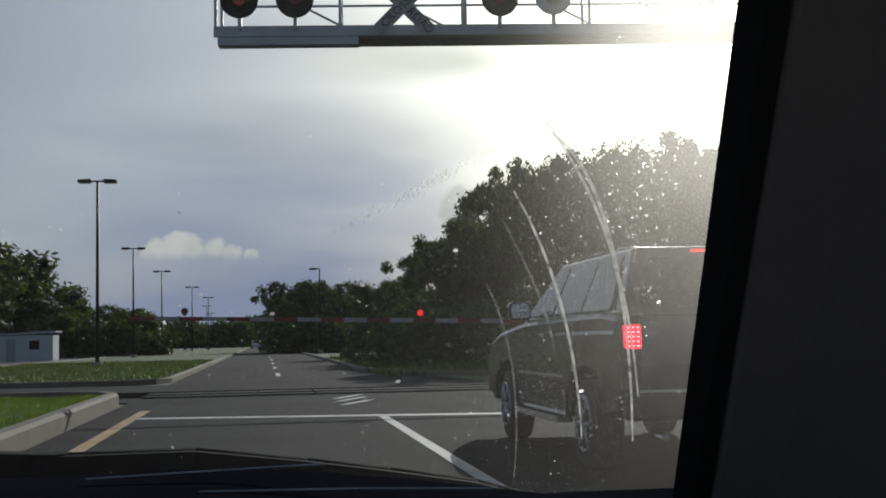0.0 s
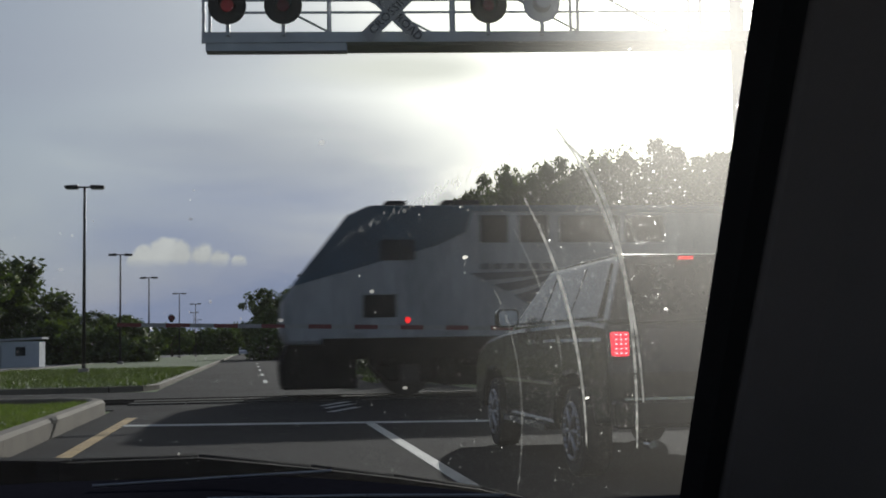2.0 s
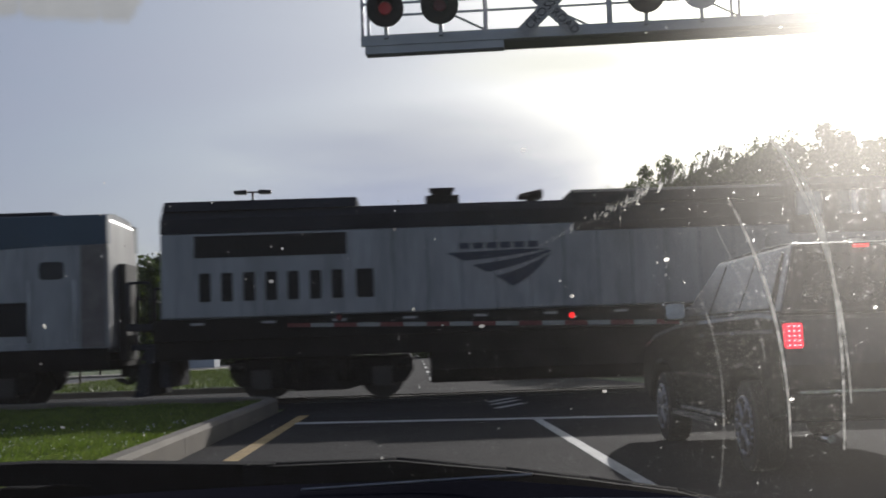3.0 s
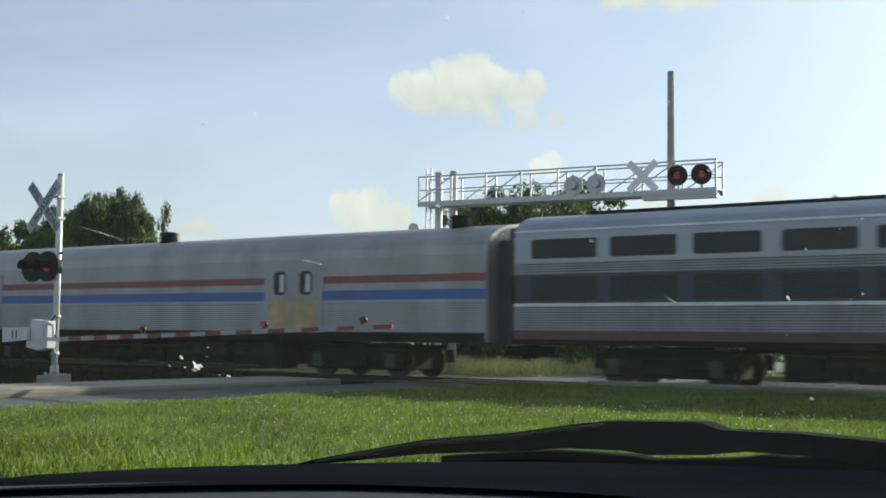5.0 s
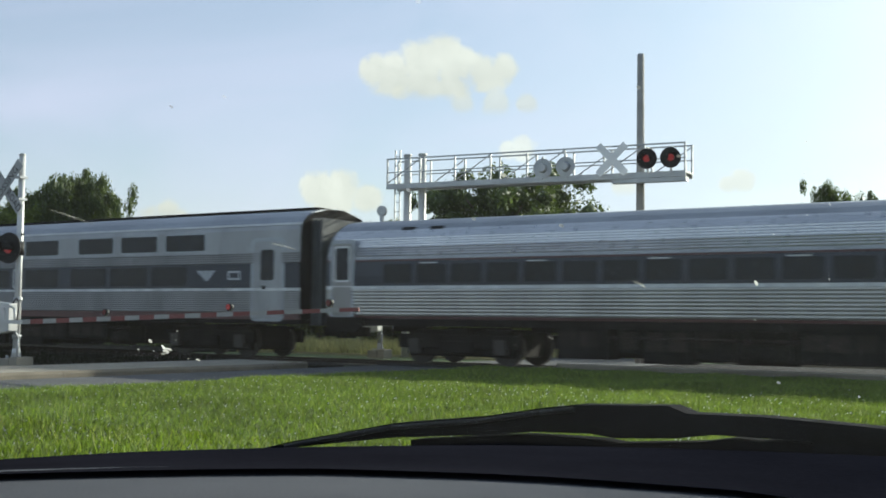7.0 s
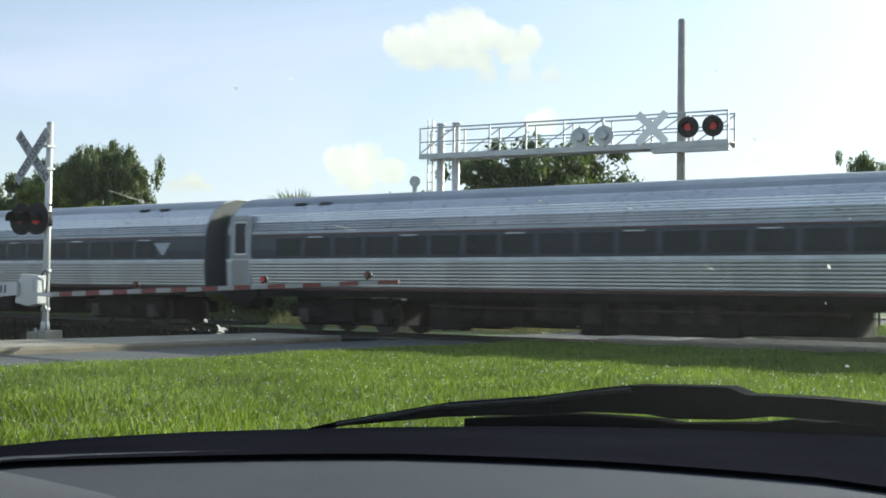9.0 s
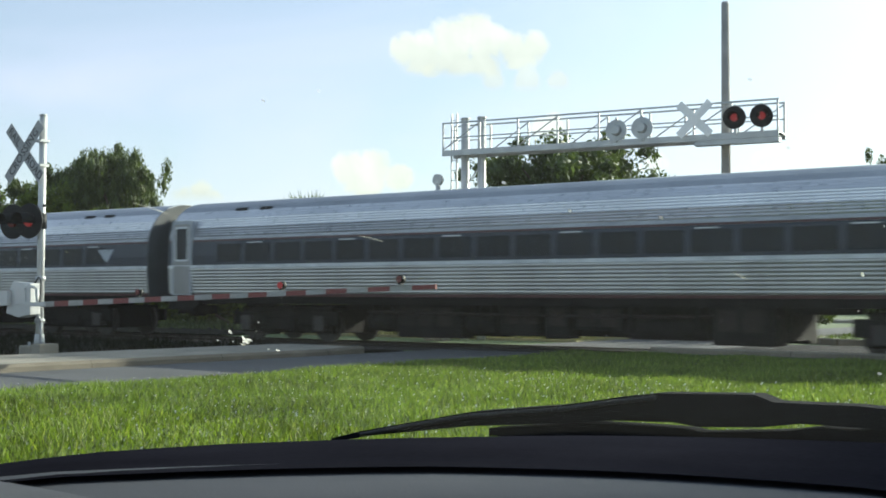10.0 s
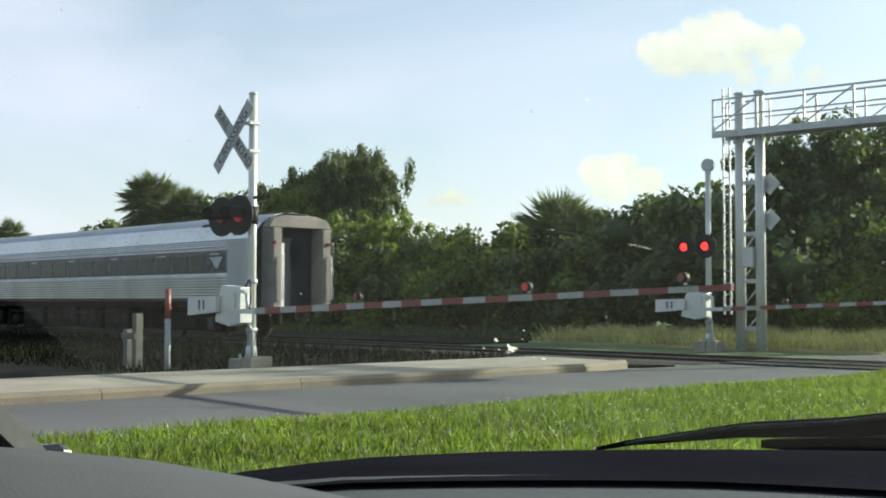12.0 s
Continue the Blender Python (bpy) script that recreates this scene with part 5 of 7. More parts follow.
def own_car():
    t = thing("own_car", pose(*CAR_START), "dark car interior with dusty windscreen, grey dashboard and black wipers", "car")
    glass = windscreen_mat()
    pane = part("windscreen", Geo().add([on_pane(x, z, d) for d in (0.0, -0.005) for x, z in ((-1.90, -0.12), (0.34, -0.12), (0.22, 0.42), (-1.80, 0.42))], [(0, 1, 2, 3), (7, 6, 5, 4), (0, 4, 5, 1), (1, 5, 6, 2), (2, 6, 7, 3), (3, 7, 4, 0)]), glass, t, "dusty windscreen glass")
    bright, faint = scratch_mat(0.95), scratch_mat(0.26)

    def arc(a, b, c, w, material, taper=0.35):
        w = w * 0.85
        # a thin curved scratch through three places on the pane
        g = Geo()
        pts = []
        for i in range(33):
            s = i / 32
            x = (1 - s) * (1 - 2 * s) * a[0] + 4 * s * (1 - s) * b[0] + s * (2 * s - 1) * c[0]
            z = (1 - s) * (1 - 2 * s) * a[1] + 4 * s * (1 - s) * b[1] + s * (2 * s - 1) * c[1]
            pts.append((x, z, w * (taper + (1 - taper) * math.sin(math.pi * s) ** 0.6)))
        rim = []
        for (x0, z0, w0), (x1, z1, w1) in zip(pts, pts[1:]):
            d = Vector((x1 - x0, z1 - z0)).normalized()
            n = Vector((-d.y, d.x))
            rim += [on_pane(x0 - n.x * w0, z0 - n.y * w0, 0.003), on_pane(x0 + n.x * w0, z0 + n.y * w0, 0.003)]
        g.add(rim, [(2 * i, 2 * i + 1, 2 * i + 3, 2 * i + 2) for i in range(len(rim) // 2 - 1)])
        part("scratch", g, material, pane, "pale curved wiper scratch")
    arc((0.157, 0.111), (0.212, 0.049), (0.271, -0.089), 0.0012, bright)
    arc((0.151, 0.117), (0.2105, 0.050), (0.262, -0.05), 0.0010, bright)
    arc((0.142, 0.083), (0.191, 0.012), (0.230, -0.082), 0.0010, bright)
    arc((0.134, 0.074), (0.175, 0.019), (0.192, -0.018), 0.0008, faint)
    arc((0.135, 0.034), (0.167, -0.029), (0.186, -0.118), 0.0008, faint)
    arc((0.206, 0.075), (0.213, 0.066), (0.219, 0.058), 0.0008, faint)
    arc((-0.346, 0.028), (-0.342, 0.0255), (-0.339, 0.023), 0.0012, faint)
    arc((-0.636, 0.058), (-0.626, 0.056), (-0.616, 0.053), 0.0009, faint)
    arc((-0.854, 0.090), (-0.834, 0.084), (-0.814, 0.077), 0.0010, faint)
    rng = random.Random(5)
    g = Geo()
    for i in range(210):
        s = rng.random() ** 0.7
        x, z = 0.035 + (0.147 - 0.035) * s + rng.gauss(0, 0.0012), 0.060 + (0.113 - 0.060) * s + rng.gauss(0, 0.0012)
        h, w = rng.uniform(0.0008, 0.0022) * (0.5 + s), 0.00022
        g.add([on_pane(x - w, z - h, 0.003), on_pane(x + w, z - h, 0.003), on_pane(x + w + 0.0006, z + h, 0.003), on_pane(x - w + 0.0006, z + h, 0.003)], [(0, 1, 2, 3)])
    dots = Geo()
    for i in range(1500):
        x = 0.33 - 0.62 * rng.random() ** 1.9
        z = rng.uniform(-0.115, 0.10) if rng.random() < 0.8 else rng.uniform(-0.11, 0.2)
        if x > 0.292 - 0.22 * (z + 0.16) or (x < 0.05 and rng.random() < 0.45):
            continue
        r = 0.00016 + 0.00042 * rng.random() ** 4 + (0.0009 if rng.random() < 0.008 else 0)
        k = rng.uniform(0.7, 1.5)
        dots.add([on_pane(x + r * math.cos(a * 1.0472), z + r * k * math.sin(a * 1.0472), 0.003) for a in range(6)], [(0, 1, 2, 3, 4, 5)])
    for i in range(6000):
        x, z = 0.15 + 0.16 * rng.random() ** 0.8, -0.118 + 0.25 * rng.random() ** 1.1
        if x > 0.292 - 0.22 * (z + 0.16) or rng.random() < 0.5 * abs(z - 0.02) / 0.12:
            continue
        r, k = 0.00008 + 0.00017 * rng.random() ** 3, rng.uniform(0.7, 1.6)
        dots.add([on_pane(x + r * math.cos(a * 1.5708 + 0.4), z + r * k * math.sin(a * 1.5708 + 0.4), 0.003) for a in range(4)], [(0, 1, 2, 3)])
    # a dried insect splash low on the glass, with a few flecks round it
    splash = Geo()
    for dx, dz, r, k in ((0.0, 0.0, 0.0056, 0.30), (0.006, 0.0012, 0.0042, 0.42), (-0.007, -0.0014, 0.0038, 0.30), (0.002, 0.0045, 0.0015, 1.3), (0.0005, 0.0028, 0.0016, 0.8), (-0.010, 0.0095, 0.0022, 0.7), (-0.0085, 0.0105, 0.0012, 1.4), (-0.017, 0.0002, 0.0010, 0.6), (0.027, 0.0115, 0.0010, 0.8), (-0.037, 0.0012, 0.0012, 0.8), (0.022, -0.0065, 0.0018, 0.3), (0.034, -0.007, 0.0028, 0.3), (0.039, 0.020, 0.0013, 0.5)):
        splash.add([on_pane(-0.864 + dx + r * math.cos(a * 0.6981) * rng.uniform(0.75, 1.2), -0.033 + dz + 0.12 * (dx if r > 0.003 else 0) + r * k * math.sin(a * 0.6981) * rng.uniform(0.75, 1.2), 0.003) for a in range(9)], [tuple(range(9))])
    tagged(part("insect_splash", splash, scratch_mat(0.75, 0.2), pane, "pale dried insect splash on the glass"), kind="stuff")
    tagged(part("dust_speck", dots, bright, pane, "bright dried specks on the glass"), kind="stuff")
    tagged(part("scuff", g, scratch_mat(0.3, 0.8), pane, "trail of short pale scuffs"), kind="stuff")

    # dashboard: swept round the driver, in rings of bearing (degrees to the left) and distance
    def edge(table, az):
        return float(np.interp(az, [a for a, _ in table], [z for _, z in table]))

    brow = ((-40, -0.17), (-22, -0.148), (-12, -0.125), (-6, -0.112), (0, -0.102), (10, -0.100), (30, -0.101), (40, -0.104), (48, -0.107), (54, -0.111), (58, -0.117), (62, -0.126), (70, -0.152), (85, -0.22))
    crease = ((-40, -0.16), (-22, -0.135), (-12, -0.118), (0, -0.108), (10, -0.099), (20, -0.088), (30, -0.0835), (40, -0.081), (57, -0.0815), (70, -0.091), (85, -0.12))
    hump = ((47, -0.106), (50, -0.092), (52, -0.084), (57, -0.071), (61.5, -0.061), (66, -0.052), (72, -0.044), (85, -0.040))

    def reach(az):
        return min(1.0, 0.885 / max(0.2, math.cos(radians(az))))

    def rings(name, az0, az1, rows, material, label, n=44, thick=0.05):
        g = Geo()
        m = len(rows(0.0))
        for s in (0.0, -thick):
            vs = []
            for i in range(n + 1):
                az = az0 + (az1 - az0) * i / n
                vs += [(-math.sin(radians(az)) * r, math.cos(radians(az)) * r, z + s) for r, z in rows(az)]
            g.add(vs, [(i * m + j, (i + 1) * m + j, (i + 1) * m + j + 1, i * m + j + 1) for i in range(n) for j in range(m - 1)], True)
        return part(name, g, material, t, label)
    rings("dashboard", -38, 84, lambda az: [(r, edge(crease, az) - 0.002 + 0.10 * (min(r, 0.60) - 0.60) ** 2 * 2 - (0.05 if r < 0.3 else 0)) for r in (0.26, 0.32, 0.40, 0.50, 0.60, 0.66, 0.70)], DASH, "grey grained dashboard top")
    rings("defroster_strip", -38, 84, lambda az: [(0.655 + (reach(az) - 0.655) * k / 5, edge(crease, az) + 0.0015 + (edge(brow, az) * reach(az) - edge(crease, az) - 0.0015) * k / 5) for k in range(6)], DASHDARK, "black strip under the glass")
    rings("instrument_hood", 47, 85, lambda az: [(r, edge(hump, az) + d) for r, d in ((0.30, -0.12), (0.40, -0.035), (0.47, -0.010), (0.52, -0.002), (0.55, 0.0), (0.58, -0.006), (0.62, -0.024), (0.66, -0.06))], DASH, "grey rounded instrument hood", 24)

    def top_z(x):
        return -0.112 - 0.055 * ((x + 0.22) / 0.8) ** 2

    def edge_y(x):
        return 0.95 - 0.30 * ((x + 0.35) / 1.0) ** 2
    g = Geo()
    vs = []
    for i in range(41):
        x = -1.42 + 1.80 * i / 40
        vs += [(x, edge_y(x) * (0.99 + 0.23 * j / 3), top_z(x) - 0.01 * (j == 3)) for j in range(4)]
    g.add(vs, [(i * 4 + j, (i + 1) * 4 + j, (i + 1) * 4 + j + 1, i * 4 + j + 1) for i in range(40) for j in range(3)], True)
    part("cowl", g, DASHDARK, t, "black plastic cowl")
    # pale strips added as painted highlights along the cowl's edges
    for pts in (((-0.118, 0.84, -0.0885), (-0.03, 0.85, -0.0868), (0.040, 0.84, -0.0838)), ((-0.042, 0.80, -0.0948), (0.06, 0.80, -0.0965), (0.150, 0.79, -0.0985)), ((-0.165, 0.84, -0.0955), (-0.13, 0.84, -0.0925))):
        part("cowl_edge", Geo().path(pts, 0.0011, 5), ROOFCAR, t, "thin pale strip painted as an edge highlight")
    # wipers lying across the cowl
    def wiper(pts, label):
        w = thing("wiper", label=label)
        w.parent = t
        part("wiper_arm", Geo().path([(x * 1.0, 1.0, z - 0.005) for x, z in pts], 0.007, 8), WIPER, w)
        g = Geo()
        for (xa, za), (xb, zb) in zip(pts, pts[1:]):
            g.add([(xa, 0.985, za - 0.025), (xb, 0.985, zb - 0.025), (xb, 0.985, zb), (xa, 0.985, za), (xa, 1.01, za - 0.025), (xb, 1.01, zb - 0.025), (xb, 1.01, zb), (xa, 1.01, za)], [(0, 1, 2, 3), (7, 6, 5, 4), (3, 2, 6, 7), (0, 4, 5, 1)])
        part("wiper_blade", g, WIPER, w)
        low = [(x, z) for x, z in pts if pts[0][0] + 0.10 < x < pts[-1][0] + 0.01]
        part("wiper_spring", Geo().path([(x, 0.995, z - 0.034 - 0.004 * (k % 2)) for k, (x, z) in enumerate(low)], 0.007, 6), WIPER, w)
        part("rubber_strip", Geo().path([(x, 0.99, z - 0.015) for x, z in pts[1:-1]], 0.004, 6), RUBBER, w)
        part("pivot", Geo().tube((pts[-1][0], 1.0, pts[-1][1] - 0.05), (pts[-1][0], 1.0, pts[-1][1]), 0.018, n=10), WIPER, w)
    def strip_between(upper, lower, y0, y1):
        g = Geo()
        xs = sorted({x for x, _ in upper} | {x for x, _ in lower})
        hi = [np.interp(x, *zip(*upper)) for x in xs]
        lo = [np.interp(x, *zip(*lower)) for x in xs]
        for i in range(len(xs) - 1):
            g.prism([(xs[i], lo[i]), (xs[i + 1], lo[i + 1]), (xs[i + 1], hi[i + 1]), (xs[i], hi[i])], "y", y0, y1)
        return g
    w = thing("wiper", label="black wiper lying at the foot of the glass")
    w.parent = t
    crest = [(-0.90, -0.142), (-0.857, -0.131), (-0.718, -0.103), (-0.616, -0.0910), (-0.55, -0.0795), (-0.515, -0.0748), (-0.425, -0.0715), (-0.408, -0.0772), (-0.34, -0.0765), (-0.265, -0.0795), (-0.16, -0.084)]
    under = [(-0.90, -0.146), (-0.857, -0.137), (-0.72, -0.1175), (-0.60, -0.107), (-0.56, -0.1020), (-0.50, -0.1000), (-0.475, -0.1025), (-0.42, -0.0992), (-0.385, -0.0940), (-0.34, -0.0942), (-0.265, -0.0955), (-0.16, -0.099)]
    part("wiper_blade", strip_between(crest, under, 0.985, 1.012), WIPER, w)
    part("wiper_arm", strip_between([(-0.70, -0.1185), (-0.58, -0.1062), (-0.545, -0.1056), (-0.495, -0.1056), (-0.478, -0.1078), (-0.40, -0.1015), (-0.372, -0.0968), (-0.348, -0.0976), (-0.325, -0.0952), (-0.20, -0.101)], [(-0.70, -0.126), (-0.45, -0.120), (-0.20, -0.119)], 0.99, 1.018), WIPER, w)
    part("rubber_strip", Geo().path([(x, 0.982, z - 0.004) for x, z in crest[1:6]], 0.0025, 6), RUBBER, w)
    part("pivot", Geo().tube((-0.17, 1.0, -0.135), (-0.17, 1.0, -0.084), 0.018, n=10), WIPER, w)
    wiper([(-0.30, -0.088), (-0.20, -0.086), (-0.056, -0.085), (0.033, -0.096), (0.10, -0.106), (0.172, -0.118), (0.22, -0.132)], "second black wiper at the foot of the glass")
    # pillars, roof and doors close the cabin
    def pillar(name, s, foot, head, label, wide=0.30, material=None):
        a, b = Vector(foot), Vector(head)
        cross = [(0.0, 0.0), (s * 0.012, -0.02), (s * 0.04, -0.045), (s * wide, -0.06), (s * wide, 0.05), (s * 0.02, 0.02)]
        vs = [c + Vector((x, y, 0)) for c in (a, b) for x, y in cross]
        n = len(cross)
        p = part(name, Geo().add(vs, [(i, (i + 1) % n, n + (i + 1) % n, n + i) for i in range(n)] + [tuple(range(n)), tuple(range(n, 2 * n))], False), material or PILLAR, t, label, bevel=0.006)
        seal = [(s * -0.012, 0.0), (s * -0.002, -0.012), (s * 0.008, -0.016), (s * 0.010, 0.01)]
        vs = [c + Vector((x, y, 0)) for c in (a, b) for x, y in seal]
        n = 4
        part("seal", Geo().add(vs, [(i, (i + 1) % n, n + (i + 1) % n, n + i) for i in range(n)] + [(0, 1, 2, 3), (4, 5, 6, 7)]), RUBBER, p, "black rubber edge")
    pillar("pillar", 1, (0.290, 0.84, -0.16), (0.204, 0.40, 0.27), "charcoal trim of the windscreen pillar")
    pillar("pillar", -1, (-1.280, 0.515, -0.15), (-1.150, 0.005, 0.32), "dark windscreen pillar", 0.045, RUBBER)
    part("roof_lining", Geo().box(-1.5, 0.5, -1.6, 0.36, 0.30, 0.36), PILLAR, t)
    part("roof", Geo().prism([(-1.56, 0.362), (0.56, 0.362), (0.46, 0.41), (-1.46, 0.41)], "y", -1.62, 0.34), SUVPAINT, t, "dark painted roof", bevel=0.02)
    part("bonnet", Geo().prism([(1.20, -0.80), (1.20, -0.235), (1.70, -0.25), (1.95, -0.31), (2.02, -0.42), (2.02, -0.80)], "x", -1.38, 0.36), SUVPAINT, t, "dark painted bonnet", bevel=0.05)
    part("outer_door", Geo().box(0.503, 0.55, -1.6, 0.9, -0.80, -0.13), SUVPAINT, t, bevel=0.02)
    part("outer_door", Geo().box(-1.57, -1.523, -1.6, 0.7, -0.80, -0.17), SUVPAINT, t, bevel=0.02)
    part("door", Geo().box(0.42, 0.50, -1.6, 0.75, -0.75, -0.12), PILLAR, t)
    part("door", Geo().box(-1.52, -1.44, -1.6, 0.6, -0.75, -0.16), PILLAR, t)
    part("rear_wall", Geo().box(-1.5, 0.5, -1.66, -1.6, -0.75, -0.10), PILLAR, t)
    for x in (-1.25, 0.25):
        for y in (-1.3, 1.35):
            part("wheel", Geo().tube((x - 0.1, y, -0.87), (x + 0.1, y, -0.87), 0.33, n=24), TYRE, t)
    part("chassis", Geo().box(-1.2, 0.2, -1.7, 1.5, -0.95, -0.80), UNDER, t)
    part("cabin_floor", Geo().box(-1.5, 0.5, -1.6, 1.05, -0.80, -0.75), PILLAR, t)
    part("firewall", Geo().box(-1.2, 0.3, 1.02, 1.07, -0.75, -0.50), PILLAR, t)
    return t


OWN = own_car()

# ---------------------------------------------------------------- the train


def hw_fleet(z):
    zs = (0.95, 1.25, 1.7, 2.3, 2.75, 3.05, 3.3, 3.5, 3.66, 3.78, 3.84, 3.86)
    ws = (1.44, 1.50, 1.55, 1.565, 1.53, 1.44, 1.30, 1.12, 0.90, 0.62, 0.30, 0.0)
    return float(np.interp(z, zs, ws))


def hw_view(z):
    zs = (0.95, 1.2, 3.0, 3.65, 3.80, 3.98, 4.12, 4.22, 4.26, 4.27)
    ws = (1.50, 1.52, 1.53, 1.52, 1.47, 1.30, 1.02, 0.60, 0.25, 0.0)
    return float(np.interp(z, zs, ws))


def shell(name, hw, z0, z1, x0, x1, material, parent, ridges=0.0, proud=0.0, thick=0.03, steps=None, label="", sides=(-1, 1)):
    """A side panel that follows the car's cross-section, ridged where the steel is fluted."""
    g = Geo()
    n = steps or (max(2, int((z1 - z0) / 0.03)) if ridges else max(1, int((z1 - z0) / 0.12)))
    for s in sides:
        out = []
        for i in range(n + 1):
            z = z0 + (z1 - z0) * i / n
            out.append((s * (hw(z) + proud + (ridges if i % 2 else 0.0)), z))
        inn = [(y - s * thick, z) for y, z in reversed(out)]
        g.prism(out + inn, "x", x0, x1)
    return part(name, g, material, parent, label)


def roof_shell(name, hw, z0, z1, x0, x1, material, parent, ridges=0.0, label=""):
    g = Geo()
    n = 16
    prof = []
    for i in range(n + 1):
        z = z0 + (z1 - z0) * math.sin(math.pi / 2 * i / n)
        prof.append((-(hw(z) + (ridges if i % 2 else 0)), z))
    prof += [(-y, z) for y, z in reversed(prof[:-1])]
    inner = [(y * 0.97, z - 0.03) for y, z in reversed(prof)]
    g.prism(prof + inner, "x", x0, x1)
    return part(name, g, material, parent, label)


def bogie(parent, x, wheelbase=2.6, r=0.46):
    b = part("bogie", Geo().box(x - wheelbase / 2 - 0.55, x + wheelbase / 2 + 0.55, -1.12, -0.98, 0.42, 0.78).box(x - wheelbase / 2 - 0.55, x + wheelbase / 2 + 0.55, 0.98, 1.12, 0.42, 0.78).box(x - 0.35, x + 0.35, -1.1, 1.1, 0.55, 0.95).box(x - 0.5, x + 0.5, -1.22, -1.1, 0.30, 0.62).box(x - 0.5, x + 0.5, 1.1, 1.22, 0.30, 0.62).box(x - wheelbase / 2 - 0.3, x + wheelbase / 2 + 0.3, -1.0, 1.0, 0.22, 0.9), UNDER, parent, bevel=0.03)
    for dx in (-wheelbase / 2, wheelbase / 2):
        part("wheelset", Geo().tube((x + dx, -0.82, r), (x + dx, -0.69, r), r, n=26).tube((x + dx, 0.69, r), (x + dx, 0.82, r), r, n=26).tube((x + dx, -1.05, r), (x + dx, 1.05, r), 0.09, n=10).box(x + dx - 0.17, x + dx + 0.17, -1.2, -1.0, r - 0.17, r + 0.2), WHEELSTEEL, b)
    return b


def loco_bogie(parent, x, wheelbase=2.75, r=0.5):
    """A heavy two-axle bogie with deep side frames, springs and brake gear."""
    g = Geo().box(x - 0.6, x + 0.6, -1.0, 1.0, 0.3, 1.05)
    for s in (-1, 1):
        y0, y1 = sorted((s * 1.02, s * 1.20))
        g.prism([(x - 2.1, 0.62), (x - 1.9, 0.36), (x - 0.9, 0.30), (x - 0.55, 0.22), (x + 0.55, 0.22), (x + 0.9, 0.30), (x + 1.9, 0.36), (x + 2.1, 0.62), (x + 2.0, 0.98), (x - 2.0, 0.98)], "y", y0, y1)
    b = part("bogie", g, UNDER, parent, bevel=0.03)
    for s in (-1, 1):
        for dx in (-0.75, -0.45, 0.45, 0.75):
            part("spring", Geo().tube((x + dx, s * 1.27, 0.42), (x + dx, s * 1.27, 0.88), 0.10, n=10), UNDER, b)
        for dx in (-1.9, 0.0, 1.9):
            part("brake_cylinder", Geo().tube((x + dx - 0.18, s * 1.27, 0.80), (x + dx + 0.18, s * 1.27, 0.80), 0.11, n=10), UNDER, b)
    for dx in (-wheelbase / 2, wheelbase / 2):
        part("wheelset", Geo().tube((x + dx, -0.82, r), (x + dx, -0.69, r), r, n=26).tube((x + dx, 0.69, r), (x + dx, 0.82, r), r, n=26).box(x + dx - 0.22, x + dx + 0.22, -1.28, -1.0, r - 0.22, r + 0.22).box(x + dx - 0.22, x + dx + 0.22, 1.0, 1.28, r - 0.22, r + 0.22), WHEELSTEEL, b)
    return b


def couple(parent, x, s):
    part("coupler", Geo().box(min(x, x - s * 0.7), max(x, x - s * 0.7), -0.12, 0.12, 0.66, 0.92).box(min(x, x - s * 0.12), max(x, x - s * 0.12), -0.22, 0.22, 0.6, 0.98), UNDER, parent)


def diaphragm(parent, x, s, z0, z1, w=0.75):
    g = Geo()
    for k in range(5):
        a, b = sorted((x - s * 0.09 * k, x - s * (0.09 * k + 0.055)))
        o = 0.0 if k % 2 else 0.035
        g.box(a, b, -w - o, w + o, z0, z1 + o)
    part("diaphragm", g, BELLOWS, parent, "dusty dark grey gangway bellows")


def undergear(parent, x0, x1, seed, z1=1.0):
    rng = random.Random(seed)
    x = x0
    g = Geo().box(x0 - 1.0, x1 + 1.0, -0.9, 0.9, 0.85, 1.02)
    part("underframe", g, UNDER, parent)
    while x < x1 - 0.8:
        w = rng.uniform(0.6, 2.0)
        w = min(w, x1 - x)
        d = rng.uniform(0.17, 0.30)
        kind = rng.random()
        for s in (-1, 1):
            y0, y1 = sorted((s * 0.7, s * rng.uniform(1.15, 1.38)))
            if kind < 0.25:
                part("air_tank", Geo().tube((x, s * 1.05, d + 0.28), (x + w - 0.1, s * 1.05, d + 0.28), 0.24, n=14).box(x + 0.1, x + 0.18, y0, y1, d + 0.2, z1).box(x + w - 0.28, x + w - 0.2, y0, y1, d + 0.2, z1), UNDER, parent)
            else:
                e = part("equipment_box", Geo().box(x, x + w - 0.08, y0, y1, d + (0.2 if kind > 0.8 else 0), z1), UNDER, parent, bevel=0.02)
                for k in range(int(w / 0.55)):
                    xx = x + 0.08 + k * 0.55
                    yy = sorted((s * (abs(y1 if s > 0 else y0)), s * (abs(y1 if s > 0 else y0) + 0.012)))
                    part("box_cover", Geo().box(xx, xx + 0.45, *yy, d + 0.28, z1 - 0.08), GRIME, e)
        x += w + rng.uniform(-0.05, 0.12)
    part("pipe", Geo().path([(x0, -1.3, 0.80), ((x0 + x1) / 2, -1.3, 0.76), (x1, -1.3, 0.80)], 0.035), GRIME, parent)
    part("cross_bearer", Geo().box(x0, x1, -0.7, 0.7, 0.30, 0.86), UNDER, parent)


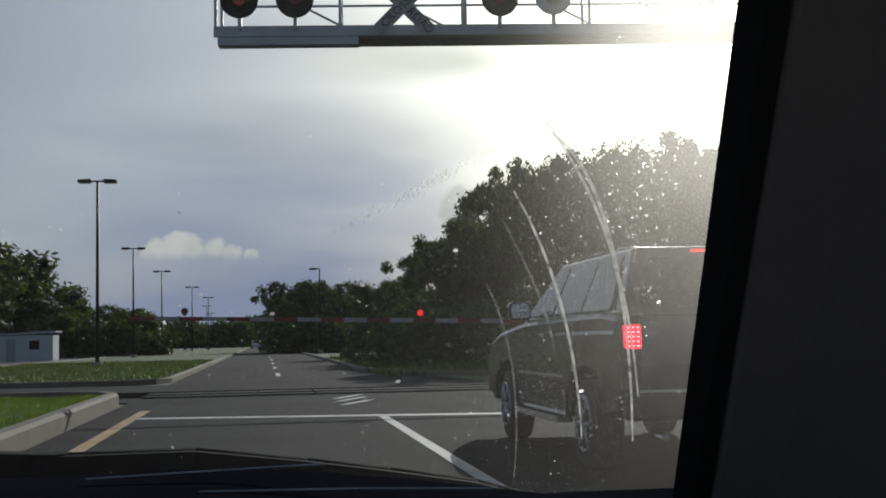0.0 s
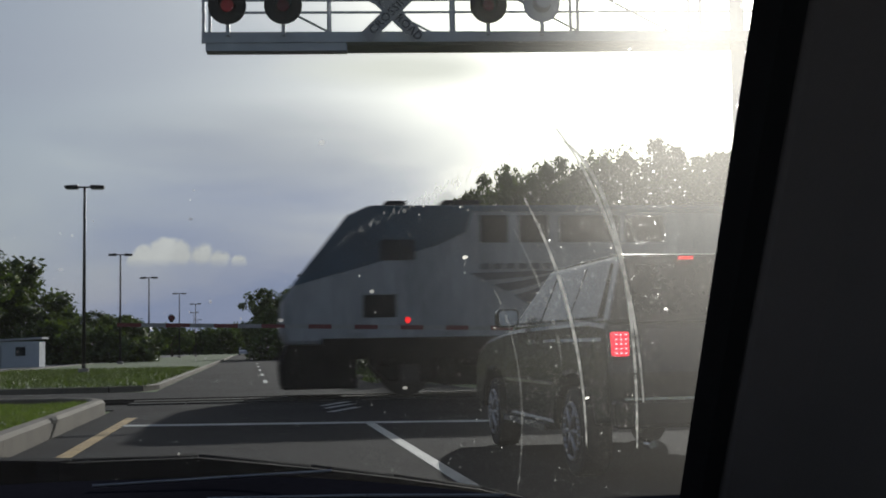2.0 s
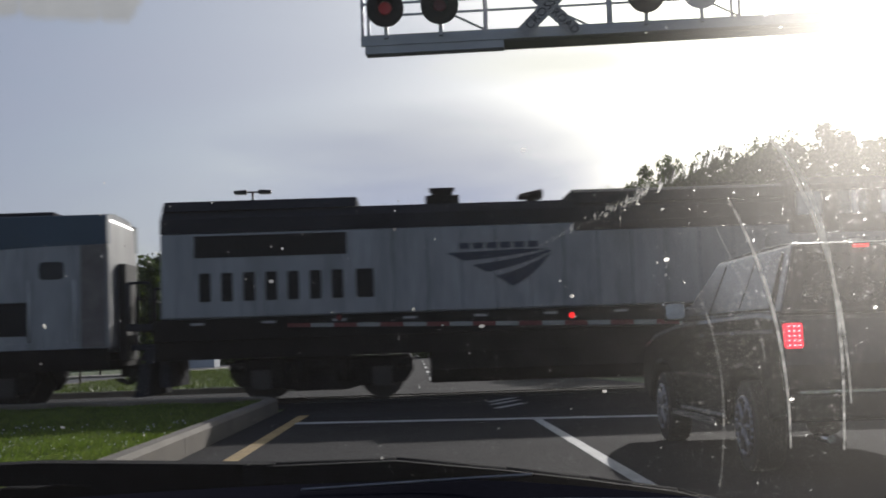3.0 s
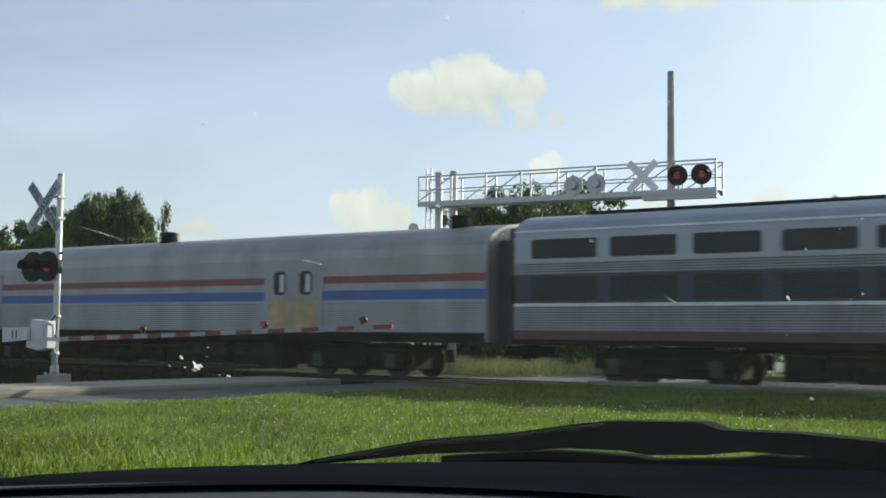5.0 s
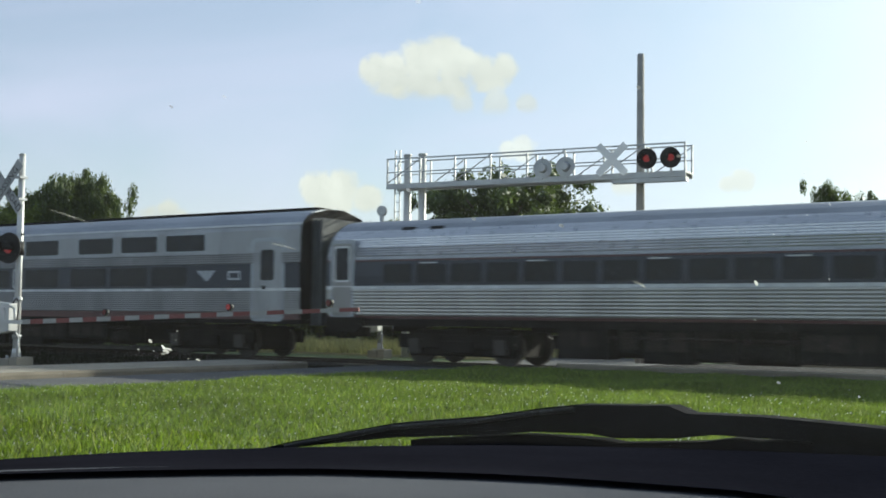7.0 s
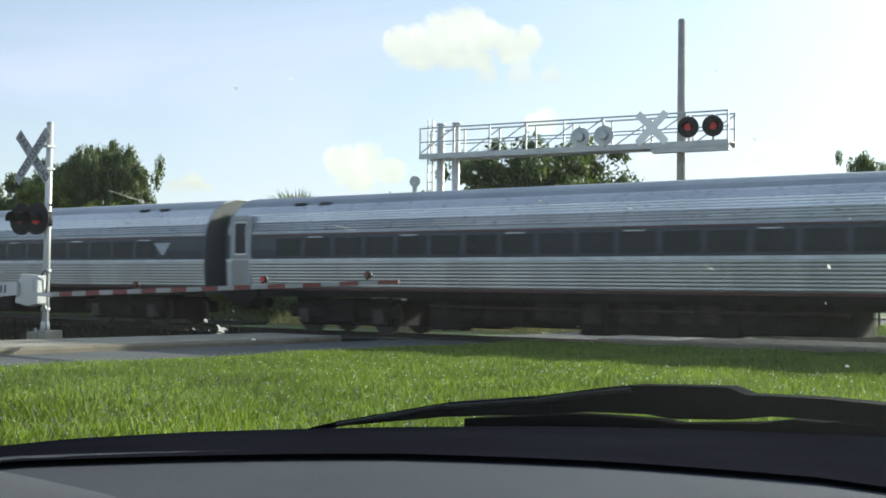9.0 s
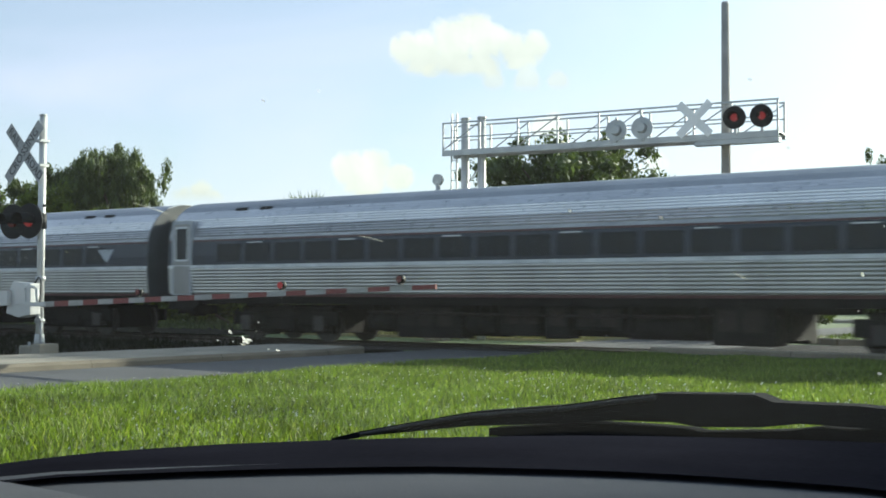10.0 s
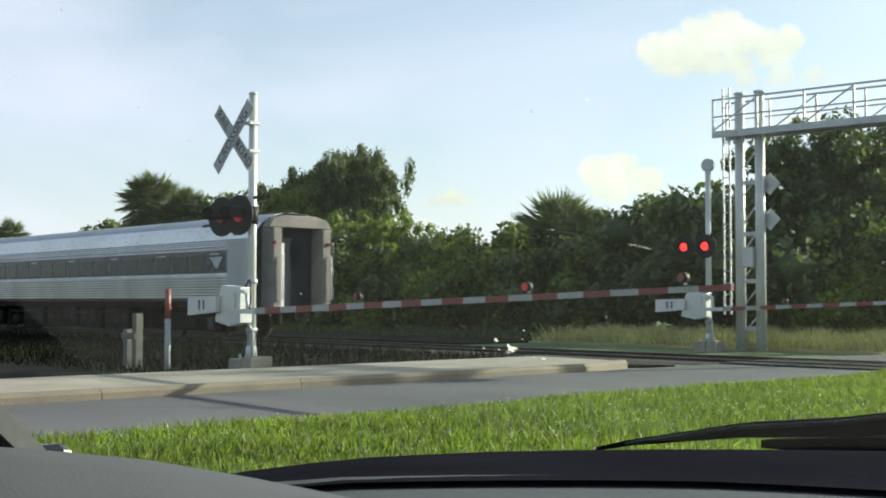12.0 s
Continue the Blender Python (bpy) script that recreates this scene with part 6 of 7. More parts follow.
def end_wall(parent, hw, x, ztop, material):
    prof = [(hw(z), z) for z in np.linspace(1.0, ztop - 0.02, 18)]
    poly = prof + [(-y, z) for y, z in reversed(prof)]
    part("end_wall", Geo().prism([(y, z) for y, z in poly], "x", x - 0.03, x + 0.03), material, parent)


def pale_mark(parent, x, z, y, w=0.75, h=0.36):
    """The operator's mark as plain pale slanting strokes."""
    for k in range(3):
        a = x + k * w / 3
        part("marking", Geo().prism([(a, z), (a + w / 3 - 0.03, z), (x + w / 2 + 0.04 + k * 0.02, z - h), (x + w / 2 - 0.02 + k * 0.02, z - h)], "y", y - 0.003, y), LOGO_PALE, parent)


def coach(L, seed, last=False):
    t = thing("coach", label="ribbed stainless steel passenger coach with dark window band", category="train car", group="coaches of the train")
    a, b = 0.45, L - 0.45
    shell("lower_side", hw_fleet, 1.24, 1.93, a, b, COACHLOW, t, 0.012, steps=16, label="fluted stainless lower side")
    shell("sill_stripe", hw_fleet, 1.17, 1.236, a, b, DARKRED, t, proud=0.004, label="thin red stripe")
    shell("skirt", hw_fleet, 0.98, 1.166, a, b, UNDER, t)
    shell("belt_rail", hw_fleet, 1.934, 2.02, a, b, STRIPE_WHITE, t, proud=0.012, label="bright rail under the windows")
    shell("window_band", hw_fleet, 2.024, 2.66, a, b, BAND, t, proud=-0.006, label="dark blue window band")
    shell("upper_stripe", hw_fleet, 2.664, 2.71, a, b, DARKRED, t, proud=0.004, label="thin red stripe")
    shell("upper_stripe", hw_fleet, 2.714, 2.80, a, b, VLIGHT, t, proud=0.006)
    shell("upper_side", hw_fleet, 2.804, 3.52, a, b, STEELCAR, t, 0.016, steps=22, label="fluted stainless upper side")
    roof_shell("roof", hw_fleet, 3.52, 3.86, a, b, ROOFCAR, t)
    for s in (-1, 1):
        for i in range(20):
            x = 2.35 + i * 1.06
            if x + 0.85 > L - 1.2:
                break
            y = hw_fleet(2.34)
            w = part("window", Geo().rrect(x, x + 0.90, 2.10, 2.58, 0.05, s * (y - 0.02), s * (y - 0.002), 3), CARGLASS, t)
            if i % 3 == 1:
                part("window_frame", Geo().box(x + 0.10, x + 0.62, *sorted((s * (y - 0.012), s * (y + 0.006))), 2.595, 2.62), STRIPE_WHITE, w)
        # vestibule door at the leading end
        y = hw_fleet(2.0)
        d = part("door", Geo().rrect(0.66, 1.30, 1.22, 3.16, 0.06, *sorted((s * (y - 0.12), s * (y + 0.012))), 3), STEELLOW, t, "dull metal vestibule door")
        part("door_window", Geo().rrect(0.76, 1.20, 2.18, 3.04, 0.05, *sorted((s * (y + 0.004), s * (y + 0.018))), 3), CARGLASS, d)
        part("window_rim", Geo().rrect(0.72, 1.24, 2.13, 3.09, 0.06, *sorted((s * y, s * (y + 0.016))), 3), STRIPE_WHITE, d)
        part("door_rim", Geo().rrect(0.58, 1.38, 1.16, 3.26, 0.09, *sorted((s * (y - 0.14), s * (y + 0.004))), 3), ROOFCAR, d)
        for xa, xb in ((a, 1.7),):
            part("vestibule_skirt", Geo().prism([(xa, 1.20), (xa, 0.80), (xb - 0.25 if xa < 3 else xb, 0.80), (xb, 0.95 if xa < 3 else 0.80), (xb, 1.20)], "y", *sorted((s * (y - 0.06), s * (y + 0.008)))), UNDER, t)
    pale_mark(t, L - 2.6, 2.52, -hw_fleet(2.3) - 0.004)
    for x in (2.6, 3.5, L - 3.8, L - 2.9):
        for s in (-1, 1):
            z, y = 3.45, hw_fleet(3.45)
            part("vent", Geo().add([(x, s * (y + 0.07), z - 0.10), (x + 0.42, s * (y + 0.07), z - 0.10), (x + 0.42, s * (y - 0.10), z + 0.14), (x, s * (y - 0.10), z + 0.14), (x, s * (y - 0.05), z - 0.15), (x + 0.42, s * (y - 0.05), z - 0.15), (x + 0.42, s * (y - 0.2), z + 0.08), (x, s * (y - 0.2), z + 0.08)], [(0, 1, 2, 3), (7, 6, 5, 4), (0, 4, 5, 1), (1, 5, 6, 2), (2, 6, 7, 3), (3, 7, 4, 0)]), BLACK, t, "dark roof vent")
    for x, s in ((a, -1), (b, 1)):
        end_wall(t, hw_fleet, x, 3.86, LOCODARK if last and s > 0 else BELLOWS)
        if not (last and s > 0):
            diaphragm(t, x + s * 0.42, s, 0.95, 3.35)
        couple(t, x + s * 0.45, s)
    if last:
        for y0, y1 in ((-1.16, -0.66), (0.66, 1.16)):
            part("collision_post", Geo().prism([(b + 0.02, y0), (b + 0.34, y0 + 0.06), (b + 0.46, y0 + 0.14), (b + 0.46, y1 - 0.06), (b + 0.02, y1)], "z", 0.95, 3.36), ENDGREY, t, "pale weathered post beside the end door", bevel=0.03)
            part("grab_iron", Geo().path([(b + 0.50, y1 - 0.08, 1.2), (b + 0.53, y1 - 0.08, 1.25), (b + 0.53, y1 - 0.08, 2.5), (b + 0.50, y1 - 0.08, 2.55)], 0.018), STRIPE_WHITE, t)
            part("step", Geo().box(b + 0.05, b + 0.5, y0, y1, 0.86, 0.90), ENDGREY, t)
        part("end_hood", Geo().prism([(-1.16, 3.364), (1.16, 3.364), (1.0, 3.62), (0.55, 3.74), (-0.55, 3.74), (-1.0, 3.62)], "x", b + 0.02, b + 0.42), ENDGREY, t, "pale weathered hood over the end door", bevel=0.03)
        d = part("end_door", Geo().box(b + 0.05, b + 0.12, -0.50, 0.50, 0.98, 3.2), LOCODARK, t, "dark end door set back between posts")
        part("door_window", Geo().rrect(-0.2, 0.2, 2.2, 2.9, 0.06, 0.0, 0.02), CARGLASS, d, at=pose(b + 0.12, 0, 0, 0, 0, 90))
        part("door_jamb", Geo().box(b + 0.12, b + 0.30, -0.62, -0.52, 1.0, 2.9), STRIPE_WHITE, d)
        part("corner_panel", Geo().box(b - 1.15, b - 0.02, -hw_fleet(2.2) - 0.022, -hw_fleet(2.2) - 0.004, 1.24, 3.0).box(b - 1.15, b - 0.02, hw_fleet(2.2) + 0.004, hw_fleet(2.2) + 0.022, 1.24, 3.0), VLIGHT, t, "smooth grey corner panel")
        for y in (-1.0, 1.0):
            part("marker_light", Geo().tube((b + 0.46, y, 2.9), (b + 0.50, y, 2.9), 0.06, n=12), RED_OFF, t)
    undergear(t, 7.4, L - 7.6, seed)
    bogie(t, 4.4)
    bogie(t, L - 4.4)
    return t


def sleeper(L, seed):
    t = thing("sleeping_car", label="silver sleeping car with two rows of dark windows", category="train car", group="sleeping cars of the train")
    a, b = 0.42, L - 0.42
    shell("skirt", hw_view, 0.98, 1.10, a, b, UNDER, t)
    shell("sill_stripe", hw_view, 1.104, 1.30, a, b, DARKRED, t, proud=0.003, label="dull red stripe")
    shell("lower_side", hw_view, 1.304, 1.90, a, b, STEELLOW, t, 0.010, label="fluted stainless lower side")
    shell("belt_rail", hw_view, 1.904, 1.985, a, b, STRIPE_WHITE, t, proud=0.014, label="bright rail under the windows")
    shell("window_band", hw_view, 1.989, 2.68, a, b, BAND, t, proud=-0.004, label="dark window band")
    shell("middle_side", hw_view, 2.684, 2.96, a, b, STEELLOW, t, 0.010, label="fluted strip between the window rows")
    shell("upper_side", hw_view, 2.964, 3.74, a, b, VLIGHT, t, label="smooth light grey upper side")
    shell("gutter", hw_view, 3.744, 3.80, a, b, STRIPE_WHITE, t, proud=0.02)
    roof_shell("roof", hw_view, 3.804, 4.27, a, b, ROOFCAR, t, 0.006)
    part("roof_rib", Geo().box(a + 1.6, b - 0.2, -0.62, 0.62, 4.235, 4.30), UNDER, t, bevel=0.03)
    upper = ((0.93, 2.75), (3.10, 4.81), (5.21, 6.83), (7.27, 8.93), (9.30, 10.98), (11.33, 13.0), (13.82, 15.47), (16.45, 18.05), (18.43, 20.02), (20.39, 22.01))
    y = hw_view(3.3)
    for s in (-1, 1):
        for x0, x1 in upper:
            w = part("window", Geo().rrect(x0, x1, 3.08, 3.56, 0.07, *sorted((s * (y - 0.03), s * (y + 0.008))), 4), CARGLASS, t)
            part("window_rim", Geo().rrect(x0 - 0.035, x1 + 0.035, 3.045, 3.595, 0.09, *sorted((s * (y - 0.03), s * (y + 0.004))), 4), ROOFCAR, w)
        for x0, x1 in upper[:6] + ((13.82, 15.47), (16.1, 17.75), (17.95, 19.6), (19.8, 21.3)):
            w = part("window", Geo().rrect(x0, x1, 2.06, 2.62, 0.06, *sorted((s * (y - 0.03), s * (y + 0.004))), 3), CARGLASS, t)
        part("window", Geo().rrect(13.25, 13.5, 3.1, 3.54, 0.07, *sorted((s * (y - 0.03), s * (y + 0.008))), 3), CARGLASS, t)
        part("window", Geo().rrect(13.22, 13.52, 2.02, 2.66, 0.05, *sorted((s * (y - 0.03), s * (y + 0.010))), 3), STRIPE_WHITE, t, "narrow white-framed window")
        part("window", Geo().rrect(13.29, 13.45, 2.1, 2.58, 0.04, *sorted((s * y, s * (y + 0.014))), 3), CARGLASS, t)
        d = part("door", Geo().rrect(23.95, 25.0, 1.12, 3.30, 0.14, *sorted((s * (y - 0.1), s * (y + 0.012))), 4), VLIGHT, t, "light grey vestibule door")
        part("door_window", Geo().rrect(24.22, 24.72, 2.2, 3.06, 0.08, *sorted((s * y, s * (y + 0.018))), 3), CARGLASS, d)
        part("door_rim", Geo().rrect(23.85, 25.1, 1.05, 3.40, 0.18, *sorted((s * (y - 0.1), s * (y + 0.004))), 4), ROOFCAR, d)
        part("door_handle", Geo().box(24.3, 24.42, *sorted((s * y, s * (y + 0.03))), 1.95, 2.05), BLACK, d)
    pale_mark(t, 21.7, 2.5, -y - 0.010, 0.8, 0.3)
    part("route_panel", Geo().box(22.95, 23.45, -y - 0.010, -y - 0.006, 2.22, 2.48), LOGO_PALE, t)
    part("route_panel", Geo().box(23.02, 23.38, -y - 0.014, -y - 0.011, 2.28, 2.42), BAND, t)
    for x, s in ((a, -1), (b, 1)):
        end_wall(t, hw_view, x, 4.27, UNDER)
        diaphragm(t, x + s * 0.40, s, 0.95, 3.9, 1.05)
        couple(t, x + s * 0.42, s)
    undergear(t, 7.2, L - 7.4, seed, 0.98)
    bogie(t, 4.3)
    bogie(t, L - 4.3)
    return t


def baggage(L):
    t = thing("baggage_car", label="grey baggage car with red, white and blue stripes", category="train car")
    a, b = 0.42, L - 0.42
    hb = lambda z: float(np.interp(z, (0.9, 1.2, 3.3, 3.55, 3.75, 3.95, 4.08, 4.14), (1.48, 1.5, 1.5, 1.45, 1.28, 0.95, 0.5, 0.0)))
    shell("skirt", hb, 0.98, 1.24, a, b, UNDER, t)
    shell("lower_side", hb, 1.244, 2.02, a, b, BAGGREY, t, 0.007, label="fluted grey lower side")
    shell("blue_stripe", hb, 2.12, 2.38, a, b, STRIPE_BLUE, t, proud=0.003)
    shell("white_stripe", hb, 2.024, 2.116, a, b, VLIGHT, t)
    shell("grey_stripe", hb, 2.384, 2.576, a, b, BAGGREY, t)
    shell("red_stripe", hb, 2.58, 2.78, a, b, STRIPE_RED, t, proud=0.003)
    shell("upper_side", hb, 2.784, 3.52, a, b, BAGGREY, t, label="smooth grey upper side")
    roof_shell("roof", hb, 3.524, 4.14, a, b, BAGGREY, t)
    for x0, panel in ((4.25, BAGGREY), (L - 7.95, TAN)):
        for s in (-1, 1):
            y = hb(2.2)
            o = part("door_frame", Geo().box(x0 - 0.12, x0 + 2.08, *sorted((s * (y - 0.05), s * (y + 0.03))), 1.22, 3.14), VLIGHT, t)
            for k in (0, 1):
                d = part("door", Geo().box(x0 + k * 0.99, x0 + 0.97 + k * 0.99, *sorted((s * y, s * (y + 0.045))), 1.28, 3.06), BAGGREY, o)
                part("door_window", Geo().rrect(x0 + 0.25 + k * 0.99, x0 + 0.72 + k * 0.99, 2.28, 2.95, 0.14, *sorted((s * (y + 0.02), s * (y + 0.052))), 4), CARGLASS, d)
                # white strip on the opaque pane stands in for daylight showing through
                part("window_glint", Geo().box(x0 + 0.50 + k * 0.99, x0 + 0.64 + k * 0.99, *sorted((s * (y + 0.03), s * (y + 0.056))), 2.36, 2.86), STRIPE_WHITE, d, "white strip painted as daylight through the far window")
                part("door_panel", Geo().box(x0 + 0.05 + k * 0.99, x0 + 0.92 + k * 0.99, *sorted((s * (y + 0.02), s * (y + 0.054))), 1.34, 2.12), panel, d)
    for x in (2.25, L - 2.0, L / 2):
        part("roof_vent", Geo().tube((x, -0.35, 4.0), (x, -0.35, 4.36), 0.30, 0.28, 14).tube((x, -0.35, 4.36), (x, -0.35, 4.42), 0.32, 0.2, 14), UNDER, t)
    for x, s in ((a, -1), (b, 1)):
        end_wall(t, hb, x, 4.14, BAGGREY)
        diaphragm(t, x + s * 0.40, s, 0.95, 3.6, 0.9)
        couple(t, x + s * 0.42, s)
    for y in (-1.1, 1.1):
        part("end_steps", Geo().box(a - 0.05, a + 0.45, y - 0.25, y + 0.25, 0.42, 0.46).box(a - 0.05, a + 0.45, y - 0.25, y + 0.25, 0.72, 0.76).box(a + 0.43, a + 0.47, y - 0.25, y + 0.25, 0.42, 1.0), UNDER, t)
        part("end_hose", Geo().path([(a, y * 0.6, 1.0), (a - 0.25, y * 0.6, 0.6), (a - 0.45, y * 0.5, 0.7)], 0.035, 6), RUBBER, t)
    part("end_beam", Geo().box(a + 0.02, a + 1.5, -1.3, 1.3, 0.36, 0.98).box(a - 0.06, a + 0.02, -1.4, 1.4, 0.8, 1.04), UNDER, t, bevel=0.03)
    part("end_lamp", Geo().tube((a - 0.18, -1.3, 3.3), (a - 0.02, -1.3, 3.3), 0.13, n=14), GALV, t)
    undergear(t, 7.2, L - 7.4, 77, 0.98)
    bogie(t, 5.0)
    bogie(t, L - 5.0)
    return t


def chevron_mark(parent, x, z, w, h, y):
    """The operator's mark as plain dark strokes under a row of bars."""
    # three curved strokes that meet at the upper right
    for (a0, a1), (b0, b1), (c0, c1), (d0, d1) in (((0.0, 0.0), (0.16, -0.24), (0.98, 0.04), (0.70, 0.06)), ((0.24, -0.36), (0.38, -0.58), (1.0, -0.03), (0.985, 0.02)), ((0.46, -0.70), (0.62, -1.0), (0.98, -0.14), (1.0, -0.06))):
        def sweep(p, q):
            m = (p[0] * 0.5 + q[0] * 0.5, p[1] * 0.75 + q[1] * 0.25)
            return [(x + w * ((1 - f) ** 2 * p[0] + 2 * f * (1 - f) * m[0] + f * f * q[0]), z + h * ((1 - f) ** 2 * p[1] + 2 * f * (1 - f) * m[1] + f * f * q[1])) for f in (0.0, 0.25, 0.5, 0.75, 1.0)]
        part("marking", Geo().prism(sweep((b0, b1), (c0, c1)) + sweep((a0, a1), (d0, d1))[::-1], "y", y - 0.004, y), LOGO, parent)
    for k in range(6):
        part("marking", Geo().box(x + w * (0.12 + k * 0.13), x + w * (0.12 + k * 0.13 + 0.10), y - 0.004, y, z + 0.08, z + 0.22), LOGO, parent)


def lead_loco(L):
    t = thing("locomotive", label="silver-grey streamlined diesel locomotive with dark blue roof and sloping nose", category="locomotive", group="locomotives of the train")
    W = 1.52
    side = [(-0.18, 1.20), (-0.30, 1.50), (-0.26, 2.26), (0.0, 2.58), (1.22, 4.12), (1.72, 4.34), (L - 0.66, 4.34), (L - 0.62, 1.26)]
    part("body", Geo().prism(side, "y", -W, W), LOCOGREY, t, bevel=0.10)
    top = [(-0.07, 2.52), (-0.02, 2.60), (1.20, 4.14), (1.70, 4.36), (L - 0.65, 4.36), (L - 0.65, 3.70), (L - 2.4, 3.66), (L - 6.8, 3.42), (L - 6.9, 3.58), (L - 8.6, 3.62), (L - 8.7, 4.16), (9.0, 4.20), (4.1, 4.22), (3.95, 3.75), (3.3, 3.45), (1.5, 2.95)]
    for s in (-1, 1):
        part("dark_roof_flank", Geo().prism(top, "y", *sorted((s * (W - 0.3), s * (W + 0.006)))), LOCOBLUE, t, "dark blue upper side")
    part("roof", Geo().prism([(-1.35, 4.30), (1.35, 4.30), (1.1, 4.42), (0.6, 4.47), (-0.6, 4.47), (-1.1, 4.42)], "x", 1.85, L - 0.70), LOCOBLUE, t)
    part("windscreen", Geo().prism([(0.20, 2.80), (0.96, 3.76), (0.92, 3.80), (0.16, 2.84)], "y", -1.2, 1.2), CARGLASS, t)
    part("pilot", Geo().prism([(-0.30, 0.20), (-0.34, 0.75), (-0.18, 1.22), (1.4, 1.22), (1.4, 0.20)], "y", -1.4, 1.4), UNDER, t, bevel=0.04)
    for s in (-1, 1):
        yy = sorted((s * (W - 0.05), s * (W + 0.010)))
        part("cab_window", Geo().rrect(1.95, 2.75, 3.1, 3.58, 0.06, *yy, 3), CARGLASS, t)
        part("cab_door", Geo().rrect(2.45, 3.05, 1.35, 3.0, 0.06, *yy, 3), LOCOGREY, t)
        part("grille", Geo().box(1.55, 2.3, *yy, 1.80, 2.32), BLACK, t)
        for x0, x1 in ((4.29, 4.95), (5.21, 5.92), (6.18, 7.64), (7.78, 8.74)):
            g = part("roof_louvre", Geo().box(x0, x1, *sorted((s * (W - 0.04), s * (W + 0.006))), 3.50, 4.14), BLACK, t, "dark upper intake")
            for k in range(5):
                part("slat", Geo().box(x0 + 0.02, x1 - 0.02, *sorted((s * (W - 0.01), s * (W + 0.012))), 3.56 + k * 0.12, 3.575 + k * 0.12), LOCODARK, g)
        for x0, x1 in ((L - 6.05, L - 4.35), (L - 4.24, L - 2.45)):
            g = part("louvre", Geo().box(x0, x1, *sorted((s * (W - 0.04), s * (W + 0.006))), 1.66, 2.42), BLACK, t, "dark louvred vent")
            for k in range(6):
                part("slat", Geo().box(x0 + 0.03, x1 - 0.03, *sorted((s * (W - 0.01), s * (W + 0.014))), 1.72 + k * 0.115, 1.745 + k * 0.115), LOCODARK, g)
        door = part("side_door", Geo().rrect(L - 2.30, L - 1.50, 1.60, 3.42, 0.10, *sorted((s * (W - 0.05), s * (W + 0.008))), 4), LOCOGREY, t)
        part("door_window", Geo().rrect(L - 2.18, L - 1.62, 2.92, 3.32, 0.10, *sorted((s * (W - 0.02), s * (W + 0.014))), 4), CARGLASS, door)
        part("handrail", Geo().path([(L - 2.40, s * (W + 0.05), 1.5), (L - 2.40, s * (W + 0.05), 2.9)], 0.02).path([(L - 1.38, s * (W + 0.05), 1.5), (L - 1.38, s * (W + 0.05), 2.9)], 0.02), STRIPE_WHITE, t)
        part("end_panel", Geo().box(L - 1.25, L - 0.70, *sorted((s * (W - 0.05), s * (W + 0.004))), 1.36, 3.69), ENDGREY, t, "dark grimy rear corner panel")
        part("sill", Geo().box(0.6, L - 0.66, *sorted((s * (W - 0.1), s * (W + 0.012))), 1.0, 1.34), UNDER, t)
        for k in range(9):
            part("reflector", Geo().box(1.2 + k * 2.1, 1.55 + k * 2.1, *sorted((s * W, s * (W + 0.016))), 1.46, 1.52), WHITESHEET, t)
    chevron_mark(t, 4.0, 2.80, 2.3, 0.75, -W - 0.003)
    letters("fleet_number", "5", 0.85, LOGO, t, pose(L - 7.2, -W - 0.006, 2.22, 90, 0, 0), 0.003)
    for x, w, h in ((2.2, 0.5, 0.12), (3.6, 0.9, 0.14), (9.8, 1.6, 0.10), (13.2, 1.8, 0.10), (16.6, 2.4, 0.10)):
        part("roof_hatch", Geo().box(x, x + w, -0.6, 0.6, 4.44, 4.47 + h), LOCODARK, t, bevel=0.02)
    part("fuel_tank", Geo().prism([(-1.4, 0.95), (-1.45, 0.55), (-1.1, 0.28), (1.1, 0.28), (1.45, 0.55), (1.4, 0.95)], "x", 9.3, 14.2), UNDER, t)
    part("underframe", Geo().box(0.6, L - 0.66, -1.4, 1.4, 0.86, 1.06), UNDER, t)
    for x in (4.0, L - 4.4):
        loco_bogie(t, x)
    couple(t, -0.34, -1)
    couple(t, L, 1)
    part("end_diaphragm", Geo().box(L - 0.63, L - 0.45, -0.6, 0.6, 1.05, 3.3), RUBBER, t)
    return t


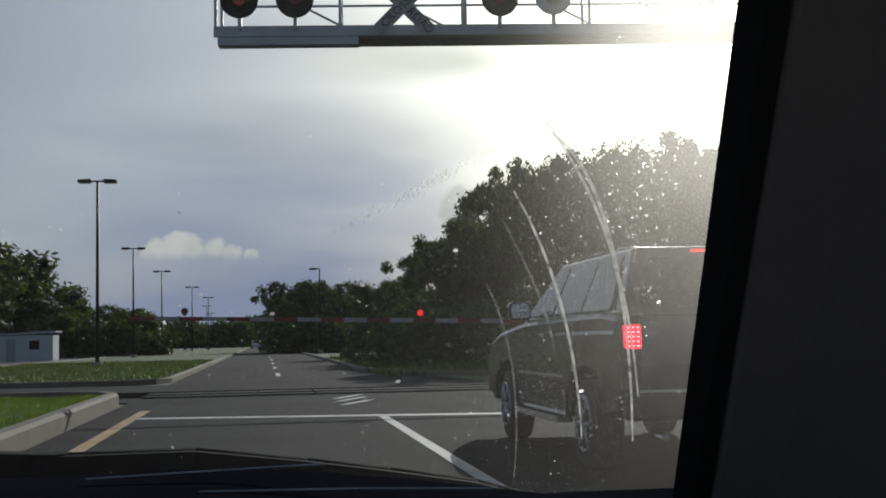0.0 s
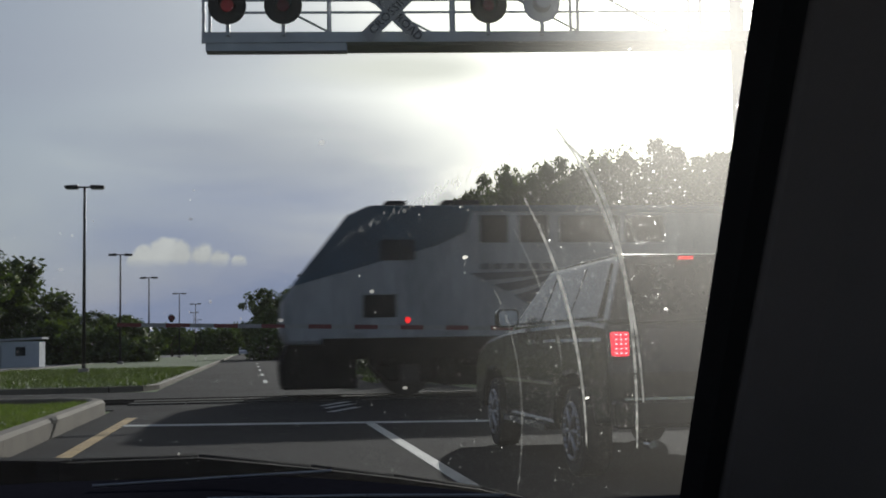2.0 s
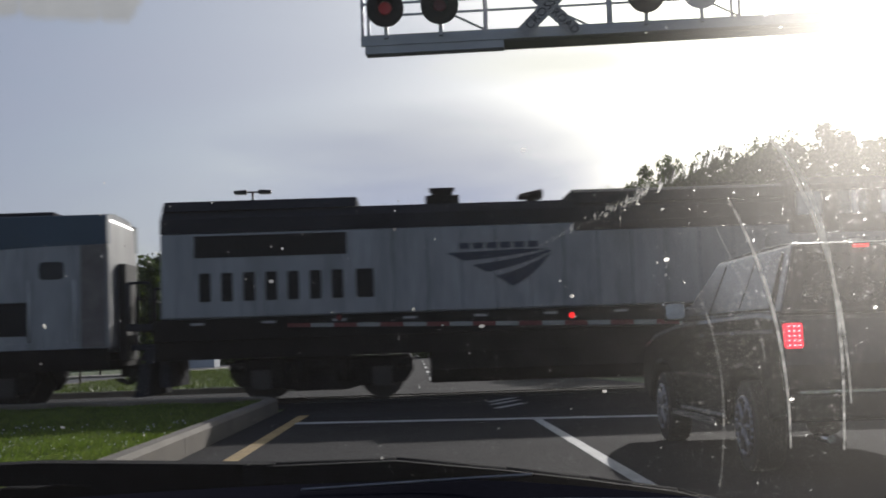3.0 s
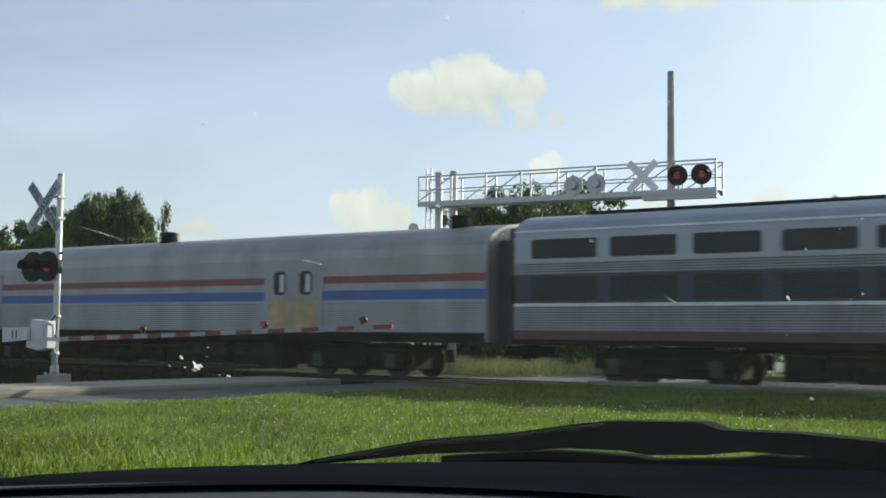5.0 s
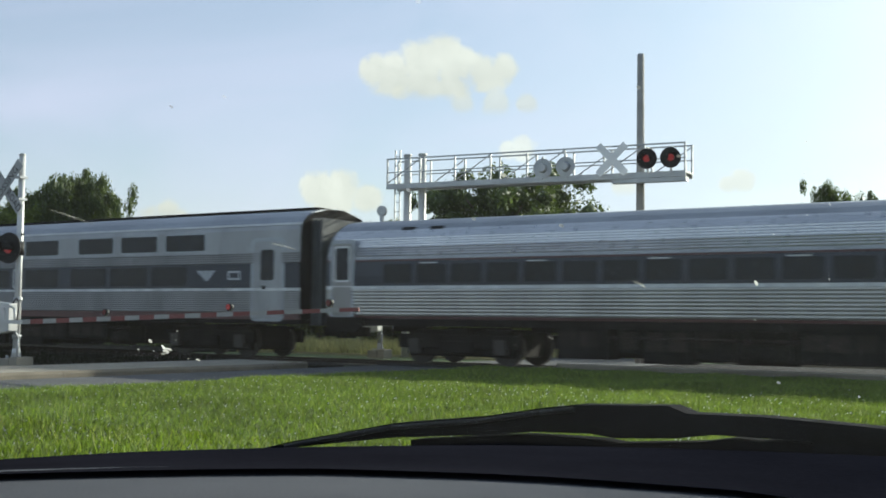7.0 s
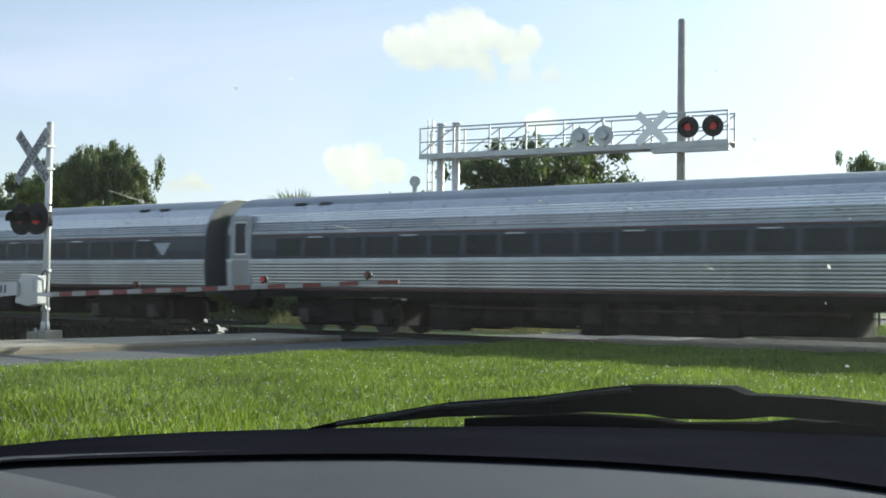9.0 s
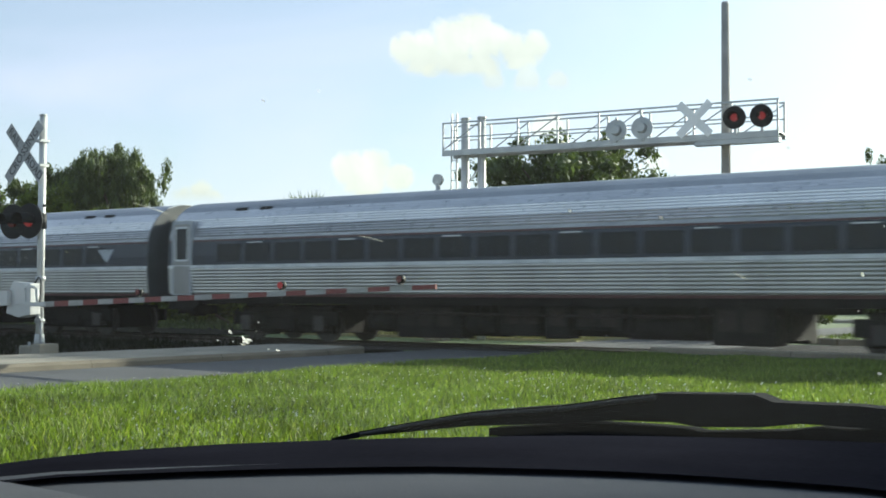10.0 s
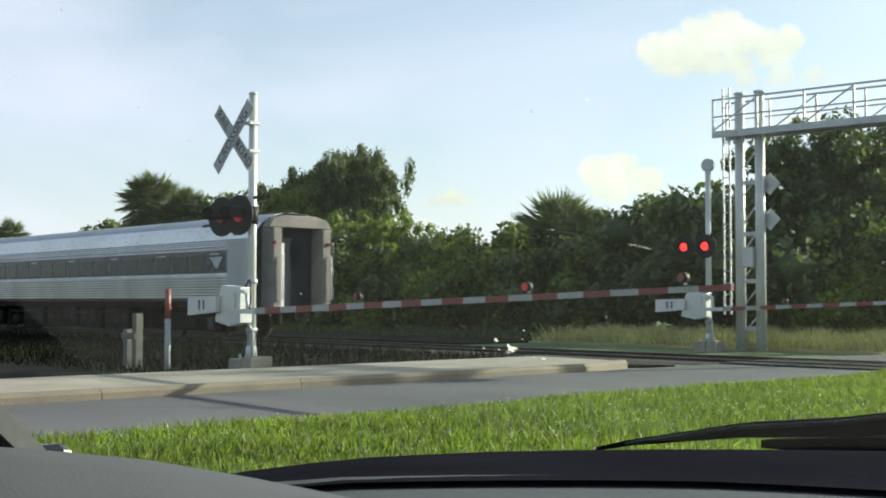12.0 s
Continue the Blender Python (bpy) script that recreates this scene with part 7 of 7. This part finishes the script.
def second_loco(L):
    """Runs backwards: its cab is at the trailing end."""
    t = thing("locomotive", label="light grey diesel locomotive with slate roof, cab trailing", category="locomotive", group="locomotives of the train")
    W, c = 1.5, L
    part("body", Geo().box(0.53, c - 1.5, -W, W, 1.92, 3.86), LOCOGREY, t, "light grey hood side", bevel=0.05)
    part("roof", Geo().prism([(-1.5, 3.864), (1.5, 3.864), (1.46, 4.2), (1.15, 4.42), (-1.15, 4.42), (-1.46, 4.2)], "x", 0.53, c - 4.6), LOCODARK, t, "slate grey roof")
    part("roof_raised", Geo().prism([(-1.3, 4.40), (1.3, 4.40), (1.0, 4.66), (-1.0, 4.66)], "x", 0.53, 5.0), LOCODARK, t, bevel=0.03)
    part("roof_raised", Geo().prism([(-1.42, 4.30), (1.42, 4.30), (1.36, 4.56), (1.0, 4.67), (-1.0, 4.67), (-1.36, 4.56)], "x", 10.0, c - 4.72), LOCODARK, t, "raised slate roof section", bevel=0.02)
    part("sill", Geo().box(0.35, c - 1.3, -W - 0.03, W + 0.03, 1.42, 1.916), UNDER, t, bevel=0.02)
    # cab: tapered front, window openings all round under a visor roof
    plan = [(c - 4.68, -1.49), (c - 2.55, -1.49), (c - 1.80, -0.98), (c - 1.80, 0.98), (c - 2.55, 1.49), (c - 4.68, 1.49)]
    cab = part("cab", Geo().prism(plan, "z", 3.44, 3.74), LOCODARK, t, "slate cab below the windows", bevel=0.02)
    eaves = [(x + 0.06 * (x > c - 3), y * 1.01) for x, y in plan]
    crown = [(c - 4.6 + (x - c + 4.68) * 0.93, y * 0.86) for x, y in plan]
    n = len(plan)
    part("cab_roof", Geo().add([(x, y, 4.42) for x, y in eaves] + [(x, y, 4.58) for x, y in eaves] + [(x, y, 4.78) for x, y in crown], [tuple(reversed(range(n))), tuple(range(2 * n, 3 * n))] + [(k * n + i, k * n + (i + 1) % n, (k + 1) * n + (i + 1) % n, (k + 1) * n + i) for k in (0, 1) for i in range(n)]), LOCODARK, cab, "slate cab roof", bevel=0.02)
    part("rear_wall", Geo().box(c - 4.68, c - 4.60, -1.45, 1.45, 3.73, 4.43), LOCODARK, cab)
    for s in (-1, 1):
        for x0, x1 in ((c - 4.68, c - 4.50), (c - 3.90, c - 3.52), (c - 2.82, c - 2.53)):
            part("cab_post", Geo().box(x0, x1, *sorted((s * 1.40, s * 1.48)), 3.73, 4.43), LOCODARK, cab)
        # near pane is opaque and pale, painting the bright sky in the glass
        part("cab_window", Geo().box(c - 4.50, c - 3.90, *sorted((s * 1.43, s * 1.45)), 3.74, 4.42), LOGO_PALE if s < 0 else CABGLASS, cab, "cab window painted pale for the sky in it" if s < 0 else "")
        part("cab_window", Geo().box(c - 3.52, c - 2.82, *sorted((s * 1.43, s * 1.45)), 3.74, 4.42), CABGLASS, cab)
        part("window_pillar", Geo().box(c - 3.20, c - 3.10, *sorted((s * 1.42, s * 1.47)), 3.74, 4.42), STRIPE_WHITE, cab)
        a, b = Vector((c - 2.53, s * 1.46, 3.74)), Vector((c - 1.84, s * 0.99, 3.74))
        q = [a, b, b + Vector((0, 0, 0.68)), a + Vector((0, 0, 0.68))]
        part("corner_window", Geo().add([p + Vector((0, o, 0)) for o in (0.0, -0.02 * s) for p in q], [(0, 1, 2, 3), (7, 6, 5, 4), (0, 4, 5, 1), (1, 5, 6, 2), (2, 6, 7, 3), (3, 7, 4, 0)]), PALEGLASS, cab, "corner window painted pale for its reflection")
        part("cab_post", Geo().box(c - 1.88, c - 1.80, *sorted((s * 0.92, s * 0.99)), 3.73, 4.43), LOCODARK, cab)
    part("cab_seat", Geo().box(c - 3.5, c - 3.2, -1.0, -0.4, 3.5, 4.05).box(c - 3.5, c - 3.38, -0.95, -0.45, 4.0, 4.25), LOCODARK, cab, bevel=0.03)
    part("windscreen", Geo().box(c - 1.86, c - 1.84, -0.92, 0.92, 3.74, 4.42), CABGLASS, cab)
    part("nose", Geo().prism([(c - 1.5, 1.72), (c - 1.5, 3.78), (c - 0.86, 3.72), (c - 0.76, 3.50), (c - 0.74, 1.72)], "y", -1.22, 1.22), LOCODARK, t, "slate nose", bevel=0.08)
    stair = thing("end_steps")
    stair.parent = t
    for k in range(4):
        part("step", Geo().box(c - 1.35, c - 0.75, -1.5, -1.0, 0.55 + 0.3 * k, 0.59 + 0.3 * k), LOCODARK, stair)
        part("step", Geo().box(c - 1.35, c - 0.75, 1.0, 1.5, 0.55 + 0.3 * k, 0.59 + 0.3 * k), LOCODARK, stair)
    for s in (-1, 1):
        part("handrail", Geo().path([(c - 1.4, s * 1.48, 1.3), (c - 1.4, s * 1.48, 2.6)], 0.022).path([(c - 0.7, s * 1.48, 0.6), (c - 0.62, s * 1.3, 2.7)], 0.022), STRIPE_WHITE, stair)
        yo = (s * (W - 0.02), s * (W + 0.008))
        part("louvre", Geo().box(1.3, 4.75, *sorted(yo), 3.30, 3.80), BLACK, t, "long dark radiator intake")
        for k in range(7):
            part("louvre", Geo().rrect(1.4 + k * 0.5, 1.66 + k * 0.5, 2.30, 2.95, 0.03, *sorted(yo), 2), BLACK, t)
        part("louvre", Geo().box(4.95, 5.35, *sorted(yo), 2.30, 2.95), BLACK, t)
        for k in range(13):
            part("door_seam", Geo().box(5.8 + k * 0.78, 5.815 + k * 0.78, *sorted((s * (W - 0.02), s * (W + 0.006))), 1.8, 3.75), LOCODARK, t)
        part("notch", Geo().box(c - 4.7, c - 1.52, *sorted((s * (W - 0.02), s * (W + 0.006))), 3.44, 3.87), LOCODARK, t)
        part("upper_band", Geo().box(9.95, c - 4.7, *sorted((s * (W - 0.02), s * (W + 0.006))), 3.66, 3.87), LOCODARK, t)
        for k in range(10):
            part("reflector", Geo().box(1.2 + k * 1.6, 1.5 + k * 1.6, *sorted((s * W, s * (W + 0.036))), 1.78, 1.83), WHITESHEET, t)
    letters("fleet_number", "511", 0.62, LOGO, t, pose(c - 2.98, -W - 0.008, 3.08, 90, 0, 0), 0.004)
    chevron_mark(t, c - 12.6, 3.24, 2.4, 0.80, -W - 0.007)
    stack = part("exhaust_stack", Geo().box(6.6, 7.4, -0.35, 0.35, 4.40, 4.72).box(6.75, 7.25, -0.25, 0.25, 4.72, 4.86), UNDER, t, "dark exhaust stack", bevel=0.02)
    part("stack_cap", Geo().box(6.70, 7.30, -0.30, 0.30, 4.86, 4.90), LOCODARK, stack)
    horn = part("horn", Geo().box(9.05, 9.25, -0.3, 0.3, 4.40, 4.62), UNDER, t, "cluster of air horns")
    for dy in (-0.26, 0.0, 0.26):
        part("trumpet", Geo().tube((8.85, dy, 4.66), (9.40, dy, 4.70), 0.04, 0.11, 10), UNDER, horn)
    part("antenna", Geo().tube((14.0, 0, 4.70), (14.0, 0, 4.82), 0.03, n=6).box(13.7, 14.3, -0.12, 0.12, 4.82, 4.88), UNDER, t)
    part("roof_beacon", Geo().box(c - 3.3, c - 2.8, -0.2, 0.2, 4.72, 4.86), UNDER, t)
    part("fuel_tank", Geo().prism([(-1.4, 1.1), (-1.45, 0.6), (-1.1, 0.3), (1.1, 0.3), (1.45, 0.6), (1.4, 1.1)], "x", 6.6, 12.6), UNDER, t)
    part("underframe", Geo().box(0.4, c - 0.5, -1.45, 1.45, 1.0, 1.42), UNDER, t)
    for x in (4.1, c - 4.3):
        loco_bogie(t, x)
    # platforms, posts and hoses at both ends
    for x, s in ((0.25, -1), (c - 0.30, 1)):
        part("end_platform", Geo().box(x - 0.42, x + 0.42, -1.42, 1.42, 1.26, 1.40).box(x - 0.12, x + 0.12, -1.45, 1.45, 0.95, 1.30), LOCODARK, t, bevel=0.02)
        for y in (-1.3, -0.55, 0.55, 1.3):
            part("rail_post", Geo().tube((x + s * 0.32, y, 1.38), (x + s * 0.32, y, 2.45), 0.025, n=8), LOCODARK, t)
        part("end_rail", Geo().tube((x + s * 0.32, -1.3, 2.45), (x + s * 0.32, -0.55, 2.45), 0.025, n=8).tube((x + s * 0.32, 0.55, 2.45), (x + s * 0.32, 1.3, 2.45), 0.025, n=8), LOCODARK, t)
        for k, y in enumerate((-1.05, -0.8, -0.45, 0.45, 0.8, 1.05)):
            part("air_hose", Geo().path([(x + s * 0.2, y, 1.2), (x + s * 0.45, y, 0.85 - 0.05 * k), (x + s * 0.62, y * 0.9, 0.5), (x + s * 0.9, y * 0.85, 0.62)], 0.03, 6), RUBBER, t)
        part("snow_plough", Geo().prism([(x + s * 0.05, 0.22), (x + s * 0.38, 0.20), (x + s * 0.24, 0.95), (x, 0.95)], "y", -1.35, 1.35), LOCODARK, t, "dark end pilot plate")
    # raised front platform with its railing
    part("front_platform", Geo().box(-0.26, 0.36, -1.45, 1.45, 1.70, 1.86), LOCODARK, t, bevel=0.02)
    for x, rad in ((-0.22, 0.06), (-0.02, 0.03), (0.26, 0.03)):
        for y in (-1.38, 1.38):
            part("rail_post", Geo().tube((x, y, 1.85), (x, y, 2.80), rad, n=8), LOCODARK, t)
    for y in (-1.38, 1.38):
        part("end_rail", Geo().tube((-0.22, y, 2.79), (0.27, y, 2.79), 0.035, n=8), LOCODARK, t)
    part("battery_box", Geo().box(12.7, 13.9, -1.46, 1.46, 0.55, 1.40), UNDER, t, bevel=0.03)
    part("air_reservoir", Geo().tube((6.0, -1.2, 1.22), (13.6, -1.2, 1.22), 0.17, n=12).tube((6.0, 1.2, 1.22), (13.6, 1.2, 1.22), 0.17, n=12), UNDER, t)
    part("end_plate", Geo().box(0.42, 0.66, -1.2, 1.2, 0.4, 1.3).box(c - 0.6, c - 0.42, -1.4, 1.4, 0.35, 1.3), LOCODARK, t)
    couple(t, 0.0, -1)
    couple(t, L, 1)
    return t


SPEED = 28.38
TRAIN = [(lead_loco(21.11), 57.75), (second_loco(19.63), 78.87), (baggage(26.95), 98.49), (sleeper(25.6, 3), 125.44), (sleeper(26.1, 4), 151.04),
         (coach(25.9, 5), 177.24), (coach(25.9, 6), 203.17), (coach(25.66, 7), 229.1), (coach(25.52, 8), 254.76), (coach(25.2, 9, True), 280.28)]


def lag(t):
    return min(1.0, max(0.0, (t - 7.0) / 4.0))


def sway(t):
    return float(np.interp(t, (0.0, 0.5, 1.0, 1.5, 2.0, 2.5, 3.0, 3.3, 3.5, 3.7, 4.2), (0.001, -0.004, -0.001, 0.001, 0.014, 0.024, 0.037, 0.042, 0.020, 0.0, 0.0)))


def bump(t):
    return float(np.interp(t, (2.0, 2.5, 3.0, 3.3, 3.6, 3.7, 4.2, 5.3), (0.0, -0.004, -0.006, 0.014, 0.025, 0.026, 0.014, 0.0)))


def motions():
    for car, off in TRAIN:
        walk(car, [(t, pose(off - SPEED * t, TRACK_Y, RAIL_TOP)) for t in range(13)])
    # the camera's car goes along with it
    walk(OWN, [(t, pose(x + 0.05 * lag(t) + sway(t), y + 0.03 * lag(t), 1.2 - 0.013 * lag(t) + bump(t))) for t, x, y, w, p, r in PATH])


motions()
